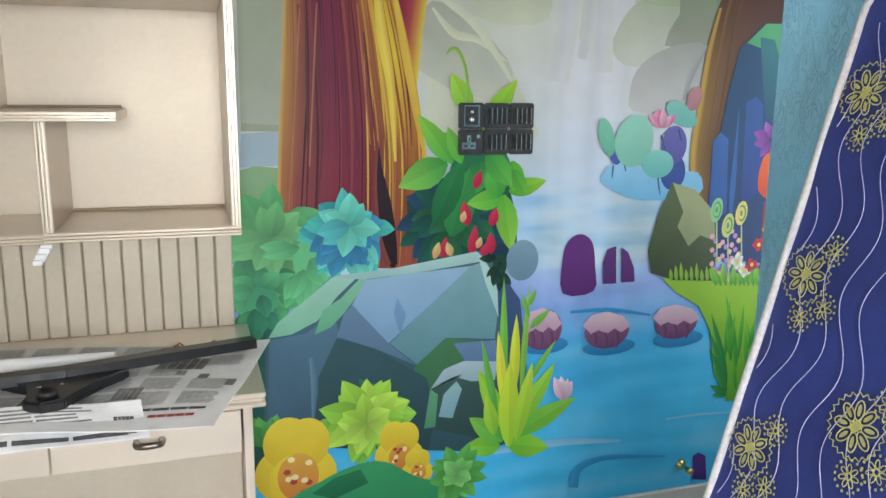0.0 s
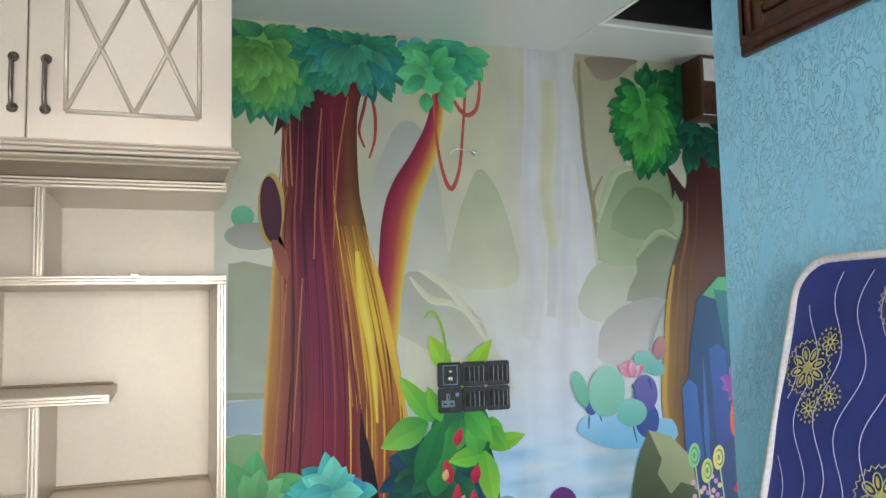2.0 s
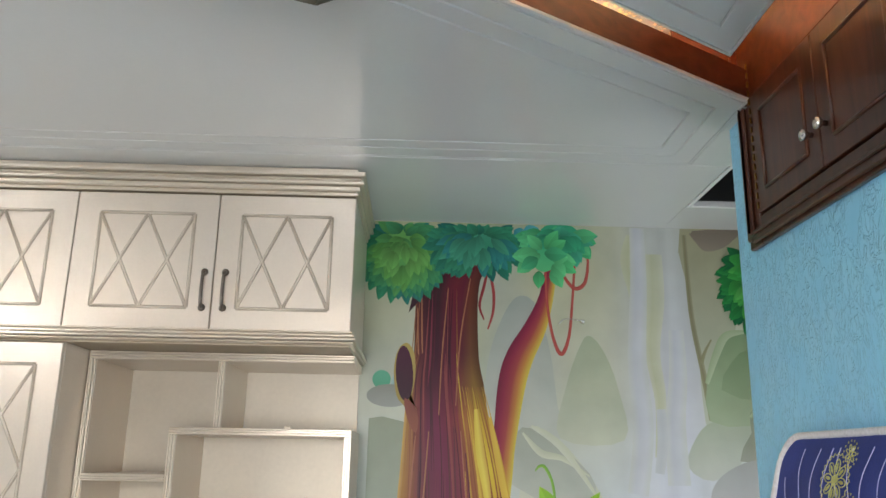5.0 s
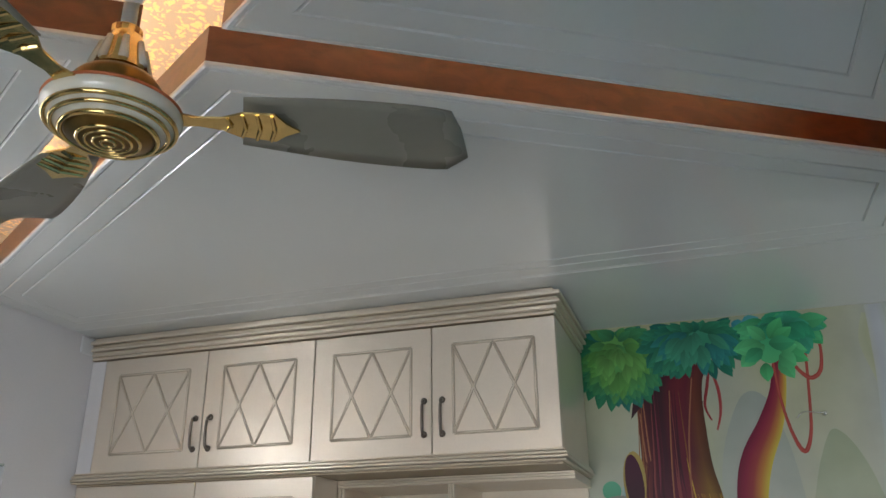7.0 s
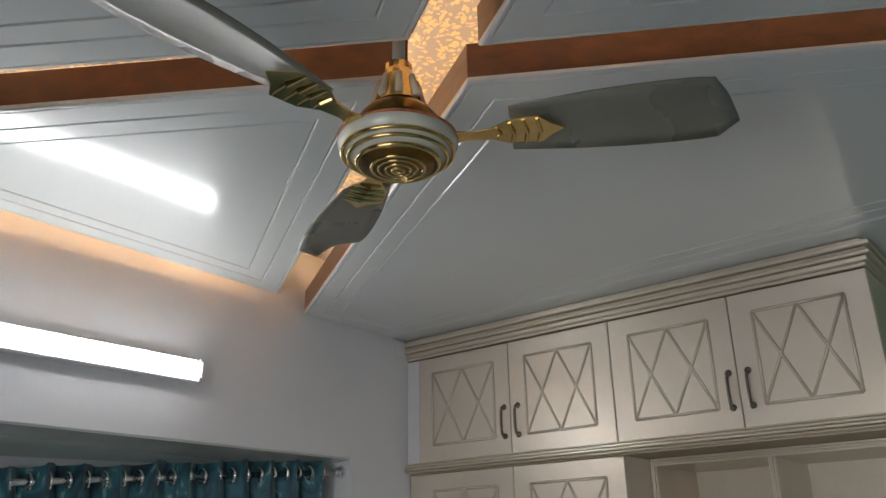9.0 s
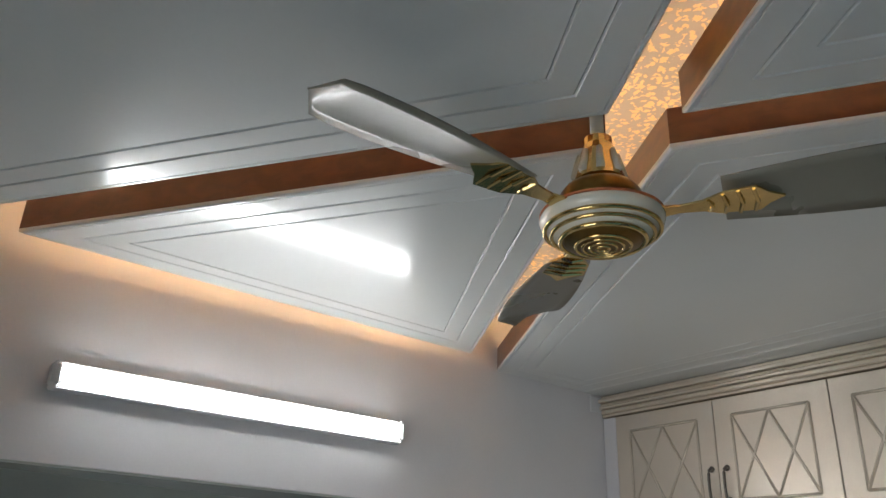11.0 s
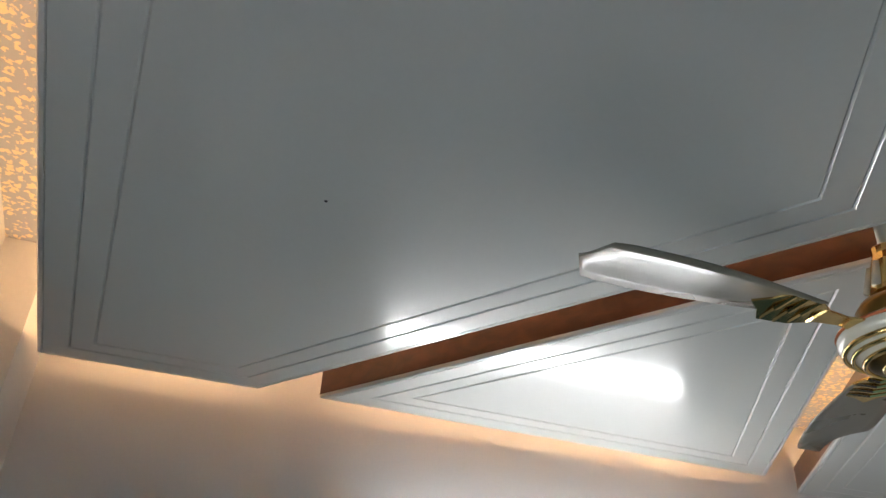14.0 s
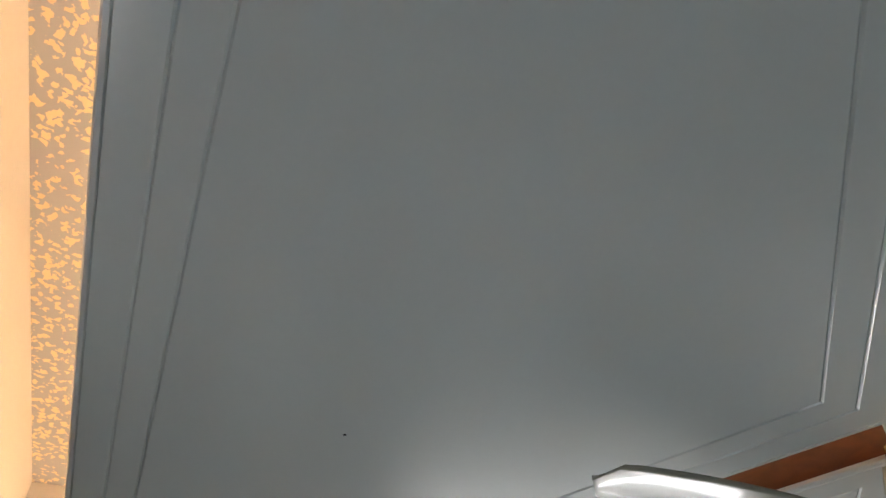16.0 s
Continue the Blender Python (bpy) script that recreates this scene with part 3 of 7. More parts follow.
door(tall, XD[0], XD[1], 0.1, 0.995, XD[1] - 0.033, 0.8)
door(tall, XD[1], -1.588, 0.1, 0.995, XD[1] + 0.033, 0.8)

# open shelf unit
sh = thing("shelf_unit", (0, 0, 0), "champagne open shelf unit with staggered compartments, nearly empty", "shelf")
SY = 2.381


def board(name, x0, x1, z0, z1):
    """A shelf or upright with a ribbed front edge."""
    b = part(name, box(x0, x1, SY + 0.014, NORTH - 0.014, z0, z1, 0.001), CREAM, sh)
    bm = bmesh.new()
    if x1 - x0 > z1 - z0:
        h = (z1 - z0) / 3
        for k, y in enumerate((SY + 0.003, SY, SY + 0.003)):
            box(x0, x1, y, SY + 0.014, z0 + k * h + 0.0008, z0 + (k + 1) * h - 0.0008, 0.002, bm)
    else:
        h = (x1 - x0) / 3
        for k, y in enumerate((SY + 0.003, SY, SY + 0.003)):
            box(x0 + k * h + 0.0008, x0 + (k + 1) * h - 0.0008, y, SY + 0.014, z0, z1, 0.002, bm)
    part("ribbed_edge", bm, CREAM_EDGE, b)


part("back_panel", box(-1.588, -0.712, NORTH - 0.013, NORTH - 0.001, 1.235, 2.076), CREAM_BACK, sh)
board("shelf", -1.588, -0.702, 2.048, 2.076)
board("shelf", -1.3, -0.702, 1.806, 1.83)
board("shelf", -1.3, -0.98, 1.514, 1.538)
board("shelf", -1.588, -1.3, 1.656, 1.68)
board("shelf", -1.588, -1.158, 1.226, 1.249)
board("shelf", -1.158, -0.702, 1.228, 1.253)
board("upright", -1.588, -1.563, 1.249, 2.048)
board("upright", -1.158, -1.134, 1.83, 2.048)
board("upright", -1.3, -1.276, 1.538, 1.806)
board("upright", -0.726, -0.702, 1.253, 1.806)
board("upright", -1.16, -1.136, 1.253, 1.514)
lips = [(-1.134, -0.714, 1.83), (-1.276, -0.99, 1.538), (-1.136, -0.726, 1.253)]
for x0, x1, z in lips:
    part("inner_lip", box(x0, x1, NORTH - 0.026, NORTH - 0.013, z, z + 0.008, 0.003), SHADE_AND_LIP, sh, "darker brown inner edge strip")
strip = thing("paper_tape", (-1.165, SY - 0.004, 1.215), "torn white tape hanging from the shelf edge", "tape")
bm = bmesh.new()
for k in range(6):
    box(-0.0035 * k, -0.0035 * k + 0.026 - 0.001 * k, -0.003 - 0.0012 * k - 0.004 * (k % 2), 0, -0.007 * k, 0.0085 - 0.007 * k + 0.004, 0.0015, bm)
part("strip", bm, WHITE_PAPER, strip)
chip = thing("small_block", (-0.93, 2.5, 1.831), "tiny pale block forgotten on the upper shelf", "block")
part("block", box(-0.012, 0.012, -0.01, 0.01, 0, 0.012, 0.003), CREAM_EDGE, chip)

# tongue and groove boarding over the desk
bb = thing("beadboard", (0, 0, 0), "champagne tongue-and-groove boarding above the desk", "panelling")
part("backing", box(-1.588, -0.712, NORTH - 0.006, NORTH - 0.001, 0.887, 1.226), GLAZE, bb, "dark glazed groove backing")
k = 0
x = -0.712
while x > -1.58:
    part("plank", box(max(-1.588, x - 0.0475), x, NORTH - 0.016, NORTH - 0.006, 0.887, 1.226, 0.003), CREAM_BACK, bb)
    x -= 0.0515

# desk
desk = thing("desk", (0, 0, 0), "champagne lacquered fitted desk with drawers, covered in newspaper", "desk")
DF = 2.16
bm = box(-1.588, -0.674, DF, NORTH - 0.002, 0.875, 0.887, 0.003)
box(-1.588, -0.678, DF + 0.006, NORTH - 0.002, 0.862, 0.874, 0.004, bm)
box(-1.588, -0.674, DF + 0.002, NORTH - 0.002, 0.85, 0.8615, 0.004, bm)
part("top", bm, CREAM, desk, "layered champagne desktop edge")
for x0, x1 in ((-1.586, -1.152), (-1.148, -0.733)):
    d = part("drawer", box(x0, x1, DF + 0.012, DF + 0.03, 0.737, 0.845, 0.002), CREAM, desk)
    merge_bm = pipe(spline([(x1 - 0.235, DF + 0.012, 0.794), (x1 - 0.232, DF - 0.012, 0.794), (x1 - 0.207, DF - 0.017, 0.794), (x1 - 0.182, DF - 0.012, 0.794), (x1 - 0.179, DF + 0.012, 0.794)], 5), 0.0085, 8)
    part("handle", merge_bm, PEWTER, d, "brushed bow handle", smooth=True)
part("carcass", box(-1.586, -0.735, DF + 0.031, NORTH - 0.02, 0.732, 0.849), CREAM, desk)
part("side_panel", box(-0.728, -0.706, DF + 0.012, NORTH - 0.002, 0.0, 0.849, 0.002), CREAM, desk)
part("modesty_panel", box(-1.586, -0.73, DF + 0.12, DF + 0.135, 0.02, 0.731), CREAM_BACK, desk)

# ---- clutter on the desk ----


def sheet(name, corners, material, label, category, seed, z=0.0, parent=None, sag=0.0):
    """A limp rectangular sheet between four corners (x, y, z), with waves and two leaves of paper thickness."""
    rnd = random.Random(seed)
    bm = bmesh.new()
    n = 12
    a, b, c, d = [Vector(p) for p in corners]
    ph = [rnd.uniform(0, 6.28) for _ in range(4)]
    top, bot = [], []
    for i in range(n + 1):
        for j in range(n + 1):
            u, v = i / n, j / n
            p = a * (1 - u) * (1 - v) + b * u * (1 - v) + c * u * v + d * (1 - u) * v
            w = 0.004 * math.sin(5 * u + ph[0]) * math.sin(4 * v + ph[1]) + 0.003 * math.sin(11 * u + 7 * v + ph[2])
            p = p + Vector((0, 0, w + 0.005))
            top.append(bm.verts.new(p))
            bot.append(bm.verts.new(p - Vector((0, 0, 0.003))))
    m = n + 1
    for i in range(n):
        for j in range(n):
            q = (i * m + j, (i + 1) * m + j, (i + 1) * m + j + 1, i * m + j + 1)
            bm.faces.new([top[k] for k in q])
            bm.faces.new([bot[k] for k in reversed(q)])
    rim = [i * m for i in range(n)] + [n * m + j for j in range(n)] + [i * m + n for i in range(n, 0, -1)] + list(range(n, 0, -1))
    for k in range(len(rim)):
        i, j = rim[k], rim[(k + 1) % len(rim)]
        bm.faces.new((top[i], top[j], bot[j], bot[i]))
    ob = thing(name, (0, 0, 0), label, category)
    part("paper", bm, material, ob)

    def on(u, v):
        p = a * (1 - u) * (1 - v) + b * u * (1 - v) + c * u * v + d * (1 - u) * v
        w = 0.004 * math.sin(5 * u + ph[0]) * math.sin(4 * v + ph[1]) + 0.003 * math.sin(11 * u + 7 * v + ph[2])
        return p + Vector((0, 0, w + 0.0062))

    def bars(u0, u1, v0, v1, rows, ink, fill=0.5, name="print_column"):
        bm = bmesh.new()
        for r in range(rows):
            va = v0 + (v1 - v0) * r / rows
            vb = va + (v1 - v0) / rows * fill
            e = u1 - rnd.random() * 0.12 * (u1 - u0)
            k = 5
            for s in range(k):
                ua, ub = u0 + (e - u0) * s / k, u0 + (e - u0) * (s + 0.93) / k
                bm.faces.new([bm.verts.new(on(*q)) for q in ((ua, va), (ub, va), (ub, vb), (ua, vb))])
        part(name, bm, ink, ob)
    return ob, bars


LIGHT_INK = mat("pale_text_print", (0.3, 0.295, 0.285), 0.85, vary=0.4, scale=90, fine=400)
GREY_INK = mat("grey_halftone_print", (0.2, 0.2, 0.19), 0.85, vary=0.6, scale=25, fine=200)
news, bars = sheet("newspaper", [(-1.56, 2.12, 0.889), (-0.8, 2.01, 0.876), (-0.63, 2.5, 0.902), (-1.5, 2.7, 0.889)], NEWS, "open printed newspaper spread over the desktop", "newspaper", 3)
for uu in range(7):
    for vv in range(5):
        if (uu * 3 + vv * 5) % 7:
            bars(0.04 + uu * 0.135, 0.15 + uu * 0.135, 0.22 + vv * 0.155, 0.35 + vv * 0.155, 15, LIGHT_INK, 0.45)
for u0, u1, v0, v1 in ((0.72, 0.87, 0.62, 0.78), (0.66, 0.74, 0.28, 0.4), (0.79, 0.82, 0.54, 0.59), (0.86, 0.89, 0.5, 0.56), (0.95, 0.98, 0.42, 0.5), (0.42, 0.5, 0.15, 0.34)):
    bars(u0, u1, v0, v1, 1, GREY_INK, 1.0, "picture")
bars(0.8, 0.93, 0.1, 0.125, 1, RED_INK, 1.0, "headline")
bars(0.7, 0.98, 0.16, 0.19, 1, INK, 0.8, "headline")
news2, bars2 = sheet("newspaper", [(-1.58, 2.05, 0.852), (-0.93, 2.04, 0.856), (-0.95, 2.13, 0.908), (-1.58, 2.2, 0.904)], NEWS, "folded newspaper with its edge hanging over the desk front", "newspaper", 9)
bars2(0.05, 0.95, 0.1, 0.3, 1, INK, 0.6, "headline")
bars2(0.9, 0.97, 0.12, 0.6, 1, INK, 1.0, "picture")
bars2(0.1, 0.85, 0.45, 0.95, 6, GREY_INK, 0.5)
roll = thing("paper_roll", (-1.07, 2.4, 0.917), "rolled white newspaper beside the black stand", "paper roll")
bm = pipe([(-0.42, 0.02, 0), (-0.2, 0.0, 0.004), (0.05, -0.02, 0.008)], [0.02, 0.026, 0.024], 14)
part("roll", bm, NEWS, roll, smooth=True)
net = thing("net_bag", (-0.80, 2.45, 0.908), "crumpled orange net packaging behind the stand", "net bag")
bm = bmesh.new()
rn = random.Random(4)
for k in range(40):
    x, y = -0.12 + 0.2 * k / 39, rn.uniform(-0.02, 0.02)
    pipe([(x, y, rn.uniform(0, 0.012)), (x + 0.02, y + rn.uniform(-0.02, 0.02), rn.uniform(0.005, 0.022)), (x + 0.04, y + rn.uniform(-0.02, 0.02), rn.uniform(0, 0.012))], 0.0024, 5, bm)
part("netting", bm, ORANGE, net)
stand = thing("screen_stand", (-1.12, 2.24, 0.902), "black plastic screen stand lying on newspapers", "stand")
bm = bmesh.new()
P = [Vector(p) for p in ((-0.45, 0.03, 0.035), (-0.2, 0.03, 0.034), (0.0, 0.05, 0.036), (0.2, 0.1, 0.038), (0.44, 0.165, 0.036))]
for i in range(len(P) - 1):
    a, b = P[i], P[i + 1]
    d = (b - a).normalized()
    s = Vector((-d.y, d.x, 0)) * 0.019
    vs = []
    for p in (a, b):
        for sx, dz in ((-1, 0.011), (1, 0.011), (1.1, -0.013), (-1.1, -0.013)):
            vs.append(bm.verts.new(p + s * sx + Vector((0, 0, dz))))
    for q in ((0, 1, 5, 4), (1, 2, 6, 5), (2, 3, 7, 6), (3, 0, 4, 7)):
        bm.faces.new([vs[k] for k in q])
    if i == 0:
        bm.faces.new(vs[:4])
    if i == len(P) - 2:
        bm.faces.new(vs[4:])
part("arm", bm, BLACK, stand, "long black leg bar")
bm = prism([(-0.14, 0.04), (-0.075, 0.01), (-0.06, -0.05), (-0.07, -0.1), (-0.03, -0.125), (0.02, -0.11), (0.035, -0.06), (0.075, 0.0), (0.14, 0.055)], 0.004, 0.03)
bmesh.ops.bevel(bm, geom=bm.edges[:], offset=0.005, segments=2, affect="EDGES")
part("neck", bm, BLACK, stand, "flared black neck plate")
part("boss", lathe([(0.022, 0.03), (0.022, 0.042), (0.015, 0.046), (0.008, 0.04)], 20), BLACK, stand, smooth=True).location = (-0.02, -0.085, 0)
for x, y in ((-0.045, -0.03), (0.0, -0.02), (-0.02, 0.02)):
    part("screw", lathe([(0.005, 0.029), (0.005, 0.033), (0.002, 0.0335)], 10), SILVER, stand).location = (x, y, 0)

# ---- switches on the mural ----
sw = thing("switch_board", (0.13, NORTH - 0.006, 1.476), "dark grey six-plate switch board with a three-pin socket", "switch board")
for r in range(2):
    for c in range(3):
        x, z = (c - 1) * 0.0868, (0.5 - r) * 0.0835
        p = part("plate", box(x - 0.0425, x + 0.0425, -0.012, 0, z - 0.041, z + 0.041, 0.004, segs=2), SWITCH, sw)
        if c:
            for k in range(4):
                xx = x - 0.026 + k * 0.0165
                part("rocker", box(xx - 0.006, xx + 0.006, -0.0165, -0.012, z - 0.024, z + 0.024, 0.0025), BLACK, p)
                part("rocker_edge", box(xx + 0.0062, xx + 0.0082, -0.017, -0.012, z - 0.025, z + 0.025), SILVER, p, "thin chrome edge")
        elif r == 0:
            fr = bmesh.new()
            for x0, x1, z0, z1 in ((-0.026, 0.026, 0.03, 0.033), (-0.026, 0.026, -0.033, -0.03), (-0.026, -0.023, -0.03, 0.03), (0.023, 0.026, -0.03, 0.03)):
                box(x + x0, x + x1, -0.0145, -0.012, z + z0, z + z1, bm=fr)
            part("regulator_frame", fr, SILVER, p)
            for dz, rad in ((0.012, 0.006), (-0.012, 0.009)):
                kn = lathe([(rad, 0), (rad, 0.006), (rad * 0.7, 0.009)], 20)
                bmesh.ops.transform(kn, matrix=pose(x - 0.002, -0.012, z + dz, 90, 0, 0), verts=kn.verts)
                part("knob", kn, SILVER, p, "small silver regulator knob", smooth=True)
        else:
            so = bmesh.new()
            for x0, x1, z0, z1 in ((-0.009, 0.004, 0.0, 0.022), (-0.026, 0.02, -0.022, 0.0)):
                box(x - 0.006 + x0, x - 0.006 + x1, -0.0145, -0.012, z + z0, z + z1, 0.001, so)
            part("socket", so, SILVER, p, "silvery three-pin socket face")
            for dx, dz, w, h in ((-0.0085, 0.011, 0.0022, 0.006), (-0.02, -0.011, 0.005, 0.0022), (0.002, -0.011, 0.005, 0.0022)):
                part("pin_hole", box(x - 0.0 + dx - w, x + dx + w, -0.0155, -0.0146, z + dz - h, z + dz + h), BLACK, p)
            part("socket_switch", box(x + 0.017, x + 0.029, -0.0155, -0.012, z + 0.012, z + 0.024, 0.001), SILVER, p)
stop = thing("door_stopper", (0.93, NORTH, 0.19), "small brass door stopper screwed to the mural wall", "door stopper")
bm = lathe([(0.021, 0), (0.021, 0.006), (0.014, 0.012), (0.009, 0.02), (0.009, 0.05), (0.013, 0.055), (0.015, 0.065), (0.01, 0.072)], 24)
bmesh.ops.transform(bm, matrix=pose(0, 0, 0, 90, 0, 0), verts=bm.verts)
part("stem", bm, GOLD, stop, smooth=True)
hook = thing("wall_hook", (0.135, NORTH, 2.275), "small metal screw hook with wire on the mural", "hook")
bm = pipe(spline([(0.02, 0, 0), (0.02, -0.02, 0.002), (0.0, -0.03, 0.0), (-0.05, -0.012, 0.008), (-0.075, -0.004, -0.012)], 5), 0.0022, 6)
merge(bm, lathe([(0.009, 0), (0.009, 0.01), (0.005, 0.016)], 12), pose(0.02, 0, 0, 90, 0, 0))
part("hook", bm, SILVER, hook, smooth=True)

# ---- loft cupboard in the blue wall ----
loft = thing("loft_cupboard", (0, 0, 0), "dark stained wooden loft cupboard with small knobs in the blue wall", "cupboard")
LX = 0.372
LY1, LZ0, LZ1 = 1.672, 2.28, SLAB - 0.002
part("body", box(LX + 0.02, EAST - 0.001, -0.9, LY1 - 0.004, LZ0 + 0.004, LZ1), LOFT_WOOD, loft)
bm = bmesh.new()
for y0, y1, z0, z1 in ((LY1 - 0.075, LY1, LZ0, 2.668), (-0.9, LY1 - 0.075, LZ0, LZ0 + 0.075)):
    box(LX + 0.004, LX + 0.0195, y0, y1, z0, z1, 0.003, bm)
    if z1 - z0 > 0.2:
        box(LX - 0.006, LX + 0.004, y0 + 0.03, y1 - 0.008, z0 + 0.02, z1, 0.004, bm)
        box(LX - 0.012, LX - 0.006, y0 + 0.045, y1 - 0.03, z0 + 0.04, z1, 0.002, bm)
    else:
        box(LX - 0.006, LX + 0.004, y0, y1 + 0.04, z0 + 0.01, z1 - 0.03, 0.004, bm)
        box(LX - 0.012, LX - 0.006, y0, y1 + 0.03, z0 + 0.03, z1 - 0.04, 0.002, bm)
part("frame", bm, LOFT_WOOD, loft, "moulded dark wooden frame")
part("top_board", box(LX + 0.003, LX + 0.0195, -0.9, 1.655, 2.682, LZ1, 0.002), SIDE_WOOD, loft, "plain board above the doors")
part("end_board", box(0.2, LX + 0.002, 1.66, 1.672, LEVEL + 0.02, LZ1, 0.002), SIDE_WOOD, loft, "veneered return board lit by the strip")
part("end_trim", box(LX - 0.02, LX + 0.002, 1.646, 1.659, LEVEL + 0.02, LZ1, 0.003), SIDE_WOOD, loft)
ye = LY1 - 0.08
for k in range(4):
    y1, y0 = ye - 0.002, ye - 0.33
    d = part("door", box(LX - 0.002, LX + 0.0195, y0, y1, LZ0 + 0.078, 2.678, 0.002), LOFT_WOOD, loft)
    bm = bmesh.new()
    for a, b in (((y0 + 0.055, LZ0 + 0.13), (y0 + 0.055, 2.62)), ((y1 - 0.055, LZ0 + 0.13), (y1 - 0.055, 2.62)), ((y0 + 0.055, LZ0 + 0.13), (y1 - 0.055, LZ0 + 0.13)), ((y0 + 0.055, 2.62), (y1 - 0.055, 2.62))):
        pipe([(LX - 0.003, a[0], a[1]), (LX - 0.003, b[0], b[1])], 0.005, 6, bm)
    part("door_bead", bm, LOFT_WOOD, d, smooth=True)
    kn = lathe([(0.006, 0), (0.006, 0.01), (0.014, 0.018), (0.013, 0.026), (0.005, 0.029)], 20)
    yk = y0 + 0.03 if k % 2 == 0 else y1 - 0.03
    bmesh.ops.transform(kn, matrix=pose(LX - 0.002, yk, 2.445, 0, -90, 0), verts=kn.verts)
    part("knob", kn, SILVER, d, "small silver knob", smooth=True)
    if k == 0:
        bm = bmesh.new()
        for s in range(16):
            box(LX - 0.006, LX - 0.002, y1 - 0.006, y1 + 0.001, LZ0 + 0.09 + s * 0.026, LZ0 + 0.107 + s * 0.026, 0.001, bm)
        part("piano_hinge", bm, OLDGOLD, d, "shiny piano hinge")
    ye = y0 - 0.002
db = thing("wall_cabinet", (1.03, NORTH, 2.44), "dark brown wooden box cabinet with a white sticker", "cabinet")
part("body", box(0, 0.55, -0.12, -0.001, 0, 0.229, 0.003), LOFT_WOOD, db)
part("sticker", box(0.012, 0.062, -0.1225, -0.1205, 0.13, 0.215), WHITE_PAPER, db, "white paper sticker")

# ---- mattress leaning on the blue wall ----
LEAN = math.atan2(0.492, 1.785)
MW, MH, MT = 0.95, 1.868, 0.12
# local axes: x along the wall towards the south, y up the slope, z out of the sleeping face
mm = Matrix(((0, math.sin(LEAN), -math.cos(LEAN), -0.16), (-1, 0, 0, 1.49), (0, math.cos(LEAN), math.sin(LEAN), 0.0), (0, 0, 0, 1)))
mt = thing("mattress", mm, "blue quilted mattress with yellow flowers, leaning on the wall", "mattress")


def rounded(w, h, r, n=7):
    out = []
    for cx, cy, a0 in ((w - r, h - r, 0), (r, h - r, 90), (r, r, 180), (w - r, r, 270)):
        out += [(cx + r * math.cos(radians(a0 + 90 * k / n)), cy + r * math.sin(radians(a0 + 90 * k / n))) for k in range(n + 1)]
    return out


outline = rounded(MW, MH, 0.075)
BLUE_CLOTH = mat("royal_blue_quilt_cloth", (0.022, 0.04, 0.21), 0.55, vary=0.22, scale=7, fine=240, bump=0.15)
WHITE_CORD = mat("white_braided_piping", (0.72, 0.71, 0.72), 0.7, vary=0.15, scale=120, fine=400, bump=0.5)
STITCH = mat("pale_lilac_thread", (0.45, 0.45, 0.7), 0.6, vary=0.1)
YELLOW = mat("yellow_flower_print", (0.45, 0.44, 0.16), 0.7, vary=0.15, scale=40)
bm = bmesh.new()
N = 28
grid = {}
for i in range(N + 1):
    for j in range(2 * N + 1):
        x, y = MW * i / N, MH * j / (2 * N)
        cx, cy = min(max(x, 0.075), MW - 0.075), min(max(y, 0.075), MH - 0.075)
        d = math.hypot(x - cx, y - cy)
        if d > 0.075:
            x, y = cx + (x - cx) * 0.075 / d, cy + (y - cy) * 0.075 / d
        z = 0.004 * math.sin(x * 23 + math.sin(y * 9)) * math.sin(y * 17)
        grid[i, j] = bm.verts.new((x, y, z))
for i in range(N):
    for j in range(2 * N):
        bm.faces.new((grid[i, j], grid[i + 1, j], grid[i + 1, j + 1], grid[i, j + 1]))
part("quilted_top", bm, BLUE_CLOTH, mt, smooth=True)
part("core", prism(outline, -MT, -0.006), BLUE_CLOTH, mt)
part("piping", pipe([(x, y, 0) for x, y in outline], 0.008, 8, closed=True), WHITE_CORD, mt, "white braided piping", smooth=True)
part("piping", pipe([(x, y, -MT) for x, y in outline], 0.008, 8, closed=True), WHITE_CORD, mt, "white braided piping", smooth=True)
bm = bmesh.new()
for k in range(21):
    base = -0.03 + k * 0.05
    pts = []
    for j in range(150):
        y = 0.03 + j * (MH - 0.06) / 149
        x = base + 0.02 * math.sin(y * 2 * math.pi / 0.23 + 0.5 * math.sin(k * 1.7)) + 0.008 * math.sin(y * 9 + k)
        if 0.02 < x < MW - 0.02 and (0.09 < y < MH - 0.09 or 0.09 < x < MW - 0.09):
            pts.append((x, y, 0.0035))
        elif len(pts) > 2:
            pipe(pts, 0.0009, 4, bm)
            pts = []
    if len(pts) > 2:
        pipe(pts, 0.0009, 4, bm)
part("stitching", bm, STITCH, mt, "wavy pale quilting thread")


def loop(bm, cx, cy, rx, ry, ang, w=0.0016, n=14, z=0.0045):
    c, s = math.cos(ang), math.sin(ang)
    pts = [(cx + c * rx * math.cos(t) - s * ry * math.sin(t), cy + s * rx * math.cos(t) + c * ry * math.sin(t), z) for t in (2 * math.pi * k / n for k in range(n))]
    pipe(pts, w, 4, bm, closed=True)


def disc(bm, cx, cy, rx, ry, ang, z=0.005, n=12):
    c, s = math.cos(ang), math.sin(ang)
    bm.faces.new([bm.verts.new((cx + c * rx * math.cos(t) - s * ry * math.sin(t), cy + s * rx * math.cos(t) + c * ry * math.sin(t), z)) for t in (2 * math.pi * k / n for k in range(n))])


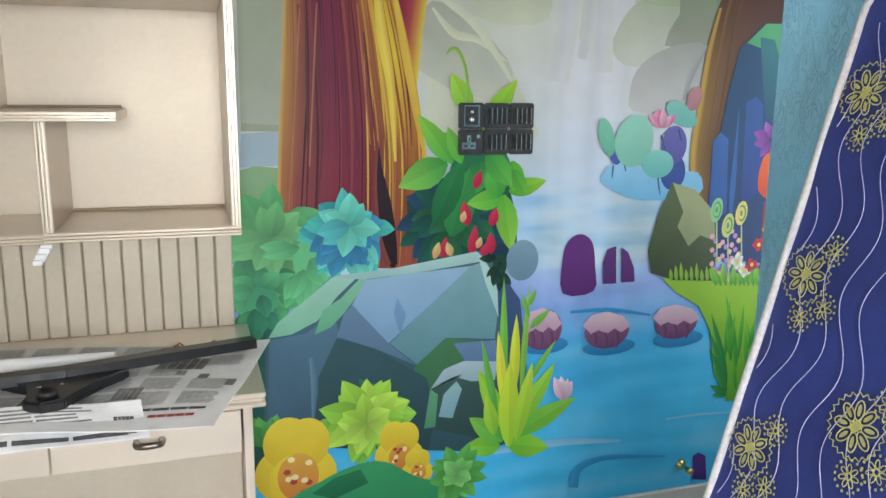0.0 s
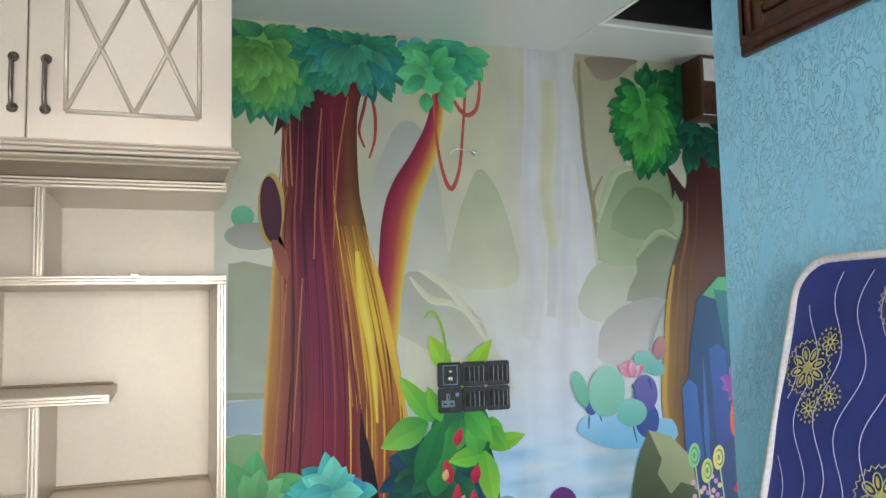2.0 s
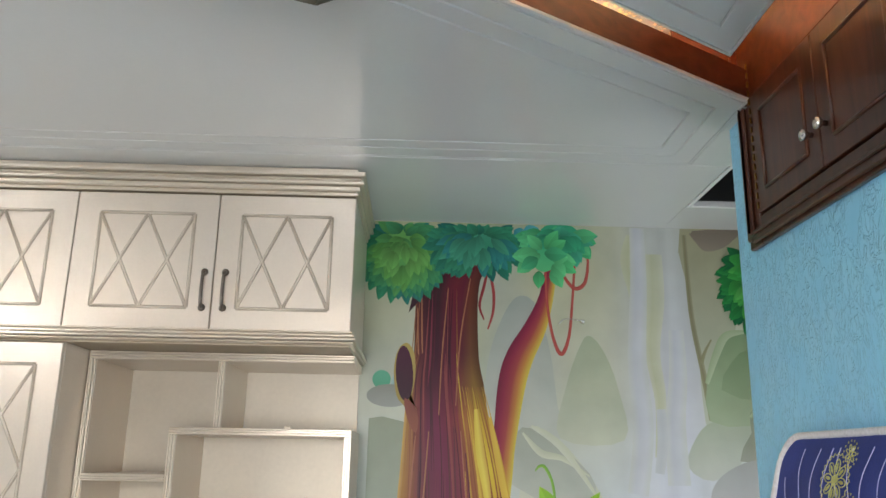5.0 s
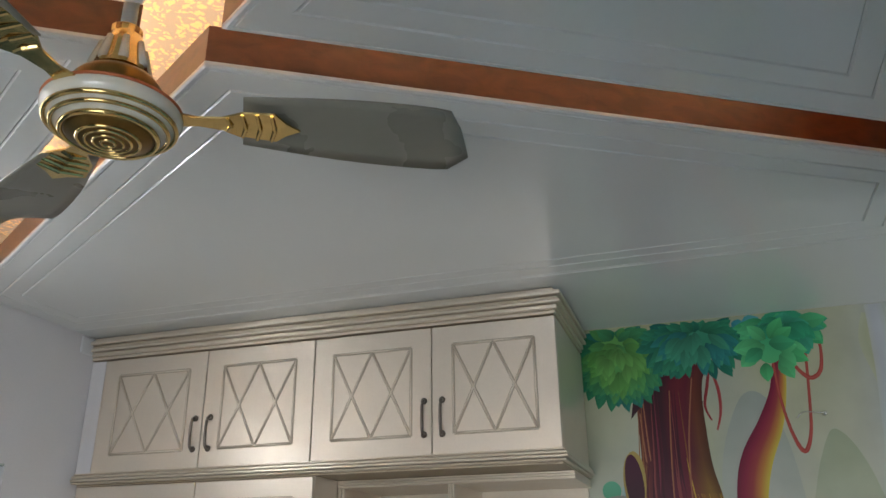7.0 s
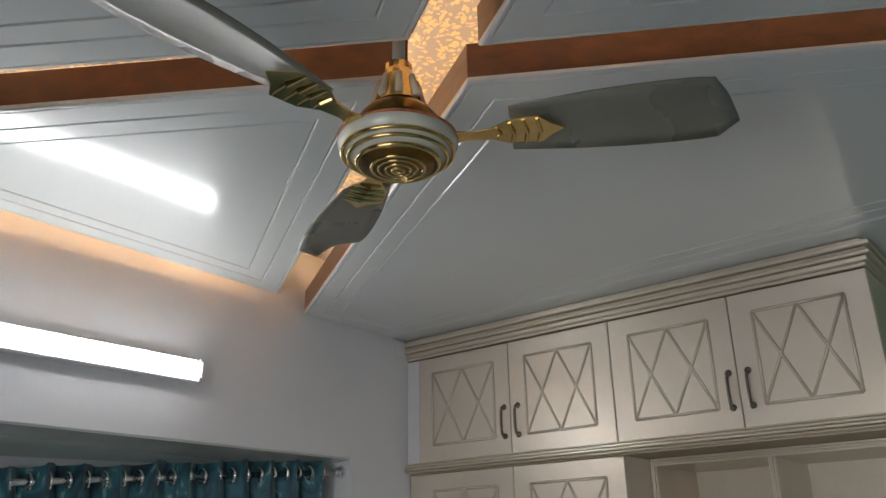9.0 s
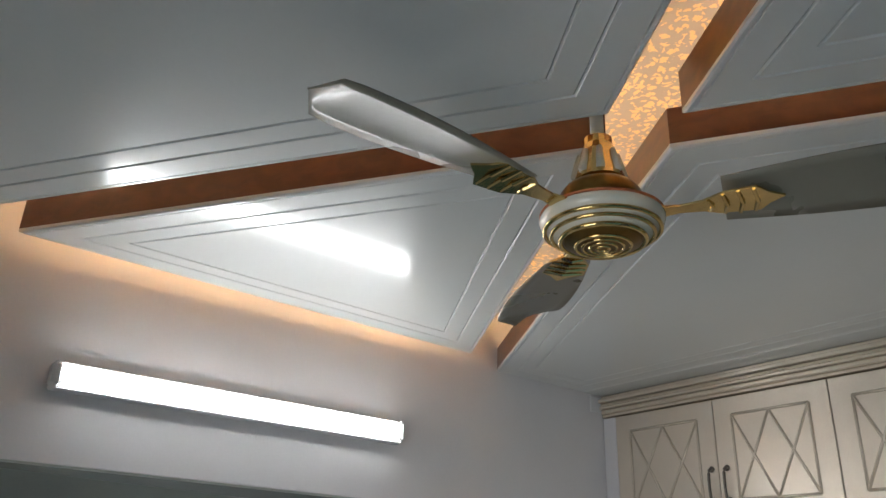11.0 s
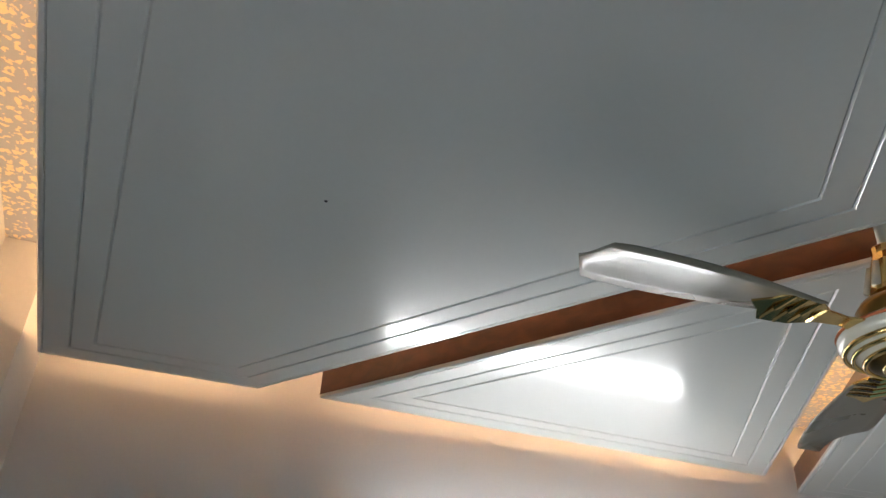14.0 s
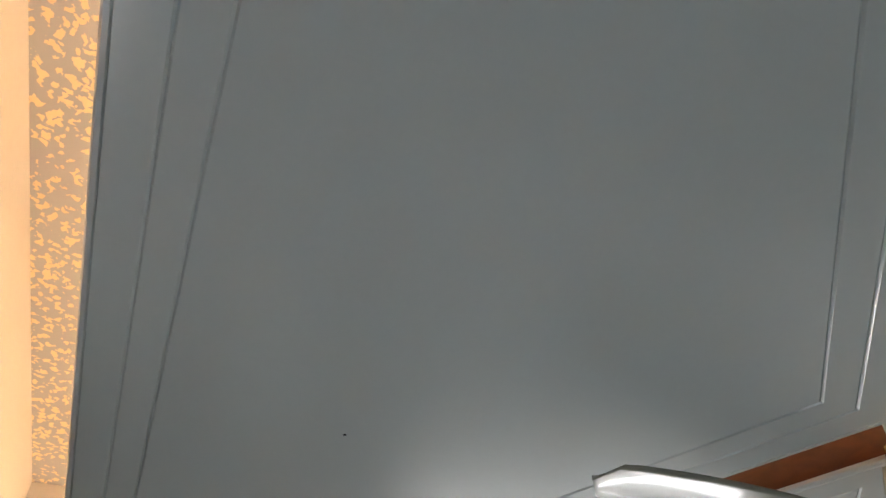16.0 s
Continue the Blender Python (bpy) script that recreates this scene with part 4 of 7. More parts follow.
def flower(cx, cy, turn, size=1.0):
    bm = bmesh.new()
    for k in range(8):
        a = turn + k * math.pi / 4
        r = 0.042 * size
        loop(bm, cx + r * math.cos(a), cy + r * math.sin(a), 0.026 * size, 0.014 * size, a, 0.0012)
        disc(bm, cx + r * math.cos(a), cy + r * math.sin(a), 0.016 * size, 0.006 * size, a)
    for k in range(24):
        a, b, c = (turn + (k + q) * 2 * math.pi / 24 for q in (0, 0.5, 1))
        R = 0.078 * size
        pipe([(cx + R * math.cos(a), cy + R * math.sin(a), 0.0045), (cx + 1.14 * R * math.cos(b), cy + 1.14 * R * math.sin(b), 0.0045), (cx + R * math.cos(c), cy + R * math.sin(c), 0.0045)], 0.0009, 4, bm)
    disc(bm, cx, cy, 0.014 * size, 0.019 * size, turn)
    for q, (dx, dy) in enumerate(((0.044, 0.05), (0.058, -0.048), (0.016, -0.075))):
        ex, ey = cx + dx, cy + dy
        for k in range(7):
            a = k * 2 * math.pi / 7
            loop(bm, ex + 0.02 * size * math.cos(a), ey + 0.02 * size * math.sin(a), 0.011 * size, 0.006 * size, a, 0.0009)
        for k in range(15):
            a = k * 2 * math.pi / 15
            disc(bm, ex + 0.042 * size * math.cos(a), ey + 0.042 * size * math.sin(a), 0.0042 * size, 0.0042 * size, 0, n=8)
        loop(bm, ex, ey, 0.008 * size, 0.008 * size, 0, 0.001)
    part("flower_print", bm, YELLOW, mt, "yellow printed flower")


for i in range(5):
    for j in range(6):
        x, y = 0.064 + 0.19 * i, 0.046 + 0.322 * j + (0.12 if i % 2 else 0)
        if 0.09 < y < MH - 0.09 and x < MW - 0.1:
            flower(x, y, 2.2 + 0.25 * ((i + j) % 3), 0.6)

# ---- ceiling fan ----
fan = thing("ceiling_fan", (-1.155, 0.53, 2.44), "ivory and brass ceiling fan with three blades", "ceiling fan")
body = part("motor_housing", lathe([(0.052, 0.0), (0.074, 0.007), (0.087, 0.014), (0.103, 0.025), (0.112, 0.034), (0.115, 0.044), (0.111, 0.055), (0.098, 0.064), (0.075, 0.069), (0.04, 0.072)], 64), FAN_CREAM, fan, "ivory enamelled housing", smooth=True)
for r, z, w in ((0.1055, 0.024, 0.0045), (0.0935, 0.0145, 0.004), (0.077, 0.004, 0.005), (0.05, -0.006, 0.0035), (0.037, -0.008, 0.003), (0.024, -0.0095, 0.003), (0.011, -0.0105, 0.0035)):
    ring = [(r * math.cos(a), r * math.sin(a), z) for a in (2 * math.pi * k / 56 for k in range(56))]
    part("ring", pipe(ring, w, 8, closed=True), GOLD, body, "polished brass ring", smooth=True)
part("base_cap", lathe([(0.006, -0.011), (0.026, -0.01), (0.05, -0.006), (0.068, -0.0005), (0.075, 0.004)], 48), OLDGOLD, body, "dark brass ribbed cap", smooth=True)
ring = [(0.1125 * math.cos(a), 0.1125 * math.sin(a), 0.053) for a in (2 * math.pi * k / 56 for k in range(56))]
part("ring", pipe(ring, 0.003, 8, closed=True), ORANGE, body, "coppery band", smooth=True)
part("top_plate", lathe([(0.07, 0.068), (0.076, 0.074), (0.076, 0.096), (0.066, 0.11), (0.045, 0.118)], 40), OLDGOLD, fan, "dark brass vented top plate", smooth=True)
bell = bmesh.new()
prof = [(0.044, 0.119), (0.05, 0.125), (0.046, 0.136), (0.04, 0.16), (0.034, 0.188), (0.028, 0.204), (0.028, 0.218), (0.018, 0.222)]
lathe(prof, 16, bell)
part("lower_canopy", bell, GOLD, fan, "fluted brass and ivory canopy")
for k in range(8):
    a = math.pi * k / 4
    pl = pipe([(0.046 * math.cos(a), 0.046 * math.sin(a), 0.135), (0.0405 * math.cos(a), 0.0405 * math.sin(a), 0.158), (0.035 * math.cos(a), 0.035 * math.sin(a), 0.184)], [0.009, 0.008, 0.006], 6)
    part("canopy_flute", pl, FAN_CREAM, fan, smooth=True)
part("down_rod", pipe([(0, 0, 0.22), (0, 0, SLAB - 2.442)], 0.0135, 14), FAN_CREAM, fan, "ivory down rod", smooth=True)
part("upper_canopy", lathe([(0.02, 0.4), (0.05, 0.43), (0.06, 0.46), (0.062, 0.483)], 32), GOLD, fan, smooth=True)
for k in range(3):
    a = radians(30 + 120 * k)
    bl = bmesh.new()
    rows = []
    for i in range(15):
        u = i / 14
        r = 0.215 + 0.4 * u
        w0 = 0.052 + 0.026 * math.sin(math.pi * min(1, u * 0.75)) + 0.006 * u
        end = 1.0 if u < 0.9 else math.sqrt(max(0.05, 1 - ((u - 0.9) / 0.105) ** 2))
        row = []
        for j in range(7):
            v = (j / 6 - 0.5) * 2
            row.append((r + (0.012 * v if u > 0.85 else 0), v * w0 * end, 0.058 - 0.016 * v + 0.004 * (1 - v * v)))
        rows.append(row)
    top = [[bl.verts.new(p) for p in row] for row in rows]
    bot = [[bl.verts.new((p[0], p[1], p[2] - 0.003)) for p in row] for row in rows]
    for i in range(14):
        for j in range(6):
            bl.faces.new((top[i][j], top[i + 1][j], top[i + 1][j + 1], top[i][j + 1]))
            bl.faces.new((bot[i][j], bot[i][j + 1], bot[i + 1][j + 1], bot[i + 1][j]))
    for i in range(14):
        for j in (0, 6):
            bl.faces.new((top[i][j], bot[i][j], bot[i + 1][j], top[i + 1][j]))
    for j in range(6):
        for i in (0, 14):
            bl.faces.new((top[i][j], top[i][j + 1], bot[i][j + 1], bot[i][j]))
    bmesh.ops.rotate(bl, verts=bl.verts, cent=(0, 0, 0), matrix=Matrix.Rotation(a, 3, "Z"))
    blade = part("blade", bl, BLADE, fan, "ivory blade, coloured dark as its shaded underside", smooth=True)
    arm = bmesh.new()
    prism([(0.1, -0.022), (0.14, -0.014), (0.18, -0.02), (0.215, -0.042), (0.27, -0.048), (0.29, -0.02), (0.315, 0.0), (0.29, 0.02), (0.27, 0.048), (0.215, 0.042), (0.18, 0.02), (0.14, 0.014), (0.1, 0.022)], 0.046, 0.05, arm)
    for x, w in ((0.19, 0.022), (0.215, 0.036), (0.24, 0.042), (0.265, 0.042)):
        pipe([(x, -w, 0.047), (x + 0.006, 0, 0.043), (x, w, 0.047)], 0.004, 6, arm)
    bmesh.ops.rotate(arm, verts=arm.verts, cent=(0, 0, 0), matrix=Matrix.Rotation(a, 3, "Z"))
    part("blade_bracket", arm, GOLD, blade, "ornate brass bracket")

spot = thing("screw_hole", (-1.429, -0.434, LEVEL), "tiny dark screw hole in the grey ceiling panel", "screw hole")
part("hole", lathe([(0.003, -0.0008), (0.0035, 0.0), (0.0015, 0.0015)], 10), BLACK, spot)

# ---- mural ----


def lin(c):
    """A display colour as 0xRRGGBB to linear light."""
    out = []
    for s in (16, 8, 0):
        v = ((c >> s) & 255) / 255
        out.append(v / 12.92 if v <= 0.04045 else ((v + 0.055) / 1.055) ** 2.4)
    return Vector(out)


def blend(c, d, t):
    t = max(0.0, min(1.0, t))
    return c * (1 - t) + d * t


mural = thing("mural", (0, NORTH, 0), "printed fairy forest mural with a giant tree, waterfall and pond", "mural")


MX0, MX1, MZ0, MZ1 = -0.711, 1.6, 0.095, LEVEL


class Paint:
    """One motif of the mural: flat coloured faces, each layer a hair above the last."""
    depth = 0.0004

    def __init__(self, name, label=""):
        self.name, self.label, self.bm = name, label, bmesh.new()
        self.layer = self.bm.loops.layers.float_color.new("paint")

    def face(self, pts, cols):
        f = self.bm.faces.new([self.bm.verts.new((max(MX0, x), -Paint.depth, max(MZ0, min(MZ1, z)))) for x, z in pts])
        for l, c in zip(f.loops, cols):
            l[self.layer] = (*c, 1)

    def step(self):
        Paint.depth += 0.000005

    def shape(self, pts, c0, c1=None, axis=(0, 1), smooth=0, mid=None):
        """A filled outline (star-shaped about its middle), shaded from c0 to c1 along the axis."""
        if smooth:
            pts = [(p.x, p.y) for p in spline([(x, z, 0) for x, z in pts], smooth, True)]
        c0 = lin(c0)
        c1 = lin(c1) if c1 is not None else c0
        d = [x * axis[0] + z * axis[1] for x, z in pts]
        lo, hi = min(d), max(d)
        col = lambda x, z: blend(c0, c1, ((x * axis[0] + z * axis[1]) - lo) / (hi - lo + 1e-9))
        cx, cz = mid or (sum(p[0] for p in pts) / len(pts), sum(p[1] for p in pts) / len(pts))
        for i in range(len(pts)):
            a, b = pts[i], pts[(i + 1) % len(pts)]
            self.face([(cx, cz), a, b], [col(cx, cz), col(*a), col(*b)])
        self.step()

    def ribbon(self, pts, widths, cols, n=8):
        """A band along a smooth line; cols: colours across it, from its left to its right."""
        P = spline([(x, z, 0) for x, z in pts], n)
        W = [w.x for w in spline([(w, 0, 0) for w in widths], n)]
        C = [lin(c) for c in cols]
        rows = []
        for i, p in enumerate(P):
            t = (P[min(i + 1, len(P) - 1)] - P[max(i - 1, 0)]).normalized()
            s = Vector((-t.y, t.x, 0))
            rows.append([p + s * (k / max(1, len(C) - 1) - 0.5) * W[i] for k in range(len(C))])
        for a, b in zip(rows, rows[1:]):
            for k in range(len(C) - 1):
                self.face([(q.x, q.y) for q in (a[k], a[k + 1], b[k + 1], b[k])], [C[k], C[k + 1], C[k + 1], C[k]])
        self.step()

    def field(self, left, right, rows, n=6):
        """A band between two smooth edges, with a row of colours across it at each station."""
        A, B = spline([(x, z, 0) for x, z in left], n), spline([(x, z, 0) for x, z in right], n)
        m = len(rows[0]) - 1

        def tint(i, k):
            u = i / (len(A) - 1) * (len(rows) - 1)
            j = min(int(u), len(rows) - 2)
            return blend(lin(rows[j][k]), lin(rows[j + 1][k]), u - j)

        for i in range(len(A) - 1):
            for k in range(m):
                q = [(i, k), (i, k + 1), (i + 1, k + 1), (i + 1, k)]
                self.face([tuple((A[a] + (B[a] - A[a]) * (b / m)).xy) for a, b in q], [tint(a, b) for a, b in q])
        self.step()

    def leaf(self, x, z, ang, length, width, c0, c1, vein=True):
        """A pointed leaf from its base, light on one half."""
        a = radians(ang)
        dx, dz = math.cos(a), math.sin(a)
        nx, nz = -dz, dx
        prof = ((0, 0.15), (0.12, 0.6), (0.3, 0.95), (0.5, 1.0), (0.7, 0.75), (0.87, 0.38), (1, 0))
        c0, c1 = lin(c0), lin(c1)
        L = [(x + dx * length * u + nx * width / 2 * w, z + dz * length * u + nz * width / 2 * w) for u, w in prof]
        R = [(x + dx * length * u - nx * width / 2 * w, z + dz * length * u - nz * width / 2 * w) for u, w in prof]
        M = [(x + dx * length * u, z + dz * length * u) for u, w in prof]
        for side, k in ((L, 1.0), (R, 0.86 if vein else 1.0)):
            for i in range(len(prof) - 1):
                u, v = prof[i][0], prof[i + 1][0]
                ca, cb = blend(c0, c1, u) * k, blend(c0, c1, v) * k
                self.face([M[i], side[i], side[i + 1], M[i + 1]], [ca, ca, cb, cb])
        self.step()

    def done(self):
        return part(self.name, self.bm, PRINT, mural, self.label)


# ground of the picture: misty sky, waterfall and pond
p = Paint("mural_ground", "misty sky, waterfall and turquoise pond")
SKY = [(0.095, 0x48C4F6), (0.45, 0x4CC4F6), (0.72, 0x50C0F4), (0.83, 0x7FB2F0), (0.95, 0xA4BAF4), (1.04, 0xC2E4FA), (1.16, 0xAED6F6), (1.3, 0xC6E0F6), (1.42, 0xD6E2EC), (1.6, 0xD2D9D6), (1.95, 0xD0D4C0), (2.3, 0xCBCDB0), (2.67, 0xC4C59E)]
FALL = [(0.095, 0x44B6EA), (0.7, 0x56B8EC), (0.9, 0x9EB4F2), (1.04, 0xC4E2FA), (1.18, 0xB8DAF8), (1.35, 0xD2E2F6), (1.6, 0xDFE3EC), (2.0, 0xD9DCE4), (2.67, 0xD0D5CF)]


def table(t, z):
    for (a, c), (b, d) in zip(t, t[1:]):
        if z <= b:
            return blend(lin(c), lin(d), (z - a) / (b - a))
    return lin(t[-1][1])


NX, NZ = 140, 150
cols = {}
for i in range(NX + 1):
    for j in range(NZ + 1):
        x, z = MX0 + (MX1 - MX0) * i / NX, MZ0 + (MZ1 - MZ0) * j / NZ
        c = table(SKY, z)
        n1 = noise.noise(Vector((x * 1.6, z * 1.1, 3)))
        f = math.exp(-((x - 0.5 - 0.05 * n1) / 0.2) ** 2) * (1 if z > 0.9 else max(0, (z - 0.5) / 0.4))
        streak = 0.5 + 0.5 * math.sin(x * 62 + 4 * noise.noise(Vector((x * 9, z * 0.5, 1))))
        c = blend(c, table(FALL, z) * (0.9 + 0.1 * streak), f)
        if 1.0 <= z < 1.42 and x > 0.12:
            w = noise.noise(Vector((x * 3.4, z * 19, 5))) + 0.4 * noise.noise(Vector((x * 9, z * 44, 9)))
            k = min(1, (1.42 - z) / 0.2) * min(1, (x - 0.12) / 0.15)
            c = blend(c, lin(0x6EB2E6), max(0, w) * 0.95 * k) if w > 0 else blend(c, lin(0xE2F0FA), -w * 0.8 * k)
        if z < 1.0:
            w = noise.noise(Vector((x * 3.2, z * 16, 7)))
            c = blend(c, lin(0x8ED4F2), max(0, w) * 0.55) if w > 0 else blend(c, lin(0x2A96D4), -w * 0.6)
        else:
            h = max(0, noise.noise(Vector((x * 2.6, z * 2.2, 11)))) * (1 - f)
            c = blend(c, lin(0xA9B48C), h * 0.75)
            h = max(0, noise.noise(Vector((x * 3.6 + 5, z * 2.6, 17)))) * (1 - f)
            c = blend(c, lin(0xBDC4C4), h * 0.7)
        cols[i, j] = (x, z, c)
for i in range(NX):
    for j in range(NZ):
        q = [cols[k] for k in ((i, j), (i + 1, j), (i + 1, j + 1), (i, j + 1))]
        p.face([(a, b) for a, b, c in q], [c for a, b, c in q])
p.step()
p.done()


def oval(x, z, rx, rz, ang=0, n=22):
    c, s = math.cos(radians(ang)), math.sin(radians(ang))
    return [(x + c * rx * math.cos(t) - s * rz * math.sin(t), z + s * rx * math.cos(t) + c * rz * math.sin(t)) for t in (2 * math.pi * k / n for k in range(n))]


def shade(c, k):
    return sum(max(0, min(255, round(((c >> s) & 255) * k))) << s for s in (16, 8, 0))


def burst(p, x, z, n, r0, length, width, cols, seed, a0=0, a1=360, squash=1.0):
    """A rosette of leaves about a point."""
    rnd = random.Random(seed)
    order = list(range(n))
    rnd.shuffle(order)
    for k in order:
        a = a0 + (a1 - a0) * (k + rnd.uniform(0.2, 0.8)) / n
        c = rnd.choice(cols)
        p.leaf(x + r0 * math.cos(radians(a)), z + r0 * math.sin(radians(a)) * squash, a, length * rnd.uniform(0.8, 1.1), width * rnd.uniform(0.85, 1.1), shade(c, 0.8), shade(c, 1.08))


def crown(p, x, z, rx, rz, n, length, width, cols, seed):
    """A mass of overlapping drooping leaves, dark outside and light inside."""
    rnd = random.Random(seed)
    p.shape(oval(x, z, rx * 0.72, rz * 0.72), cols[len(cols) // 2], cols[-1])
    spots = sorted(((rnd.uniform(0.05, 1) ** 0.5, rnd.uniform(0, 360)) for _ in range(n)), reverse=True)
    for r, a in spots:
        cx, cz = x + rx * 0.8 * r * math.cos(radians(a)), z + rz * 0.8 * r * math.sin(radians(a))
        if cz > LEVEL - 0.05:
            cz = LEVEL - 0.05
        d = math.degrees(math.atan2(math.sin(radians(a)) * r - 0.55, math.cos(radians(a)) * r)) + rnd.uniform(-18, 18)
        c = cols[min(len(cols) - 1, int((1 - r) * len(cols) * 1.1 + rnd.uniform(0, 1.6)))]
        ln = length * rnd.uniform(0.75, 1.1)
        room = (LEVEL - 0.004 - cz) / max(0.05, math.sin(radians(d))) if math.sin(radians(d)) > 0 else 9
        p.leaf(cx, cz, d, min(ln, room), width * rnd.uniform(0.8, 1.15), shade(c, 0.78), shade(c, 1.1))


p = Paint("hill_range", "pale misty hills and cliffs")
p.shape([(-0.65, 1.883), (-0.58, 1.839), (-0.533, 1.809), (-0.548, 1.47), (-0.672, 1.472)], 0x9AA58C, 0xB4B9A0)
p.shape([(-0.669, 1.887), (-0.619, 1.896), (-0.499, 1.869), (-0.503, 1.485), (-0.671, 1.496)], 0xA9B3A2, 0x9EA68F)
p.shape([(-0.244, 1.885), (-0.211, 2.145), (-0.139, 2.328), (-0.079, 2.375), (-0.02, 2.324), (0.026, 2.152), (0.051, 1.941), (0.068, 1.827), (-0.245, 1.83)], 0xCBD0C4, 0xAEB6AC, smooth=4)
p.shape([(0.058, 1.827), (0.084, 2.018), (0.141, 2.175), (0.181, 2.22), (0.236, 2.159), (0.286, 2.021), (0.304, 1.824)], 0xCDD2BC, 0xB2BC9E, smooth=4)
p.shape([(-0.061, 1.866), (0.048, 1.827), (0.168, 1.691), (0.247, 1.534), (0.264, 1.437), (-0.081, 1.459), (-0.085, 1.717)], 0xD5D9C8, 0xD0D5BC, smooth=3)
p.shape([(-0.118, 1.838), (-0.044, 1.862), (0.053, 1.8), (0.166, 1.7), (0.187, 1.62), (0.11, 1.563), (-0.136, 1.66)], 0xC9CEC2, 0xAFB4A4, smooth=2)
p.ribbon([(-0.085, 1.845), (-0.016, 1.772), (0.067, 1.752), (0.166, 1.69)], [0.008, 0.026, 0.02, 0.006], [0xDCE0C8, 0xC6CCB0])
p.ribbon([(-0.051, 1.869), (0.047, 1.808), (0.127, 1.711), (0.206, 1.594)], [0.0118, 0.0276, 0.0197, 0.0079], [0xD9DDCA, 0xD2D7BB])
p.ribbon([(0.364, 2.633), (0.344, 2.528), (0.365, 2.386), (0.382, 2.224)], [0.0394, 0.0552, 0.0394, 0.0236], [0xCFD3B4, 0xC7CBA8, 0xCFD3B4])
p.ribbon([(0.452, 2.557), (0.451, 2.371), (0.429, 2.165), (0.45, 1.963), (0.426, 1.762)], [0.067, 0.0709, 0.0591, 0.0433, 0.0158], [0xD3D6BE, 0xCACEAD, 0xCDD1B4, 0xD5D8C5])
p.shape([(0.566, 2.668), (0.83, 2.668), (0.8, 2.44), (0.76, 2.24), (0.7, 1.93), (0.62, 1.89), (0.61, 2.17), (0.579, 2.441)], 0xC2C8B4, 0xA9A685, smooth=2)
p.shape([(0.618, 2.66), (0.63, 2.61), (0.667, 2.575), (0.741, 2.592), (0.8, 2.64), (0.83, 2.668)], 0x9A9080, 0x86796A, smooth=3)
p.ribbon([(0.582, 2.642), (0.591, 2.318), (0.622, 2.092), (0.649, 1.904)], [0.018, 0.02, 0.022, 0.03], [0x9C9A78, 0x8E8A6C, 0xA6A486])
p.ribbon([(0.618, 2.12), (0.635, 2.165), (0.664, 2.215)], [0.016, 0.012, 0.006], [0x9C9A78, 0x94906F])
p.shape([(0.54, 1.733), (0.583, 1.843), (0.653, 1.9), (0.796, 1.905), (0.76, 1.76), (0.635, 1.68)], 0xC9CDC2, 0xAEB8A0, smooth=3)
p.shape([(0.635, 2.043), (0.68, 2.158), (0.725, 2.238), (0.806, 2.256), (0.954, 2.239), (1.03, 2.098), (1.0, 1.93), (0.796, 1.885), (0.639, 1.9)], 0xA9B797, 0x87A077, smooth=2)
p.shape([(0.69, 2.02), (0.74, 2.13), (0.81, 2.18), (0.92, 2.15), (0.97, 2.05), (0.85, 1.98)], 0x95A884, 0x7E966E, smooth=2)
p.ribbon([(0.635, 2.043), (0.68, 2.158), (0.725, 2.232), (0.805, 2.25)], [0.016, 0.03, 0.03, 0.012], [0xBCC9A6, 0xA6B890])
p.shape([(0.742, 1.754), (0.795, 1.86), (0.797, 1.936), (0.905, 2.016), (0.985, 1.99), (0.96, 1.889), (0.93, 1.762)], 0xA3A596, 0x7F9273, smooth=2)
p.ribbon([(0.796, 1.917), (0.856, 1.982), (0.909, 2.01), (0.976, 1.985)], [0.012, 0.024, 0.024, 0.01], [0x9FB08C, 0xB4C29E])
p.shape([(0.62, 1.601), (0.635, 1.661), (0.692, 1.716), (0.792, 1.757), (0.91, 1.755), (0.9, 1.6), (0.814, 1.533), (0.632, 1.535)], 0xCACACA, 0xA9AAA4, smooth=3)
p.ribbon([(0.83, 1.57), (0.856, 1.66), (0.9, 1.74)], [0.01, 0.028, 0.02], [0x9E9E9C, 0xB4B4B2])
p.ribbon([(0.388, 2.666), (0.385, 2.428), (0.366, 2.123), (0.378, 1.862), (0.347, 1.627)], [0.0591, 0.067, 0.0749, 0.0788, 0.0788], [0xD3D7D0, 0xD0D4D9, 0xD6D9DE, 0xD3D8D3])
p.ribbon([(0.526, 2.25), (0.523, 2.065), (0.503, 1.882), (0.505, 1.661)], [0.0591, 0.0709, 0.0788, 0.0867], [0xD6DAD4, 0xCED2D9, 0xD5D9DD, 0xD6DAD4])
p.ribbon([(0.449, 1.942), (0.451, 1.822), (0.432, 1.703)], [0.0355, 0.0433, 0.0355], [0xCFD3D4, 0xC9CED1, 0xD2D5D6])
p.done()
p = Paint("lake_shore", "green shore and blue lake behind the tree")
p.shape([(-0.672, 1.464), (-0.548, 1.473), (-0.553, 1.369), (-0.678, 1.365)], 0xA7C0CE, 0x9FB6C4)
p.shape([(-0.678, 1.357), (-0.635, 1.369), (-0.553, 1.361), (-0.562, 1.147), (-0.691, 1.121)], 0x6FA06E, 0x8DB586)
p.shape(oval(-0.626, 2.035, 0.0355, 0.0355, 0), 0x5FB58E, 0x72C4A0, axis=(0, 1))
p.leaf(-0.581, 1.983, 89.2, 0.071, 0.0197, 0x9CC0BE, 0xB4D2CE)
p.leaf(-0.553, 1.984, 90.0, 0.07, 0.0197, 0x9CC0BE, 0xB4D2CE)
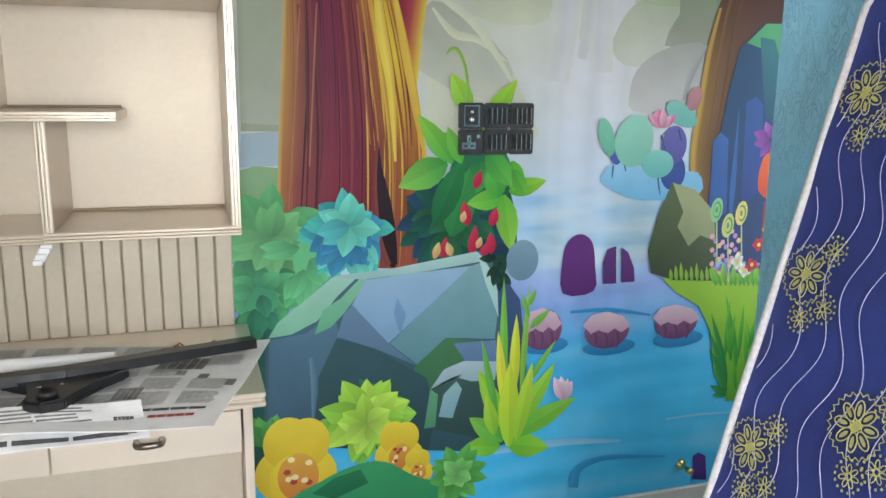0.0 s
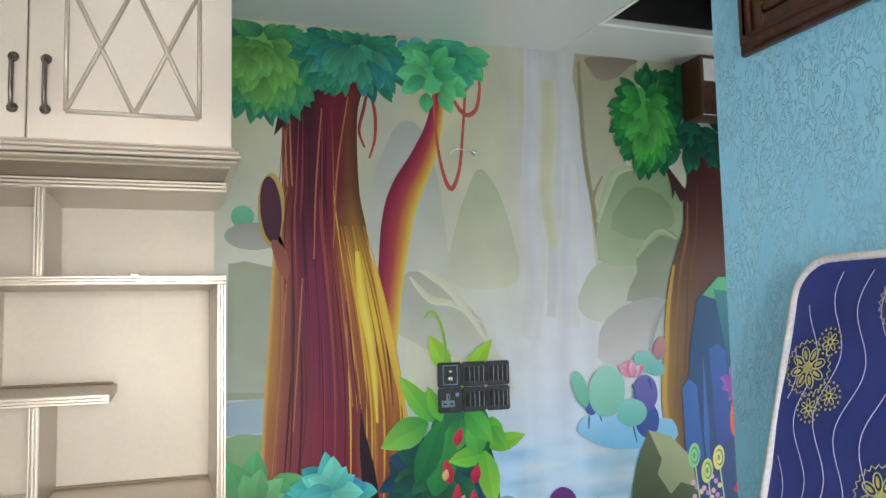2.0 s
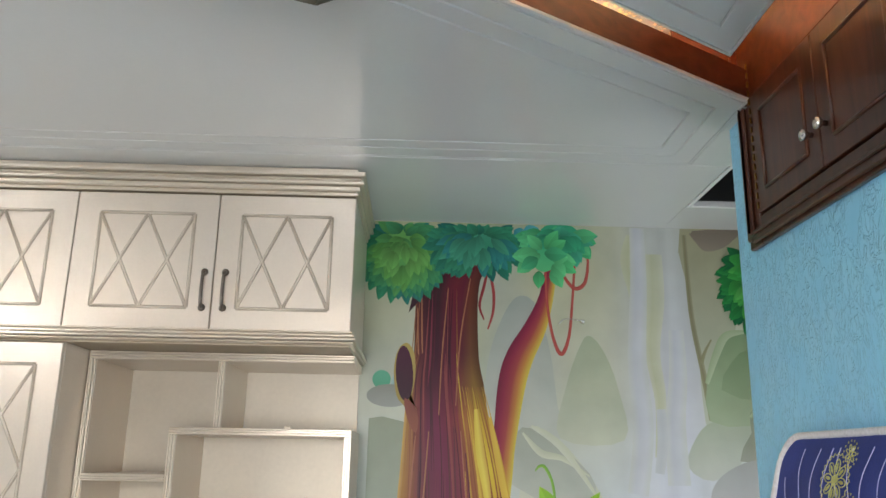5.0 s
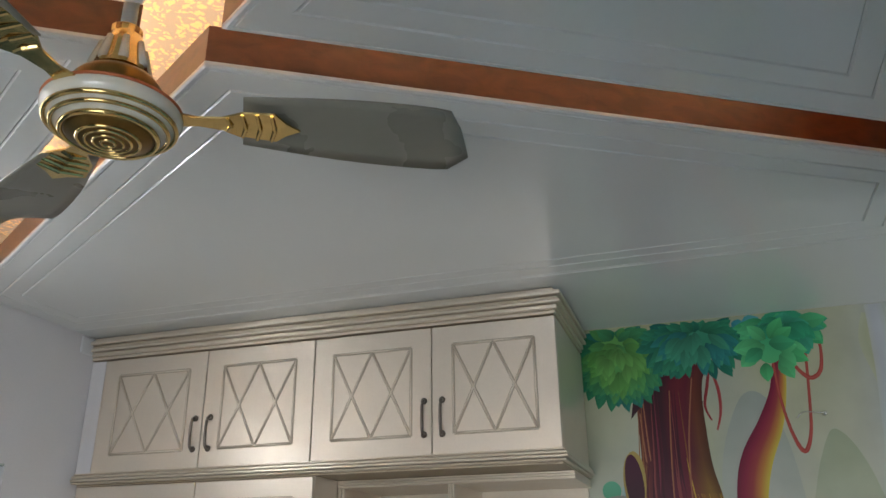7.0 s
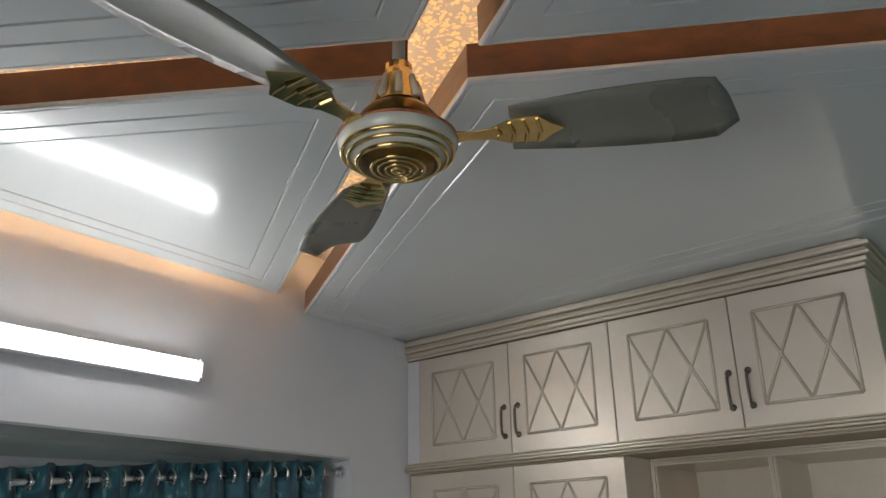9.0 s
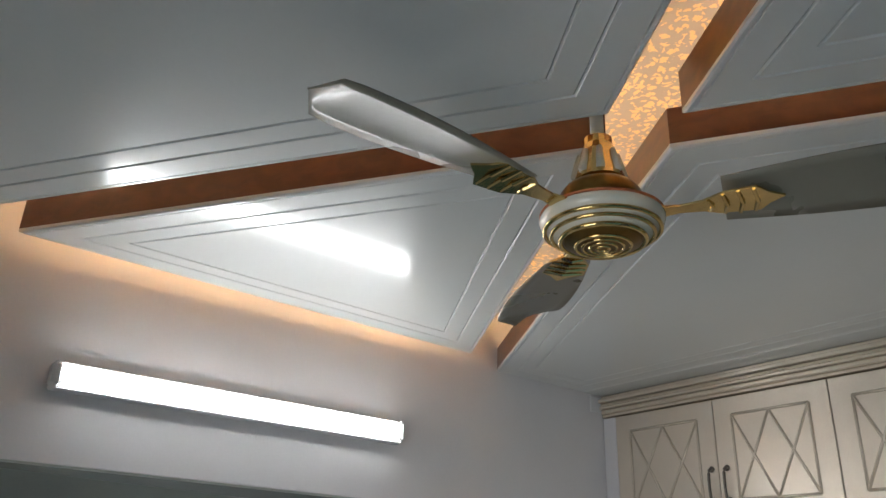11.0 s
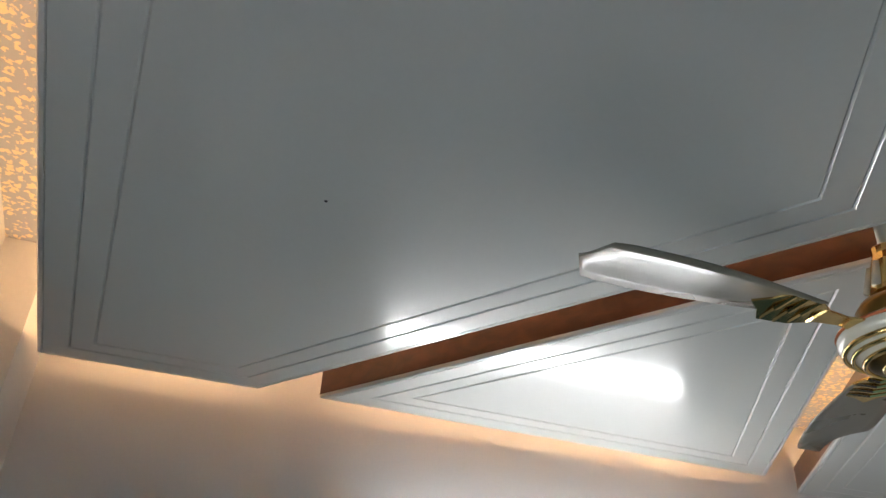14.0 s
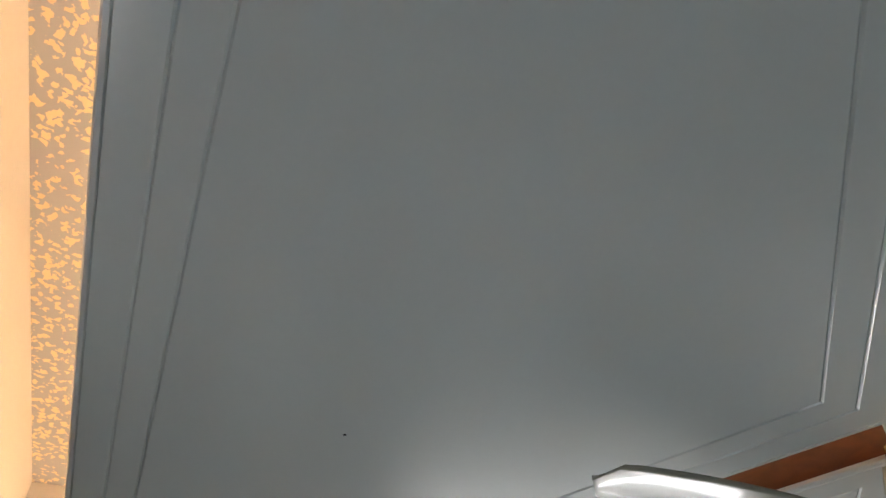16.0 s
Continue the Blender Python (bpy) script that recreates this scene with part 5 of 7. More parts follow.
p.leaf(-0.525, 1.984, 90.0, 0.071, 0.0197, 0x9CC0BE, 0xB4D2CE)
p.shape(oval(-0.593, 1.974, 0.0886, 0.0433, 0), 0xA9ABA4, 0x9A9E90, axis=(0, 1))
p.done()
p = Paint("giant_tree", "giant maroon and golden tree trunk")
p.ribbon([(-0.219, 1.48), (-0.176, 1.685), (-0.156, 1.802), (-0.127, 2.016), (-0.094, 2.13), (-0.032, 2.247), (0.012, 2.365), (0.038, 2.504)], [0.1379, 0.1024, 0.0867, 0.1064, 0.1064, 0.0867, 0.0591, 0.0433], [0xDCCB55, 0xC98A48, 0xA8484A, 0x96304A, 0x7E2440])
p.field([(-0.438, 2.504), (-0.498, 2.386), (-0.505, 2.136), (-0.523, 2.011), (-0.528, 1.856), (-0.537, 1.698), (-0.55, 1.536), (-0.56, 1.42), (-0.568, 1.285), (-0.58, 1.06)], [(-0.203, 2.524), (-0.254, 2.402), (-0.254, 2.144), (-0.232, 2.014), (-0.208, 1.866), (-0.158, 1.702), (-0.131, 1.531), (-0.11, 1.407), (-0.115, 1.264), (-0.117, 1.024)], [(0x37131C, 0x3D1226, 0x471625, 0x56192A, 0x661C31, 0x75312B, 0x661C29, 0x56192A, 0x471625), (0x693227, 0x471A23, 0x3B131E, 0x421A25, 0x661C2D, 0x761F30, 0x6A1B31, 0x753726, 0x562921), (0x74412A, 0x652830, 0x471627, 0x4A172B, 0x661C31, 0x701F34, 0x652830, 0x74472C, 0x593920), (0x9F6E39, 0x753133, 0x56192E, 0x5A1A32, 0x6D1F38, 0x752637, 0x835030, 0x916F2E, 0x644223), (0xB1803C, 0x8C4439, 0x702140, 0x782246, 0x75213B, 0x914438, 0xBA7D3B, 0xDDBD3A, 0xBA8637), (0xBA863B, 0x8C4C3A, 0x702540, 0x7A2448, 0x762242, 0x8C4439, 0xB2793C, 0xE1C63E, 0xB27C38), (0xBA863B, 0x905338, 0x7A2D3F, 0x7C2648, 0x762244, 0x873A3A, 0xA0653A, 0xD2A43C, 0xA26535), (0xB27C38, 0x904E3C, 0x803541, 0x812843, 0x762242, 0x80333C, 0x8B553A, 0xAA6D3D, 0x9C5839), (0xB2753C, 0x8C443F, 0x863944, 0x872E43, 0x7F2641, 0x772937, 0x904C38, 0xA2583F, 0x9D503D), (0xA2653E, 0x8C3B42, 0x8D3644, 0x8B3242, 0x812D3F, 0x7C2D3B, 0x964942, 0xA34D42, 0x964942)])
rnd = random.Random(31)
TRUNK_L = [(-0.498, 2.386), (-0.505, 2.136), (-0.523, 2.011), (-0.537, 1.698), (-0.56, 1.42), (-0.58, 1.06)]
TRUNK_R = [(-0.254, 2.402), (-0.254, 2.144), (-0.232, 2.014), (-0.158, 1.702), (-0.11, 1.407), (-0.117, 1.024)]
for k in range(46):
    f = (k + rnd.uniform(0.2, 0.8)) / 46
    i0 = rnd.choice((0, 0, 0, 1, 1, 2, 3))
    i1 = min(5, i0 + rnd.choice((2, 3, 4)))
    if f > 0.72 and i0 < 2:
        i0, i1 = 2, 5
    sway = rnd.uniform(-0.012, 0.012)
    pts = [(a[0] + (b[0] - a[0]) * f + sway * math.sin(1.4 * q), a[1] + (b[1] - a[1]) * f) for q, (a, b) in enumerate(zip(TRUNK_L[i0:i1 + 1], TRUNK_R[i0:i1 + 1]))]
    wide = rnd.uniform(0.0035, 0.0085)
    if f < 0.1:
        cols = (0x8A4A38, 0xB07A48)
    elif f < 0.6:
        cols = rnd.choice(((0x4A1424, 0x5C1A30), (0x3E1020, 0x54182C), (0x8C3448, 0x7A2A40), (0x9A4A4A, 0x86383E)))
    else:
        cols = rnd.choice(((0x9A6032, 0xB07A3A), (0xC8963E, 0xB27A38), (0xE2C048, 0xC89A40), (0x8A4A30, 0x9A6034)))
    p.ribbon(pts, [0.001] + [wide] * (len(pts) - 2) + [0.001], cols, 5)
p.ribbon([(-0.479, 2.372), (-0.474, 2.191), (-0.471, 2.137)], [0.0039, 0.0059, 0.0039], [0xB87A58, 0xA06048])
p.ribbon([(-0.494, 2.317), (-0.488, 2.154), (-0.485, 2.136)], [0.0039, 0.0059, 0.0039], [0xB87A58, 0xA06048])
p.ribbon([(-0.375, 2.398), (-0.395, 2.139), (-0.404, 1.904)], [0.0039, 0.0059, 0.0039], [0xB87A58, 0xA06048])
p.ribbon([(-0.287, 2.441), (-0.325, 2.197), (-0.34, 1.94)], [0.0039, 0.0059, 0.0039], [0xB87A58, 0xA06048])
p.ribbon([(-0.441, 1.843), (-0.452, 1.666), (-0.472, 1.366)], [0.0039, 0.0059, 0.0039], [0xB87A58, 0xA06048])
p.ribbon([(-0.491, 1.826), (-0.506, 1.617), (-0.538, 1.232)], [0.0039, 0.0059, 0.0039], [0xB87A58, 0xA06048])
p.ribbon([(-0.32, 1.846), (-0.304, 1.667), (-0.283, 1.429)], [0.0039, 0.0059, 0.0039], [0xB87A58, 0xA06048])
p.ribbon([(-0.474, 1.842), (-0.476, 1.617), (-0.477, 1.315)], [0.0039, 0.0059, 0.002], [0x5E2A34, 0x6A3038])
p.ribbon([(-0.439, 1.699), (-0.432, 1.433), (-0.457, 1.21)], [0.0039, 0.0059, 0.002], [0x5E2A34, 0x6A3038])
p.ribbon([(-0.346, 1.862), (-0.336, 1.617), (-0.313, 1.308)], [0.0039, 0.0059, 0.002], [0x5E2A34, 0x6A3038])
p.ribbon([(-0.301, 1.766), (-0.28, 1.566), (-0.267, 1.438)], [0.0039, 0.0059, 0.002], [0x5E2A34, 0x6A3038])
p.ribbon([(-0.185, 1.768), (-0.163, 1.583), (-0.15, 1.426)], [0.0039, 0.0059, 0.002], [0x5E2A34, 0x6A3038])
p.ribbon([(-0.368, 1.829), (-0.357, 1.6), (-0.352, 1.31)], [0.0039, 0.0059, 0.002], [0x5E2A34, 0x6A3038])
p.ribbon([(-0.263, 1.929), (-0.245, 1.767), (-0.217, 1.6), (-0.203, 1.375)], [0.0158, 0.0355, 0.0276, 0.0079], [0xE2C84E, 0xECD860, 0xD0A848])
p.ribbon([(-0.211, 1.898), (-0.175, 1.718), (-0.136, 1.531), (-0.106, 1.389)], [0.0118, 0.0236, 0.0236, 0.0118], [0xD8B048, 0xE0C050])
p.ribbon([(-0.527, 1.949), (-0.54, 1.698), (-0.556, 1.47), (-0.569, 1.216)], [0.0098, 0.0118, 0.0118, 0.0098], [0xD8AE5A, 0xB98A4C])
p.shape([(-0.259, 1.441), (-0.247, 1.359), (-0.223, 1.269), (-0.206, 1.178), (-0.197, 1.048), (-0.227, 1.043), (-0.251, 1.126), (-0.263, 1.271)], 0x241820, 0x30202A, smooth=2)
p.ribbon([(-0.259, 1.437), (-0.269, 1.306), (-0.258, 1.145), (-0.227, 1.043)], [0.0059, 0.0118, 0.0158, 0.0197], [0x7E3A3C, 0x8A4840])
p.shape([(-0.58, 2.063), (-0.569, 2.143), (-0.534, 2.178), (-0.503, 2.136), (-0.497, 2.047), (-0.512, 1.94), (-0.489, 1.922), (-0.505, 1.887), (-0.54, 1.94), (-0.567, 1.975)], 0xA8904C, 0xC0A860, smooth=3)
p.shape(oval(-0.539, 2.06, 0.0335, 0.1064, 4), 0x3E1826, 0x54203A, axis=(0, 1))
p.shape([(-0.536, 1.966), (-0.498, 1.94), (-0.481, 1.887), (-0.49, 1.834), (-0.516, 1.869), (-0.533, 1.922)], 0x9A5A44, 0x8A4A3C, smooth=2)
p.shape([(-0.411, 2.432), (-0.529, 2.297), (-0.515, 2.37), (-0.546, 2.386), (-0.456, 2.466)], 0x3A1A26, 0x42202A)
p.done()
p = Paint("hanging_vine", "red hanging vine loop")
p.ribbon([(0.013, 2.483), (0.017, 2.346), (0.038, 2.211), (0.069, 2.146), (0.1, 2.213), (0.117, 2.352), (0.13, 2.512), (0.128, 2.561)], [0.0098, 0.0098, 0.0118, 0.0158, 0.0118, 0.0098, 0.0098, 0.0098], [0xB84A40, 0xC8645A, 0xA83C36])
p.done()
p = Paint("hanging_vine", "")
p.ribbon([(0.072, 2.507), (0.091, 2.449), (0.131, 2.408), (0.17, 2.434), (0.184, 2.516), (0.175, 2.565)], [0.0098, 0.0118, 0.0158, 0.0138, 0.0098, 0.0098], [0xB84A40, 0xC8645A, 0xA83C36])
p.done()
p = Paint("hanging_vine", "")
p.ribbon([(-0.217, 2.484), (-0.196, 2.391), (-0.198, 2.305), (-0.218, 2.238)], [0.0079, 0.0118, 0.0098, 0.0059], [0xA83C3C, 0xB85050])
p.ribbon([(-0.213, 2.504), (-0.234, 2.407), (-0.251, 2.331), (-0.233, 2.275)], [0.0079, 0.0118, 0.0098, 0.0059], [0x8E3038, 0xA84040])
p.done()
p = Paint("leaf_crown", "green leafy crown over the giant tree")
crown(p, -0.559, 2.534, 0.1615, 0.1655, 190, 0.08, 0.042, (0x2A8072, 0x2E8A62, 0x449660, 0x58A45A, 0x62A852, 0x6FB25A,), 11)
crown(p, -0.26, 2.586, 0.1931, 0.1024, 120, 0.095, 0.042, (0x1F6E64, 0x2A8068, 0x34906C, 0x2F8A86, 0x46A080,), 12)
p.leaf(-0.112, 2.644, -32.1, 0.051, 0.0473, 0x3E96A4, 0x52B0B0)
p.leaf(-0.076, 2.636, 15.5, 0.067, 0.0473, 0x4EA4B4, 0x62BCC0)
crown(p, 0.07, 2.616, 0.1182, 0.0906, 48, 0.0906, 0.0552, (0x4CB87A, 0x5CC686, 0x46AE8A, 0x3AA87C,), 14)
crown(p, 0.006, 2.521, 0.063, 0.067, 16, 0.0906, 0.0591, (0x58C67E, 0x66D08A, 0x4CB880,), 15)
p.done()
p = Paint("right_tree", "dark tree with a golden rim and leafy ball crown")
p.ribbon([(0.935, 2.27), (0.97, 2.215), (1.02, 2.14)], [0.012, 0.03, 0.05], [0x4A2A30, 0x3A2024])
p.ribbon([(0.951, 2.226), (0.968, 2.18), (0.963, 2.141)], [0.005, 0.012, 0.003], [0x4A2A30, 0x3A2024])
p.field([(1.03, 2.36), (1.034, 2.22), (1.015, 2.151), (1.008, 2.046), (0.982, 1.967), (0.941, 1.863), (0.916, 1.762), (0.902, 1.662), (0.889, 1.538), (0.874, 1.393), (0.9, 1.112)], [(1.56, 2.36), (1.56, 2.22), (1.56, 2.151), (1.55, 2.046), (1.53, 1.967), (1.5, 1.863), (1.45, 1.762), (1.4, 1.662), (1.3, 1.538), (1.2, 1.393), (1.1, 1.112)], [(0x3A1E20, 0x4A2624, 0x45231F, 0x371A1A, 0x2E1618), (0x4A2A28, 0x58302A, 0x4A2624, 0x371A1A, 0x2E1618), (0x6A4630, 0x5E3A2C, 0x4A2624, 0x371A1A, 0x2E1618), (0x94703A, 0x6A4A30, 0x4E2C26, 0x38201F, 0x2E181A), (0xA8853E, 0x74542F, 0x553222, 0x38201F, 0x2E181A)])
p.ribbon([(0.955, 1.885), (0.928, 1.762), (0.914, 1.662), (0.902, 1.538), (0.888, 1.393), (0.9, 1.25)], [0.012, 0.02, 0.024, 0.026, 0.03, 0.026], [0xB88E3C, 0xC6A04A, 0x9C7434])
p.ribbon([(1.03, 2.13), (1.02, 2.0), (0.985, 1.87), (0.962, 1.7), (0.945, 1.5), (0.93, 1.35)], [0.004, 0.012, 0.012, 0.012, 0.012, 0.004], [0x8A6236, 0x76502F])
p.ribbon([(1.08, 2.2), (1.06, 2.0), (1.02, 1.84), (1.0, 1.66), (0.975, 1.45)], [0.004, 0.01, 0.014, 0.01, 0.004], [0x5E3A2A, 0x6E482E])
crown(p, 1.059, 2.383, 0.0985, 0.0886, 34, 0.0867, 0.0394, (0x1E6A50, 0x26785A, 0x195A48,), 21)
crown(p, 1.262, 2.371, 0.1182, 0.0788, 30, 0.0867, 0.0394, (0x174A40, 0x1E5A48, 0x123C36,), 22)
crown(p, 1.018, 2.581, 0.0473, 0.1182, 20, 0.0867, 0.0433, (0x1F6848, 0x2A7850,), 23)
crown(p, 0.86, 2.43, 0.125, 0.19, 170, 0.08, 0.04, (0x176040, 0x1F7040, 0x2A8A44, 0x3CA048, 0x4CAE4E, 0x5CB858,), 24)
p.done()
p = Paint("blue_rock", "deep blue rock beside the dark tree")
p.shape([(0.953, 1.067), (0.964, 1.254), (1.012, 1.596), (1.047, 1.753), (1.138, 1.832), (1.291, 1.796), (1.507, 1.739), (1.605, 0.912), (1.008, 1.0)], 0x16356C, 0x1A5076)
p.shape([(1.075, 1.772), (1.15, 1.84), (1.494, 1.848), (1.536, 1.489), (1.312, 1.595), (1.209, 1.735)], 0x3F8E66, 0x57AE7A)
p.shape([(1.129, 1.793), (1.192, 1.786), (1.23, 1.696), (1.26, 1.389), (1.201, 1.412), (1.156, 1.635)], 0x173468, 0x2A7A80)
p.shape([(0.964, 1.427), (0.993, 1.461), (1.029, 1.436), (1.045, 1.167), (0.969, 1.13)], 0x24519A, 0x3468AC)
p.shape([(1.092, 1.566), (1.135, 1.586), (1.168, 1.555), (1.186, 1.245), (1.107, 1.185)], 0x1E3C86, 0x27599C)
p.shape([(1.051, 1.251), (1.064, 1.556), (1.077, 1.27), (1.066, 1.06)], 0x2A5CA6, 0x2F66AA)
p.done()
p = Paint("purple_bloom", "")
burst(p, 1.212, 1.432, 8, 0.0079, 0.067, 0.0394, (0x8C4AA8, 0x9E5AB8,), 31, 0, 360, 1.0)
p.done()
p = Paint("red_pot", "")
p.shape([(1.178, 1.245), (1.181, 1.35), (1.216, 1.386), (1.295, 1.378), (1.342, 1.303), (1.33, 1.207), (1.26, 1.199)], 0xC83A1E, 0xE06A3A, smooth=3)
p.shape([(1.208, 1.202), (1.353, 1.195), (1.373, 0.996), (1.21, 1.029)], 0x8A2A2A, 0x9A3430)
p.done()
p = Paint("lily_water", "pale blue water patch")
p.shape([(0.521, 1.312), (0.585, 1.358), (0.793, 1.322), (0.911, 1.318), (0.917, 1.236), (0.682, 1.226), (0.556, 1.272)], 0x6FB8E2, 0x9ACDEC, smooth=3)
p.done()
p = Paint("lily_shadow", "blue lily leaves in shade")
p.shape(oval(0.807, 1.321, 0.0512, 0.063, 0), 0x2A4A96, 0x3A5CA8, axis=(0, 1))
p.shape(oval(0.805, 1.417, 0.0512, 0.067, 0), 0x5A5AA6, 0x6E6CB4, axis=(0, 1))
p.shape(oval(0.579, 1.395, 0.0276, 0.0433, 0), 0x4A5AA4, 0x5A6CB4, axis=(0, 1))
p.ribbon([(0.568, 1.349), (0.566, 1.328), (0.565, 1.306)], [0.0059, 0.0059, 0.0039], [0x3A5A90, 0x2F4F86])
p.ribbon([(0.607, 1.367), (0.612, 1.348), (0.618, 1.328)], [0.0059, 0.0059, 0.0039], [0x3A5A90, 0x2F4F86])
p.ribbon([(0.747, 1.304), (0.753, 1.273), (0.76, 1.243)], [0.0059, 0.0059, 0.0039], [0x3A5A90, 0x2F4F86])
p.ribbon([(0.75, 1.452), (0.76, 1.425), (0.769, 1.398)], [0.0059, 0.0059, 0.0039], [0x3A5A90, 0x2F4F86])
p.ribbon([(0.819, 1.47), (0.826, 1.45), (0.833, 1.43)], [0.0059, 0.0059, 0.0039], [0x3A5A90, 0x2F4F86])
p.done()
p = Paint("lily_pad", "")
p.shape(oval(0.537, 1.446, 0.0295, 0.067, 18), 0x66B49C, 0x86CCB4, axis=(0, 1))
p.done()
p = Paint("lily_pad", "")
p.shape(oval(0.644, 1.432, 0.0749, 0.0906, -10), 0x7CC0AC, 0x9AD6C4, axis=(0, 1))
p.done()
p = Paint("lily_pad", "")
p.shape(oval(0.827, 1.523, 0.0709, 0.0355, -28), 0x6FBCB4, 0x8ACEC4, axis=(0, 1))
p.done()
p = Paint("lily_pad", "")
p.shape(oval(0.744, 1.351, 0.063, 0.0493, 0), 0x66B8B4, 0x86D0C6, axis=(0, 1))
p.done()
p = Paint("lily_pad", "")
p.shape(oval(0.875, 1.577, 0.0276, 0.0433, -20), 0xB07A84, 0xC08C90, axis=(0, 1))
p.done()
p = Paint("water_lily", "pink water lily")
burst(p, 0.751, 1.477, 7, 0.0, 0.067, 0.0276, (0xF0A0C0, 0xE680AE, 0xF4B8D0,), 41, 30, 150, 1.0)
p.done()
p = Paint("water_door", "purple arched opening in the falling water")
p.shape([(0.396, 0.907), (0.39, 1.034), (0.41, 1.094), (0.455, 1.115), (0.501, 1.084), (0.517, 0.994), (0.516, 0.908)], 0x5A2A6E, 0x6A3680, smooth=3)
p.done()
p = Paint("water_door", "")
p.shape([(0.551, 0.932), (0.546, 1.008), (0.562, 1.056), (0.596, 1.066), (0.604, 0.93)], 0x562C70, 0x64387E)
p.done()
p = Paint("water_door", "")
p.shape([(0.625, 0.932), (0.617, 1.06), (0.645, 1.042), (0.673, 0.982), (0.678, 0.932)], 0x562C70, 0x64387E)
p.done()
p = Paint("water_door", "")
p.shape([(0.989, 0.119), (0.982, 0.215), (1.007, 0.23), (1.04, 0.211), (1.053, 0.108)], 0x46307E, 0x563C8C)
p.done()
p = Paint("water_ripple", "pale ripples on the pond")
p.ribbon([(0.471, 0.163), (0.492, 0.238), (0.609, 0.264), (0.858, 0.235)], [0.0394, 0.0315, 0.0197, 0.0079], [0x2E92CC, 0x3FA4DA])
p.ribbon([(0.152, 0.349), (0.419, 0.35), (0.655, 0.325)], [0.0197, 0.0276, 0.0118], [0x9ACDEE, 0x7CC0E6])
p.ribbon([(0.849, 0.387), (1.001, 0.388), (1.16, 0.378)], [0.0059, 0.0098, 0.0059], [0x9AD4F0, 0x86C8EA])
p.ribbon([(0.427, 0.838), (0.585, 0.834), (0.751, 0.803)], [0.0098, 0.0158, 0.0079], [0x2F8EC8, 0x3A9AD0])
p.done()
p = Paint("stepping_stone", "mauve stepping stone in the pond")
p.shape(oval(0.333, 0.724, 0.0906, 0.0315, 0), 0x2A7CB4, 0x3A92C8, axis=(0, 1))
p.shape(oval(0.323, 0.783, 0.0749, 0.0749, 0), 0x6A4468, 0x8E6286, axis=(0, 1))
p.shape([(0.247, 0.81), (0.272, 0.85), (0.321, 0.861), (0.371, 0.84), (0.397, 0.799), (0.369, 0.774), (0.347, 0.792), (0.323, 0.771), (0.294, 0.79), (0.273, 0.773)], 0xC09AB4, 0xDCC4CE)
p.ribbon([(0.281, 0.78), (0.286, 0.748), (0.283, 0.721)], [0.0158, 0.0197, 0.0079], [0x7E5478, 0x5E3C60])
p.ribbon([(0.314, 0.776), (0.319, 0.744), (0.316, 0.717)], [0.0158, 0.0197, 0.0079], [0x7E5478, 0x5E3C60])
p.ribbon([(0.352, 0.772), (0.357, 0.74), (0.353, 0.713)], [0.0158, 0.0197, 0.0079], [0x7E5478, 0x5E3C60])
p.done()
p = Paint("stepping_stone", "mauve stepping stone in the pond")
p.shape(oval(0.589, 0.696, 0.1064, 0.0315, 0), 0x2A7CB4, 0x3A92C8, axis=(0, 1))
p.shape(oval(0.577, 0.757, 0.0906, 0.067, 0), 0x6A4468, 0x8E6286, axis=(0, 1))
p.shape([(0.479, 0.785), (0.511, 0.82), (0.574, 0.829), (0.639, 0.808), (0.673, 0.769), (0.636, 0.747), (0.609, 0.764), (0.577, 0.746), (0.54, 0.764), (0.514, 0.749)], 0xC09AB4, 0xDCC4CE)
p.ribbon([(0.524, 0.755), (0.53, 0.726), (0.526, 0.701)], [0.0158, 0.0197, 0.0079], [0x7E5478, 0x5E3C60])
p.ribbon([(0.567, 0.751), (0.573, 0.721), (0.569, 0.696)], [0.0158, 0.0197, 0.0079], [0x7E5478, 0x5E3C60])
p.ribbon([(0.615, 0.746), (0.621, 0.716), (0.617, 0.691)], [0.0158, 0.0197, 0.0079], [0x7E5478, 0x5E3C60])
p.done()
p = Paint("stepping_stone", "mauve stepping stone in the pond")
p.shape(oval(0.879, 0.701, 0.1064, 0.0315, 0), 0x2A7CB4, 0x3A92C8, axis=(0, 1))
p.shape(oval(0.865, 0.764, 0.0906, 0.063, 0), 0x6A4468, 0x8E6286, axis=(0, 1))
p.shape([(0.761, 0.791), (0.794, 0.826), (0.861, 0.834), (0.93, 0.813), (0.968, 0.775), (0.929, 0.754), (0.899, 0.771), (0.866, 0.753), (0.825, 0.771), (0.798, 0.757)], 0xC09AB4, 0xDCC4CE)
p.ribbon([(0.809, 0.763), (0.816, 0.734), (0.812, 0.71)], [0.0158, 0.0197, 0.0079], [0x7E5478, 0x5E3C60])
p.ribbon([(0.854, 0.758), (0.862, 0.729), (0.858, 0.705)], [0.0158, 0.0197, 0.0079], [0x7E5478, 0x5E3C60])
p.ribbon([(0.906, 0.753), (0.913, 0.724), (0.909, 0.7)], [0.0158, 0.0197, 0.0079], [0x7E5478, 0x5E3C60])
p.done()
p = Paint("grass_bank", "bright green bank with grass tufts")
p.shape([(0.792, 0.936), (0.937, 0.941), (1.115, 0.936), (1.605, 0.912), (1.668, 0.381), (1.116, 0.43), (1.046, 0.555), (1.019, 0.715), (0.958, 0.82), (0.856, 0.879)], 0x4E9A36, 0x9CC83E)
p.leaf(1.392, 0.579, 99.5, 0.157, 0.0218, 0x2E8A3A, 0x66B83E)
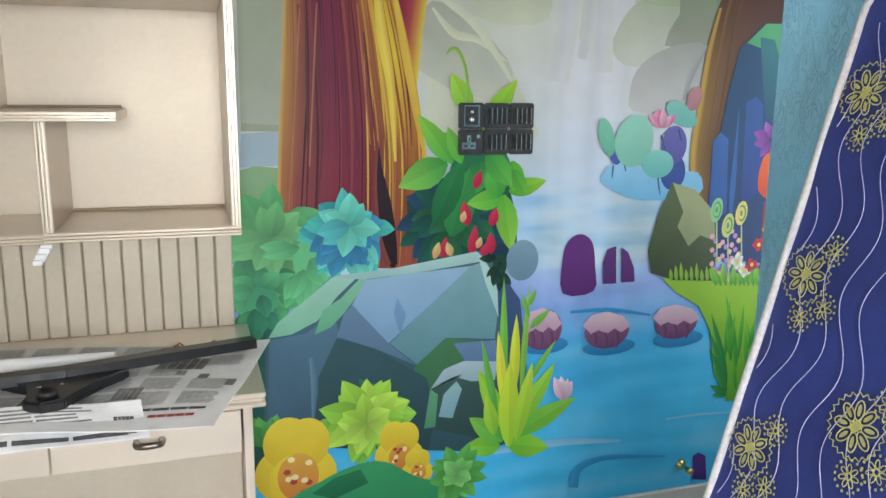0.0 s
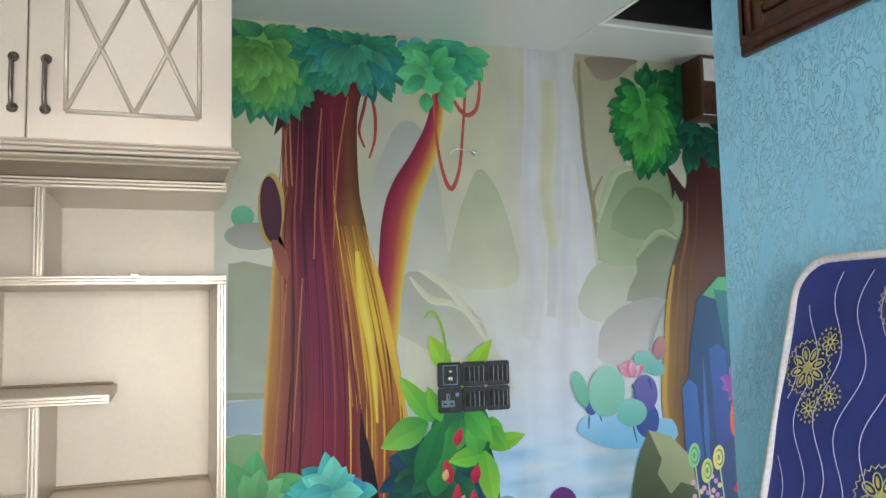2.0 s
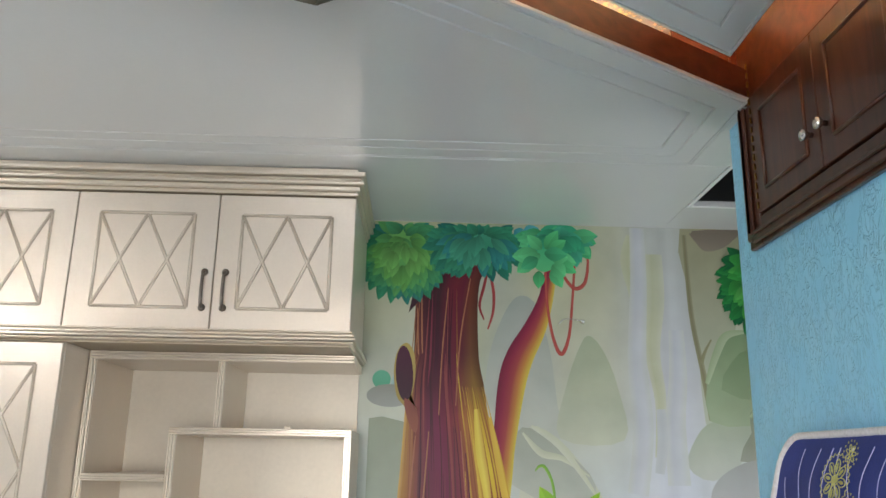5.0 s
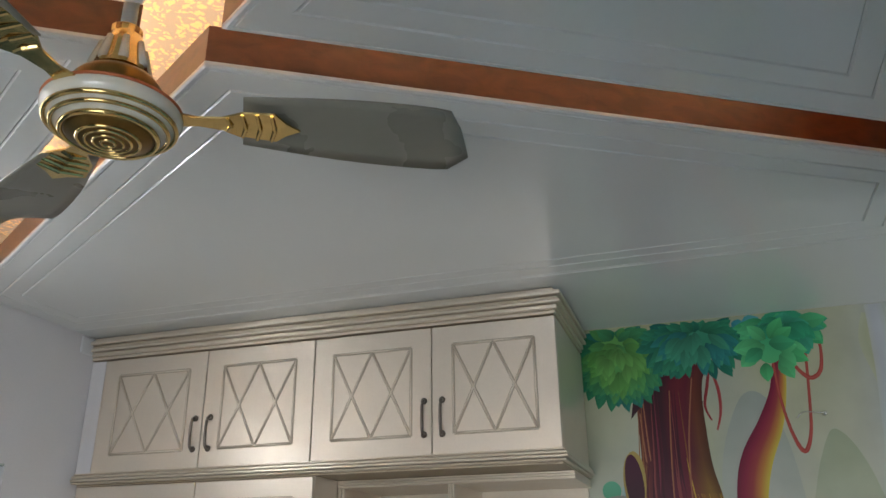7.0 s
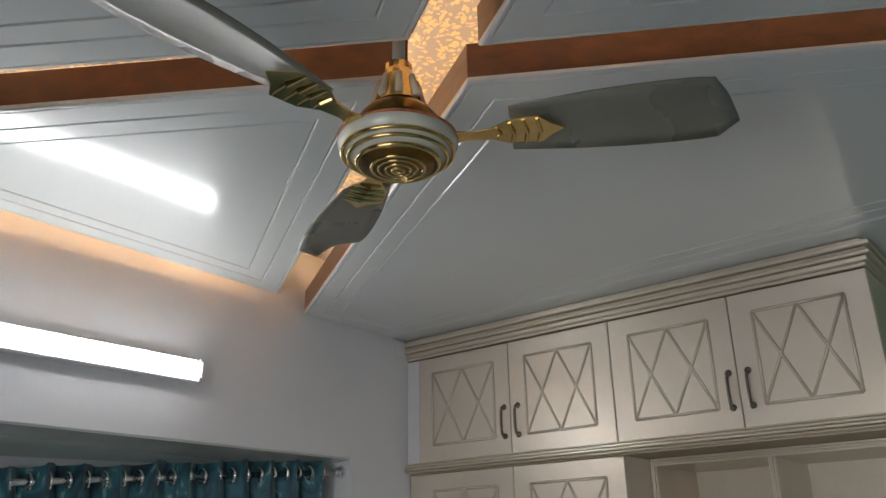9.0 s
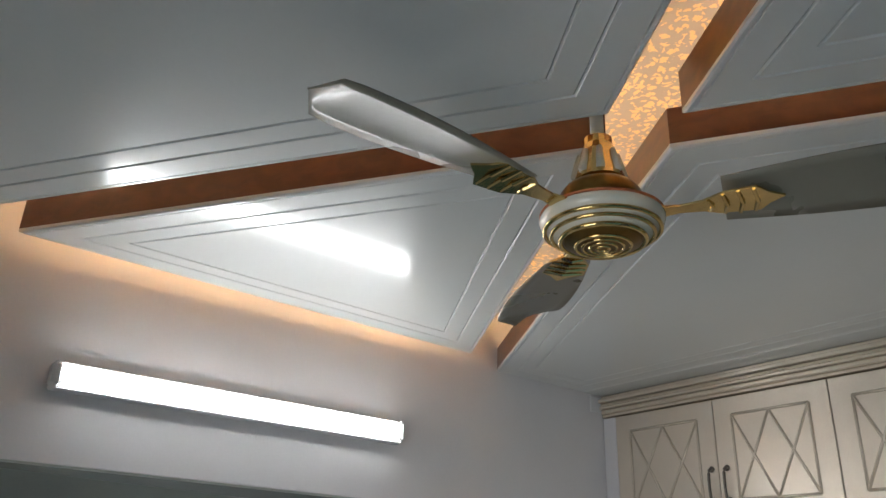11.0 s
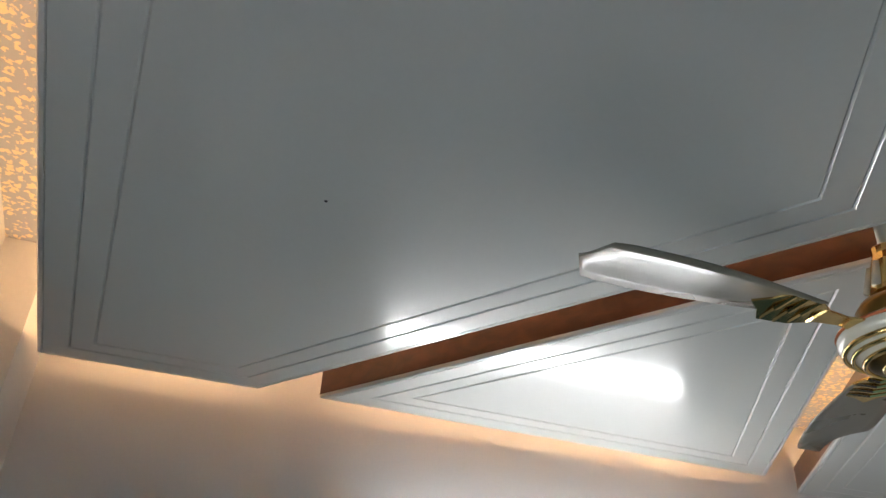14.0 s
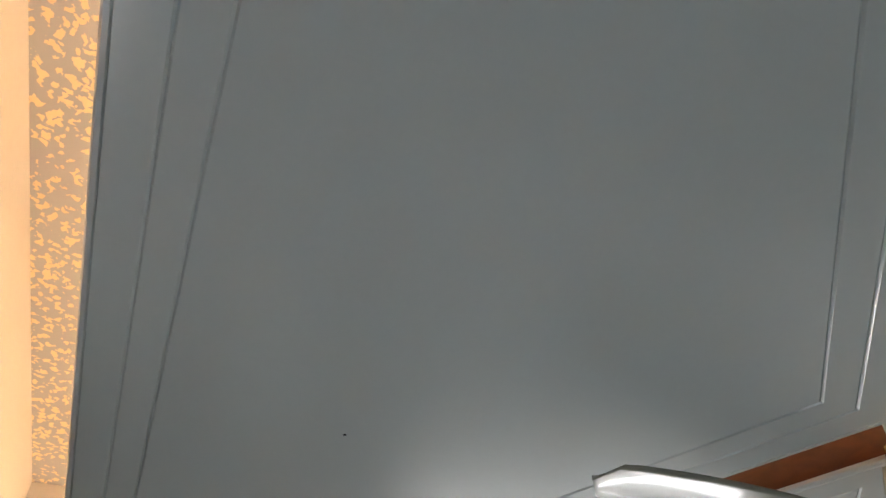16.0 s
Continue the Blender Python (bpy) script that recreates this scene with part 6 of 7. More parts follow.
p.leaf(1.101, 0.631, 81.3, 0.146, 0.0216, 0x2E8A3A, 0x66B83E)
p.leaf(1.435, 0.615, 119.1, 0.154, 0.0256, 0x2E8A3A, 0x66B83E)
p.leaf(1.147, 0.563, 99.4, 0.202, 0.0232, 0x2E8A3A, 0x66B83E)
p.leaf(1.154, 0.47, 100.1, 0.142, 0.0165, 0x2E8A3A, 0x66B83E)
p.leaf(1.3, 0.586, 86.0, 0.244, 0.0245, 0x2E8A3A, 0x66B83E)
p.leaf(1.369, 0.595, 96.3, 0.155, 0.0158, 0x2E8A3A, 0x66B83E)
p.leaf(1.189, 0.476, 85.9, 0.125, 0.0221, 0x2E8A3A, 0x66B83E)
p.leaf(1.135, 0.65, 107.0, 0.223, 0.0168, 0x2E8A3A, 0x66B83E)
p.leaf(1.241, 0.516, 106.0, 0.251, 0.0158, 0x2E8A3A, 0x66B83E)
p.leaf(1.285, 0.522, 91.2, 0.145, 0.0254, 0x2E8A3A, 0x66B83E)
p.leaf(1.233, 0.556, 76.5, 0.18, 0.0218, 0x2E8A3A, 0x66B83E)
p.leaf(1.241, 0.576, 85.7, 0.133, 0.0159, 0x2E8A3A, 0x66B83E)
p.leaf(1.153, 0.592, 88.7, 0.227, 0.018, 0x2E8A3A, 0x66B83E)
p.leaf(1.092, 0.602, 89.8, 0.238, 0.019, 0x2E8A3A, 0x66B83E)
p.leaf(1.46, 0.411, 82.3, 0.141, 0.0274, 0x2E8A3A, 0x66B83E)
p.leaf(1.198, 0.544, 98.3, 0.18, 0.0206, 0x2E8A3A, 0x66B83E)
p.leaf(1.257, 0.605, 71.8, 0.157, 0.0248, 0x2E8A3A, 0x66B83E)
p.leaf(1.122, 0.59, 102.9, 0.148, 0.0215, 0x2E8A3A, 0x66B83E)
p.leaf(1.322, 0.593, 94.6, 0.188, 0.0204, 0x2E8A3A, 0x66B83E)
p.leaf(1.42, 0.561, 87.1, 0.241, 0.0188, 0x2E8A3A, 0x66B83E)
p.leaf(1.115, 0.597, 88.7, 0.177, 0.0183, 0x2E8A3A, 0x66B83E)
p.leaf(1.454, 0.44, 109.1, 0.285, 0.0179, 0x2E8A3A, 0x66B83E)
p.leaf(1.422, 0.616, 71.3, 0.131, 0.0228, 0x2E8A3A, 0x66B83E)
p.leaf(1.335, 0.603, 104.6, 0.266, 0.0181, 0x2E8A3A, 0x66B83E)
p.leaf(1.196, 0.636, 76.3, 0.144, 0.0261, 0x2E8A3A, 0x66B83E)
p.leaf(1.114, 0.454, 172.8, 0.064, 0.0236, 0x2A8048, 0x3E9A48)
p.leaf(1.114, 0.463, 154.0, 0.087, 0.0236, 0x2A8048, 0x3E9A48)
p.leaf(1.113, 0.473, 126.4, 0.076, 0.0236, 0x2A8048, 0x3E9A48)
p.leaf(1.112, 0.482, 125.1, 0.111, 0.0236, 0x2A8048, 0x3E9A48)
p.leaf(1.111, 0.491, 114.0, 0.128, 0.0236, 0x2A8048, 0x3E9A48)
p.leaf(1.111, 0.501, 122.3, 0.174, 0.0236, 0x2A8048, 0x3E9A48)
p.leaf(1.11, 0.51, 107.6, 0.178, 0.0236, 0x2A8048, 0x3E9A48)
p.leaf(1.109, 0.519, 116.1, 0.225, 0.0236, 0x2A8048, 0x3E9A48)
p.leaf(1.108, 0.529, 108.4, 0.237, 0.0236, 0x2A8048, 0x3E9A48)
p.leaf(1.108, 0.538, 110.6, 0.27, 0.0236, 0x2A8048, 0x3E9A48)
p.shape([(0.743, 0.96), (0.726, 1.041), (0.755, 1.162), (0.806, 1.285), (0.904, 1.253), (1.001, 1.165), (1.019, 0.913), (0.84, 0.927)], 0x38482E, 0x5A6A46)
p.shape([(0.809, 1.285), (0.904, 1.257), (0.99, 1.174), (1.008, 1.064), (0.939, 1.089), (0.893, 1.05), (0.84, 1.126), (0.861, 1.177)], 0x8E9870, 0xA8AE82)
p.leaf(0.831, 0.924, 99.7, 0.048, 0.0158, 0x7FB03C, 0x98C446)
p.leaf(0.853, 0.922, 98.5, 0.061, 0.0158, 0x7FB03C, 0x98C446)
p.leaf(0.875, 0.92, 97.8, 0.074, 0.0158, 0x7FB03C, 0x98C446)
p.leaf(0.897, 0.919, 99.7, 0.048, 0.0158, 0x7FB03C, 0x98C446)
p.leaf(0.919, 0.917, 98.5, 0.061, 0.0158, 0x7FB03C, 0x98C446)
p.leaf(0.942, 0.915, 97.8, 0.074, 0.0158, 0x7FB03C, 0x98C446)
p.leaf(0.964, 0.913, 99.5, 0.049, 0.0158, 0x7FB03C, 0x98C446)
p.leaf(0.987, 0.911, 99.3, 0.062, 0.0158, 0x7FB03C, 0x98C446)
p.leaf(1.01, 0.909, 98.5, 0.075, 0.0158, 0x7FB03C, 0x98C446)
p.done()
p = Paint("lupin_spike", "")
p.shape(oval(0.992, 1.082, 0.0098, 0.0098, 0), 0xE0A8C0, 0xE0A8C0, axis=(0, 1))
p.shape(oval(1.008, 1.064, 0.0098, 0.0098, 0), 0xB88ACC, 0xB88ACC, axis=(0, 1))
p.shape(oval(1.025, 1.046, 0.0098, 0.0098, 0), 0xE8C890, 0xE8C890, axis=(0, 1))
p.shape(oval(0.996, 1.031, 0.0098, 0.0098, 0), 0xE0A8C0, 0xE0A8C0, axis=(0, 1))
p.shape(oval(1.012, 1.013, 0.0098, 0.0098, 0), 0xB88ACC, 0xB88ACC, axis=(0, 1))
p.shape(oval(1.028, 0.994, 0.0098, 0.0098, 0), 0xE8C890, 0xE8C890, axis=(0, 1))
p.shape(oval(0.999, 0.979, 0.0098, 0.0098, 0), 0xE0A8C0, 0xE0A8C0, axis=(0, 1))
p.shape(oval(1.016, 0.961, 0.0098, 0.0098, 0), 0xB88ACC, 0xB88ACC, axis=(0, 1))
p.shape(oval(1.032, 0.942, 0.0098, 0.0098, 0), 0xE8C890, 0xE8C890, axis=(0, 1))
p.done()
p = Paint("lupin_spike", "")
p.shape(oval(1.039, 1.058, 0.0098, 0.0098, 0), 0xE0A8C0, 0xE0A8C0, axis=(0, 1))
p.shape(oval(1.055, 1.04, 0.0098, 0.0098, 0), 0xB88ACC, 0xB88ACC, axis=(0, 1))
p.shape(oval(1.072, 1.021, 0.0098, 0.0098, 0), 0xE8C890, 0xE8C890, axis=(0, 1))
p.shape(oval(1.043, 1.006, 0.0098, 0.0098, 0), 0xE0A8C0, 0xE0A8C0, axis=(0, 1))
p.shape(oval(1.059, 0.988, 0.0098, 0.0098, 0), 0xB88ACC, 0xB88ACC, axis=(0, 1))
p.shape(oval(1.076, 0.969, 0.0098, 0.0098, 0), 0xE8C890, 0xE8C890, axis=(0, 1))
p.shape(oval(1.047, 0.954, 0.0098, 0.0098, 0), 0xE0A8C0, 0xE0A8C0, axis=(0, 1))
p.shape(oval(1.063, 0.935, 0.0098, 0.0098, 0), 0xB88ACC, 0xB88ACC, axis=(0, 1))
p.shape(oval(1.08, 0.917, 0.0098, 0.0098, 0), 0xE8C890, 0xE8C890, axis=(0, 1))
p.done()
p = Paint("lupin_spike", "")
p.shape(oval(1.076, 1.098, 0.0098, 0.0098, 0), 0xE0A8C0, 0xE0A8C0, axis=(0, 1))
p.shape(oval(1.092, 1.08, 0.0098, 0.0098, 0), 0xB88ACC, 0xB88ACC, axis=(0, 1))
p.shape(oval(1.109, 1.062, 0.0098, 0.0098, 0), 0xE8C890, 0xE8C890, axis=(0, 1))
p.shape(oval(1.08, 1.046, 0.0098, 0.0098, 0), 0xE0A8C0, 0xE0A8C0, axis=(0, 1))
p.shape(oval(1.097, 1.028, 0.0098, 0.0098, 0), 0xB88ACC, 0xB88ACC, axis=(0, 1))
p.shape(oval(1.114, 1.01, 0.0098, 0.0098, 0), 0xE8C890, 0xE8C890, axis=(0, 1))
p.shape(oval(1.084, 0.995, 0.0098, 0.0098, 0), 0xE0A8C0, 0xE0A8C0, axis=(0, 1))
p.shape(oval(1.101, 0.976, 0.0098, 0.0098, 0), 0xB88ACC, 0xB88ACC, axis=(0, 1))
p.shape(oval(1.118, 0.957, 0.0098, 0.0098, 0), 0xE8C890, 0xE8C890, axis=(0, 1))
p.done()
p = Paint("spiral_flower", "")
p.ribbon([(1.004, 1.159), (1.012, 1.074), (1.022, 0.977)], [0.0059, 0.0059, 0.0059], [0xBFD0B0, 0xA0B898])
p.shape(oval(1.002, 1.18, 0.0256, 0.0453, -8), 0x8CCB8E, 0x8CCB8E, axis=(0, 1))
p.shape(oval(1.004, 1.18, 0.0177, 0.0315, 0), 0x5E9C6A, 0x5E9C6A, axis=(0, 1))
p.shape(oval(1.002, 1.18, 0.0138, 0.0236, 0), 0x8CCB8E, 0x8CCB8E, axis=(0, 1))
p.shape(oval(1.002, 1.18, 0.0059, 0.0118, 0), 0x5E9C6A, 0x5E9C6A, axis=(0, 1))
p.done()
p = Paint("spiral_flower", "")
p.ribbon([(1.058, 1.099), (1.067, 1.013), (1.078, 0.915)], [0.0059, 0.0059, 0.0059], [0xBFD0B0, 0xA0B898])
p.shape(oval(1.056, 1.12, 0.0256, 0.0453, -8), 0xC8D27A, 0xC8D27A, axis=(0, 1))
p.shape(oval(1.059, 1.12, 0.0177, 0.0315, 0), 0x5E9C6A, 0x5E9C6A, axis=(0, 1))
p.shape(oval(1.056, 1.12, 0.0138, 0.0236, 0), 0xC8D27A, 0xC8D27A, axis=(0, 1))
p.shape(oval(1.056, 1.12, 0.0059, 0.0118, 0), 0x5E9C6A, 0x5E9C6A, axis=(0, 1))
p.done()
p = Paint("spiral_flower", "")
p.ribbon([(1.113, 1.143), (1.122, 1.057), (1.133, 0.958)], [0.0059, 0.0059, 0.0059], [0xBFD0B0, 0xA0B898])
p.shape(oval(1.111, 1.164, 0.0256, 0.0453, -8), 0xE6D27A, 0xE6D27A, axis=(0, 1))
p.shape(oval(1.114, 1.164, 0.0177, 0.0315, 0), 0x5E9C6A, 0x5E9C6A, axis=(0, 1))
p.shape(oval(1.111, 1.164, 0.0138, 0.0236, 0), 0xE6D27A, 0xE6D27A, axis=(0, 1))
p.shape(oval(1.111, 1.164, 0.0059, 0.0118, 0), 0x5E9C6A, 0x5E9C6A, axis=(0, 1))
p.done()
p = Paint("leafy_fringe", "")
p.leaf(1.028, 0.895, 119.2, 0.078, 0.0236, 0x4E9E38, 0x8CCB4A)
p.leaf(1.049, 0.893, 123.3, 0.087, 0.0236, 0x4E9E38, 0x8CCB4A)
p.leaf(1.069, 0.891, 105.5, 0.093, 0.0236, 0x4E9E38, 0x8CCB4A)
p.leaf(1.09, 0.89, 83.2, 0.085, 0.0236, 0x4E9E38, 0x8CCB4A)
p.leaf(1.111, 0.888, 102.4, 0.07, 0.0236, 0x4E9E38, 0x8CCB4A)
p.leaf(1.132, 0.886, 91.3, 0.086, 0.0236, 0x4E9E38, 0x8CCB4A)
p.leaf(1.152, 0.885, 106.2, 0.111, 0.0236, 0x4E9E38, 0x8CCB4A)
p.leaf(1.173, 0.883, 113.1, 0.112, 0.0236, 0x4E9E38, 0x8CCB4A)
p.leaf(1.195, 0.881, 107.6, 0.109, 0.0236, 0x4E9E38, 0x8CCB4A)
p.leaf(1.216, 0.879, 110.0, 0.079, 0.0236, 0x4E9E38, 0x8CCB4A)
p.leaf(1.237, 0.878, 118.4, 0.099, 0.0236, 0x4E9E38, 0x8CCB4A)
p.leaf(1.258, 0.876, 100.1, 0.074, 0.0236, 0x4E9E38, 0x8CCB4A)
p.leaf(1.28, 0.874, 116.6, 0.107, 0.0236, 0x4E9E38, 0x8CCB4A)
p.leaf(1.302, 0.872, 80.5, 0.085, 0.0236, 0x4E9E38, 0x8CCB4A)
p.done()
p = Paint("small_blossom", "")
burst(p, 1.201, 1.041, 5, 0.002, 0.0295, 0.0256, (0xC82A4A, 0xC82A4A,), 1337, 0, 360, 1.0)
p.shape(oval(1.201, 1.041, 0.0079, 0.0079, 0), 0xE8C84A, 0xE8C84A, axis=(0, 1))
p.done()
p = Paint("small_blossom", "")
burst(p, 1.243, 0.957, 5, 0.002, 0.0295, 0.0256, (0xB82848, 0xB82848,), 1350, 0, 360, 1.0)
p.shape(oval(1.243, 0.957, 0.0079, 0.0079, 0), 0xE8C84A, 0xE8C84A, axis=(0, 1))
p.done()
p = Paint("small_blossom", "")
burst(p, 1.145, 0.947, 5, 0.002, 0.0295, 0.0256, (0xF0ECE6, 0xF0ECE6,), 1312, 0, 360, 1.0)
p.shape(oval(1.145, 0.947, 0.0079, 0.0079, 0), 0xE8C84A, 0xE8C84A, axis=(0, 1))
p.done()
p = Paint("small_blossom", "")
burst(p, 1.111, 0.982, 5, 0.002, 0.0295, 0.0256, (0xF4F0EA, 0xF4F0EA,), 1300, 0, 360, 1.0)
p.shape(oval(1.111, 0.982, 0.0079, 0.0079, 0), 0xE8C84A, 0xE8C84A, axis=(0, 1))
p.done()
p = Paint("small_blossom", "")
burst(p, 1.177, 0.966, 5, 0.002, 0.0295, 0.0256, (0xC03050, 0xC03050,), 1325, 0, 360, 1.0)
p.shape(oval(1.177, 0.966, 0.0079, 0.0079, 0), 0xE8C84A, 0xE8C84A, axis=(0, 1))
p.done()
p = Paint("small_blossom", "")
burst(p, 1.235, 1.104, 5, 0.002, 0.0295, 0.0256, (0xD8C43A, 0xD8C43A,), 1352, 0, 360, 1.0)
p.shape(oval(1.235, 1.104, 0.0079, 0.0079, 0), 0xE8C84A, 0xE8C84A, axis=(0, 1))
p.done()
p = Paint("small_blossom", "")
burst(p, 1.297, 1.002, 5, 0.002, 0.0295, 0.0256, (0xC83050, 0xC83050,), 1372, 0, 360, 1.0)
p.shape(oval(1.297, 1.002, 0.0079, 0.0079, 0), 0xE8C84A, 0xE8C84A, axis=(0, 1))
p.done()
p = Paint("green_bush", "green leafy bush")
p.shape([(-0.699, 0.964), (-0.624, 0.921), (-0.544, 0.766), (-0.481, 0.529), (-0.489, 0.313), (-0.731, 0.356)], 0x245048, 0x2E6A62)
p.shape(oval(-0.601, 1.114, 0.1143, 0.1221, 0), 0x4E9E66, 0x66B474, axis=(0, 1))
p.shape(oval(-0.622, 0.957, 0.0867, 0.0867, 0), 0x46946A, 0x4E9E66, axis=(0, 1))
crown(p, -0.607, 1.097, 0.1379, 0.13, 46, 0.1221, 0.0788, (0x4E9E66, 0x5CB070, 0x6CBC7C, 0x46946A,), 61)
burst(p, -0.596, 1.149, 11, 0.002, 0.1261, 0.0709, (0x66B474, 0x76C080,), 62, 0, 360, 1.0)
crown(p, -0.636, 0.949, 0.0788, 0.0906, 20, 0.0788, 0.0552, (0x4AA070, 0x5AB47E, 0x3A8E6E,), 63)
crown(p, -0.488, 1.071, 0.0591, 0.0985, 16, 0.1064, 0.0591, (0x5AB878, 0x6CC88A,), 64)
p.done()
p = Paint("turquoise_bush", "turquoise leafy bush")
p.shape(oval(-0.349, 1.141, 0.0946, 0.0906, 0), 0x3E9CB8, 0x4A88C8, axis=(0, 1))
crown(p, -0.353, 1.142, 0.1024, 0.0906, 34, 0.0906, 0.0591, (0x35A0A8, 0x4CC0B8, 0x6CD4C4, 0x3E94BC, 0x3684B0,), 65)
burst(p, -0.352, 1.177, 9, 0.002, 0.0985, 0.063, (0x74DCC8, 0x62D0C0, 0x58C4C8,), 66, 0, 360, 1.0)
p.done()
p = Paint("broad_leaf_plant", "broad-leaved plant with red tips behind the switches")
p.shape([(-0.168, 1.248), (-0.092, 1.299), (0.043, 1.348), (0.183, 1.287), (0.217, 1.076), (0.166, 1.011), (-0.094, 1.059), (-0.141, 1.137)], 0x1F3A5A, 0x205040, smooth=2)
crown(p, -0.015, 1.167, 0.1379, 0.1182, 30, 0.1103, 0.0591, (0x1E4858, 0x234A66, 0x1F5A50, 0x2A6A4A,), 71)
p.shape(oval(0.083, 1.319, 0.1103, 0.1221, 0), 0x1F5A50, 0x2F7A50, axis=(0, 1))
p.leaf(0.082, 1.374, -99.9, 0.111, 0.0867, 0x2A7E48, 0x4CA84E)
p.leaf(0.142, 1.382, -95.8, 0.149, 0.0867, 0x3E9E4A, 0x66C050)
p.leaf(0.004, 1.404, 144.1, 0.094, 0.0788, 0x3E9E4A, 0x7CCB52)
p.leaf(0.192, 1.371, -79.0, 0.115, 0.067, 0x58B43A, 0x86CE4C)
p.leaf(-0.034, 1.369, -155.0, 0.178, 0.0985, 0x3E9E4A, 0x8ED05A)
p.leaf(-0.015, 1.368, 127.0, 0.193, 0.067, 0x4CB04A, 0x92D650)
p.leaf(0.043, 1.528, 118.6, 0.14, 0.067, 0x7CC848, 0xB4E04E)
p.leaf(0.082, 1.474, 53.1, 0.2, 0.067, 0x7CC63C, 0xA8DA46)
p.leaf(-0.016, 1.129, 74.9, 0.227, 0.1103, 0x2A7E48, 0x3E9C52)
p.leaf(-0.074, 1.17, 65.5, 0.236, 0.0867, 0x1F6A44, 0x2F8A4C)
p.leaf(0.183, 1.269, 15.0, 0.139, 0.0591, 0x58B43A, 0x9AD648)
p.leaf(0.163, 1.251, -172.9, 0.13, 0.067, 0x4CAE44, 0x86CE4C)
p.leaf(0.163, 1.26, -80.3, 0.196, 0.0788, 0x62BC40, 0x9AD650)
p.leaf(0.143, 1.252, 98.0, 0.122, 0.0788, 0x48A848, 0x66C050)
p.leaf(0.193, 1.343, -59.1, 0.101, 0.0512, 0x4CA844, 0x70C24A)
p.leaf(0.102, 1.401, -51.4, 0.146, 0.0788, 0x3E9E4A, 0x6CC652)
p.leaf(0.014, 1.367, 112.1, 0.127, 0.0512, 0x58B84A, 0x86CE52)
p.ribbon([(0.027, 1.546), (0.031, 1.617), (0.02, 1.677), (-0.003, 1.72), (-0.024, 1.723), (-0.04, 1.706)], [0.0098, 0.0098, 0.0098, 0.0118, 0.0098, 0.0039], [0x7CB04A, 0x9ACA5A])
p.leaf(0.063, 1.283, 72.4, 0.063, 0.0315, 0xB81E48, 0xD83A5A)
p.leaf(0.04, 1.163, 101.4, 0.081, 0.0394, 0xB81E48, 0xD83A5A)
p.leaf(0.124, 1.158, 76.0, 0.062, 0.0355, 0xB81E48, 0xD83A5A)
p.leaf(0.054, 1.058, 82.9, 0.105, 0.0355, 0xB81E48, 0xD83A5A)
p.leaf(0.124, 1.063, 93.1, 0.073, 0.0355, 0xB81E48, 0xD83A5A)
p.leaf(-0.045, 1.056, 82.0, 0.072, 0.0315, 0xB81E48, 0xD83A5A)
p.leaf(0.088, 1.046, 70.3, 0.059, 0.0315, 0xB81E48, 0xD83A5A)
p.leaf(-0.074, 1.058, 73.8, 0.057, 0.0276, 0xE89A6A, 0xC8D890)
p.leaf(-0.016, 1.063, 107.4, 0.05, 0.0276, 0xE89A6A, 0xC8D890)
p.leaf(0.02, 1.174, 77.8, 0.038, 0.0236, 0xE89A6A, 0xC8D890)
p.leaf(0.074, 1.085, 69.8, 0.04, 0.0236, 0xE89A6A, 0xC8D890)
p.done()
p = Paint("faceted_boulder", "large faceted blue-grey boulder")
p.shape([(-0.622, 0.803), (-0.592, 0.872), (-0.41, 1.019), (-0.208, 1.031), (0.074, 1.076), (0.145, 1.022), (0.234, 0.897), (0.267, 0.649), (0.228, 0.38), (0.109, 0.356), (-0.41, 0.439), (-0.637, 0.495)], 0x33545C, 0x4E7080)
p.shape([(-0.611, 0.825), (-0.497, 0.839), (-0.41, 0.9), (-0.387, 0.823), (-0.476, 0.663), (-0.483, 0.471), (-0.626, 0.493)], 0x3A5A6C, 0x587C94)
p.shape([(-0.614, 0.833), (-0.583, 0.881), (-0.41, 1.016), (-0.32, 1.021), (-0.394, 0.954), (-0.46, 0.877), (-0.541, 0.84)], 0x7FBFA0, 0xA6D6C4)
p.shape([(-0.47, 0.832), (-0.441, 0.912), (-0.386, 0.944), (-0.32, 1.008), (-0.293, 1.0), (-0.374, 0.896), (-0.416, 0.854)], 0x62B088, 0x8AC8A8)
p.shape([(-0.41, 1.019), (-0.208, 1.034), (0.074, 1.074), (0.108, 1.041), (-0.133, 1.014), (-0.311, 1.002)], 0x9CC6C4, 0xB4D8D4)
p.shape([(-0.302, 1.001), (-0.133, 1.014), (0.054, 1.026), (-0.124, 0.872), (-0.228, 0.783), (-0.348, 0.922)], 0x7FA6CC, 0x9ABEDA)
p.shape([(-0.2, 0.936), (-0.169, 0.876), (-0.189, 0.811), (-0.211, 0.88)], 0x6E98BC, 0x7AA4C8)
p.shape([(-0.374, 0.896), (-0.348, 0.922), (-0.228, 0.783), (-0.132, 0.697), (-0.274, 0.769), (-0.398, 0.82)], 0x5A7694, 0x6E8CAA)
p.shape([(0.054, 1.026), (0.108, 1.041), (0.155, 0.874), (0.144, 0.765), (-0.032, 0.785), (-0.132, 0.701), (-0.224, 0.782), (-0.124, 0.872)], 0x5E8E9A, 0x86B2BC)
p.shape([(0.074, 1.07), (0.129, 1.004), (0.178, 0.842), (0.155, 0.844), (0.105, 0.967)], 0xA8D2CE, 0xBCE0DA)
p.shape([(-0.132, 0.701), (-0.032, 0.785), (0.131, 0.755), (0.12, 0.585), (-0.037, 0.504), (-0.176, 0.624)], 0x356848, 0x4A8058)
